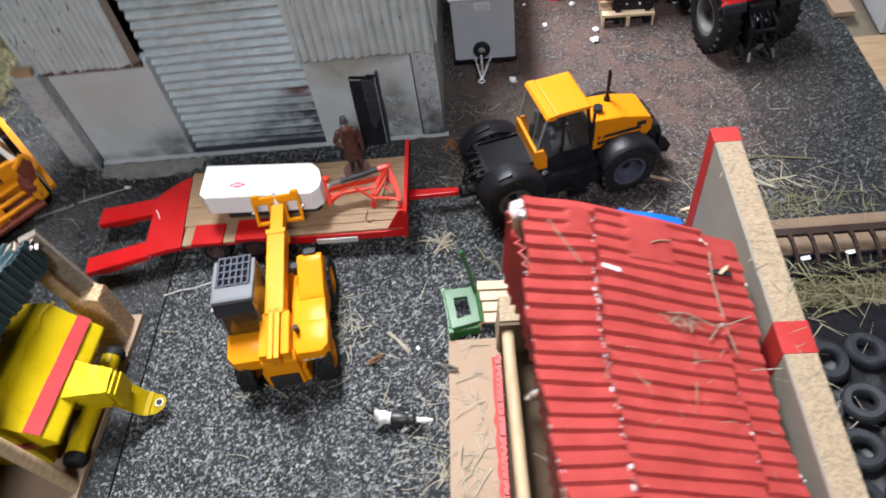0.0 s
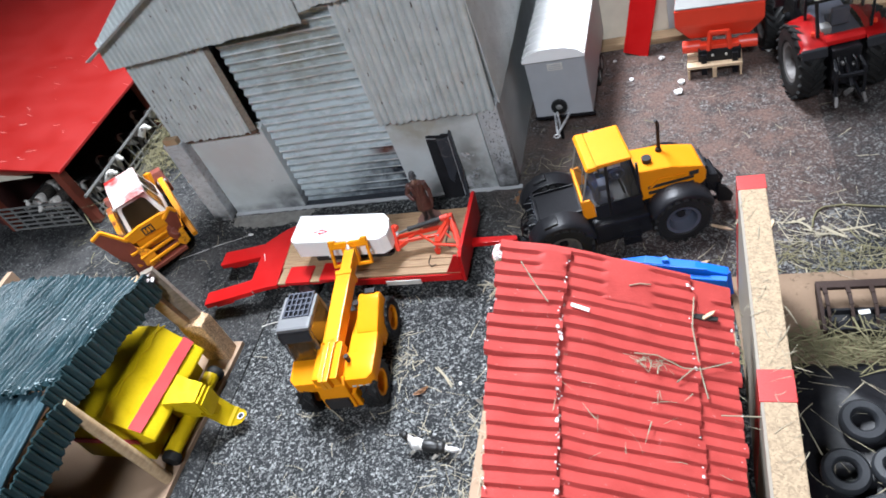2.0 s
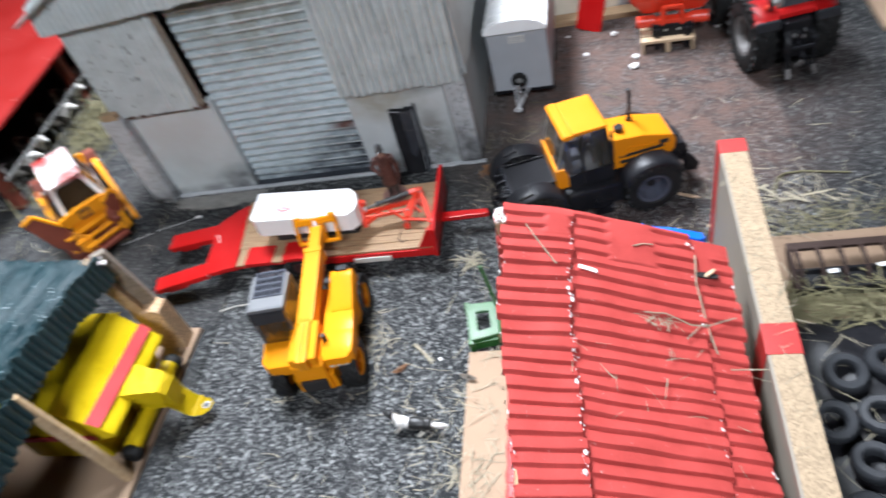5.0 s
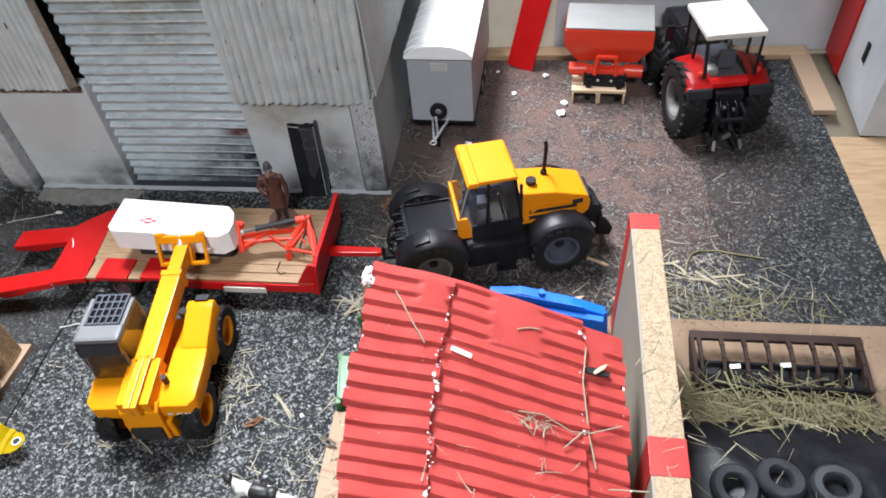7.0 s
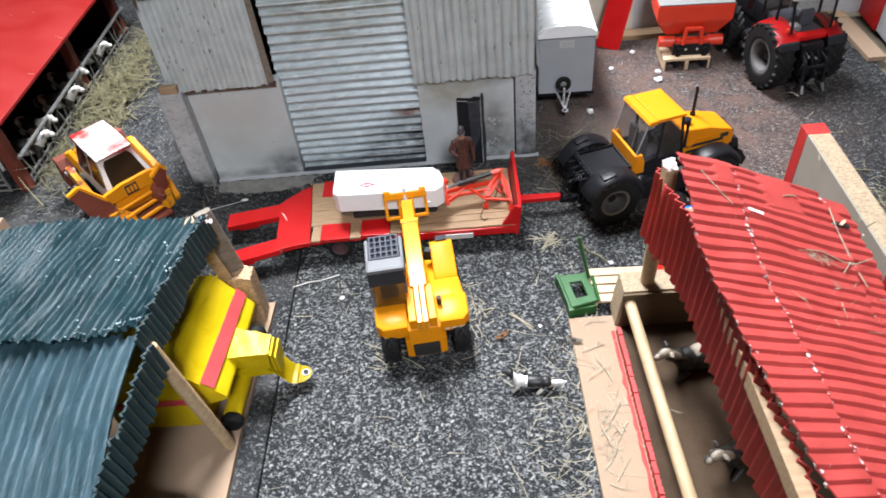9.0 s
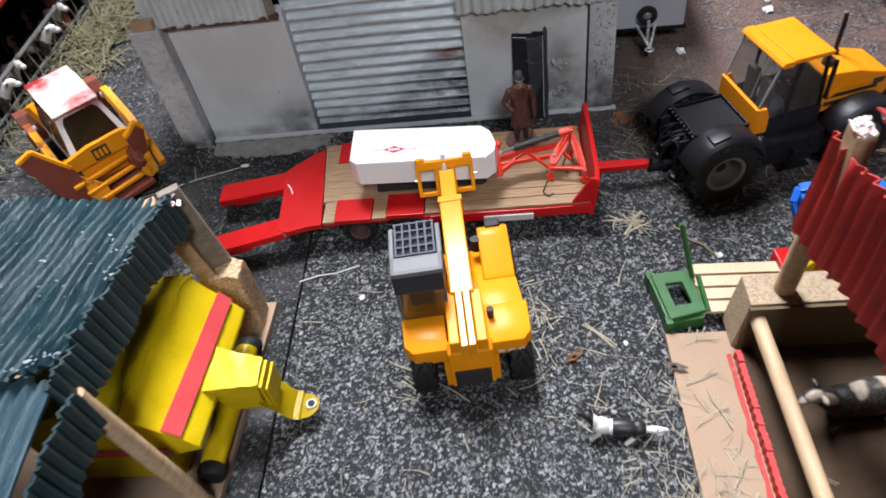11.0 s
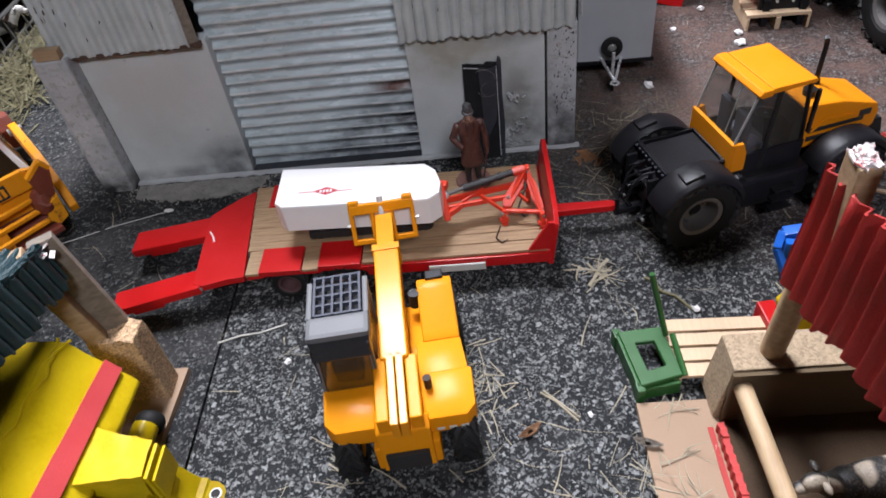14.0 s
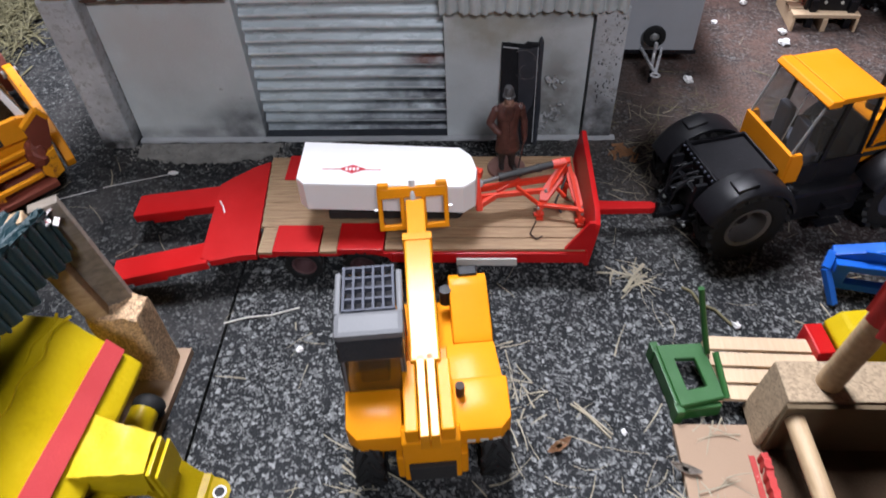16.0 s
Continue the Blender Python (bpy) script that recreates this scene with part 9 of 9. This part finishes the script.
# ---- last small things ----
bm = bmesh.new()
tube(bm, [(-0.426, 0.4605, 0.0002), (-0.407, 0.4675, 0.0003), (-0.3885, 0.4755, 0.0002)], 0.00024, 6)
tube(bm, [(-0.3845, 0.4772, 0.0002), (-0.378, 0.480, 0.0002), (-0.359, 0.4858, 0.0002), (-0.340, 0.4915, 0.0006)], 0.00024, 6)
solo("white_wire", bm, M["paper"], "thin white wire lying on the mat", "wire")
bm = bmesh.new()
blob(bm, (-0.337, 0.4930, 0.0008), (0.0042, 0.0018, 0.0014), 10)
solo("wire_tip", bm, M["paper"], "white blob at the end of the wire", "wire tip")
for k, (x, y, a, ln) in enumerate(((0.1860, 0.4490, -25, 0.020), (0.2020, 0.4100, 12, 0.012), (0.1640, 0.4060, 25, 0.020), (0.2260, 0.4480, 70, 0.014))):
    bm = bmesh.new()
    prism(bm, [(-ln / 2, -0.0014), (ln * 0.3, -0.0018), (ln / 2, 0.0), (ln * 0.2, 0.0016), (-ln / 2, 0.0010)], "z", 0.0, 0.0016, 0.0003)
    solo("wood_sliver", bm, M["pine"], "pale split wood sliver on the mat", "wood sliver", "wood slivers", m=pose(x, y, 0.0, 0, 0, a))
bm = bmesh.new()
box(bm, -0.0055, 0.0055, -0.0012, 0.0014, 0.0, 0.0004)
for k in range(3):
    box(bm, -0.0040 + k * 0.0024, -0.0028 + k * 0.0024, -0.0005, 0.0006, 0.0004, 0.0006)
solo("paper_label", bm, M["paper"], "torn white label stuck on the red roof", "label", m=pose(0.0950, 0.2330, cow_roof(0.095, 0.233) + 0.0036, 0, 24, -8))
bm = bmesh.new()
tube(bm, [(-0.2640, 0.3544, 0.0008), (-0.2500, 0.3590, 0.0010), (-0.2370, 0.3605, 0.0008), (-0.2200, 0.3664, 0.0010)], 0.0006, 8)
solo("twig", bm, M["plate_white"], "pale bent twig lying on the mat", "twig")
bm = bmesh.new()
tube(bm, [(0.2575, 0.4410, 0.0009), (0.2601, 0.4520, 0.0011), (0.2640, 0.4600, 0.0014), (0.2704, 0.4644, 0.0016), (0.2860, 0.4656, 0.0012), (0.3068, 0.4612, 0.0011), (0.3231, 0.4581, 0.0011)], 0.0008, 8)
solo("dry_stalk", bm, M["hay"], "long bent green-brown stalk on the mat", "stalk")
bm = bmesh.new()
tube(bm, [(0.013, 0.384, 0.0008), (0.018, 0.380, 0.0012), (0.021, 0.371, 0.0010), (0.029, 0.366, 0.0012), (0.036, 0.355, 0.0008)], 0.0009, 8)
solo("twig", bm, M["hay"], "bent green-brown twig beside the pallet", "twig")
build_scrap(pose(0.0385, 0.3545, -0.0003), 0.0040, 31)
bm = bmesh.new()
tube(bm, [(-0.062, 0.302, 0.0007), (-0.054, 0.2955, 0.0009), (-0.043, 0.282, 0.0006)], 0.0007, 6)
tube(bm, [(-0.060, 0.303, 0.0006), (-0.047, 0.289, 0.0014), (-0.042, 0.284, 0.0010)], 0.0006, 6)
solo("twig", bm, M["straw"], "split dry stalk lying on the mat", "twig")
for x, y, a, tint in ((-0.010, 0.2635, -20, "oldwood"), (-0.070, 0.277, 35, "leaf")):
    bm = bmesh.new()
    vs = [[bm.verts.new((0.0075 * u, 0.0026 * v * math.cos(1.35 * u), 0.0012 + 0.0016 * u * u + 0.0009 * v * v)) for v in (-1, -0.4, 0.4, 1)] for u in (-1, -0.6, -0.2, 0.2, 0.6, 1)]
    for p, q in zip(vs, vs[1:]):
        for j in range(3):
            bm.faces.new((p[j], p[j + 1], q[j + 1], q[j]))
    bmesh.ops.solidify(bm, geom=bm.faces[:], thickness=0.0004)
    smooth(solo("dry_leaf", bm, M[tint], "small curled dry leaf lying on the ground", "leaf", "dry leaves", m=pose(x, y, 0.0042 if x > -0.02 else 0.0, 0, 0, a)), 60)
strands("dry_leaf", M["leaf"], "crumbled brown leaf by the shed corner", (-0.004, 0.5140), (0.005, 0.004), 30, 0.009, 0.0013, 18, flat=0.1, category="leaf")
strands("straw", M["straw"], "grey-green stalks strewn by the shed corner", (0.020, 0.500), (0.024, 0.028), 90, 0.017, 0.0004, 19, flat=0.1)
strands("straw", M["hay"], "green-brown stalks between shed and tractor", (0.060, 0.555), (0.035, 0.030), 70, 0.020, 0.0004, 20, flat=0.1)


def build_blue_toy():
    t = thing("toy_plough", pose(-0.335, 0.108, 0.004, 0, 0, 8), "bright blue toy plough stored under the green roof", "implement")
    bm = bmesh.new()
    prism(bm, [(-0.040, 0.006), (0.036, 0.004), (0.040, 0.014), (0.006, 0.030), (-0.034, 0.022)], "y", -0.004, 0.022, 0.001)
    part("body", bm, M["blue"], t)
    for x in (-0.030, 0.0, 0.030):
        bm = bmesh.new()
        beam(bm, (x, 0.010, 0.010), (x + 0.006, -0.008, 0.0012), 0.004, 0.004, 0.0005)
        part("tine", bm, M["blue"], t)
    return t


build_blue_toy()
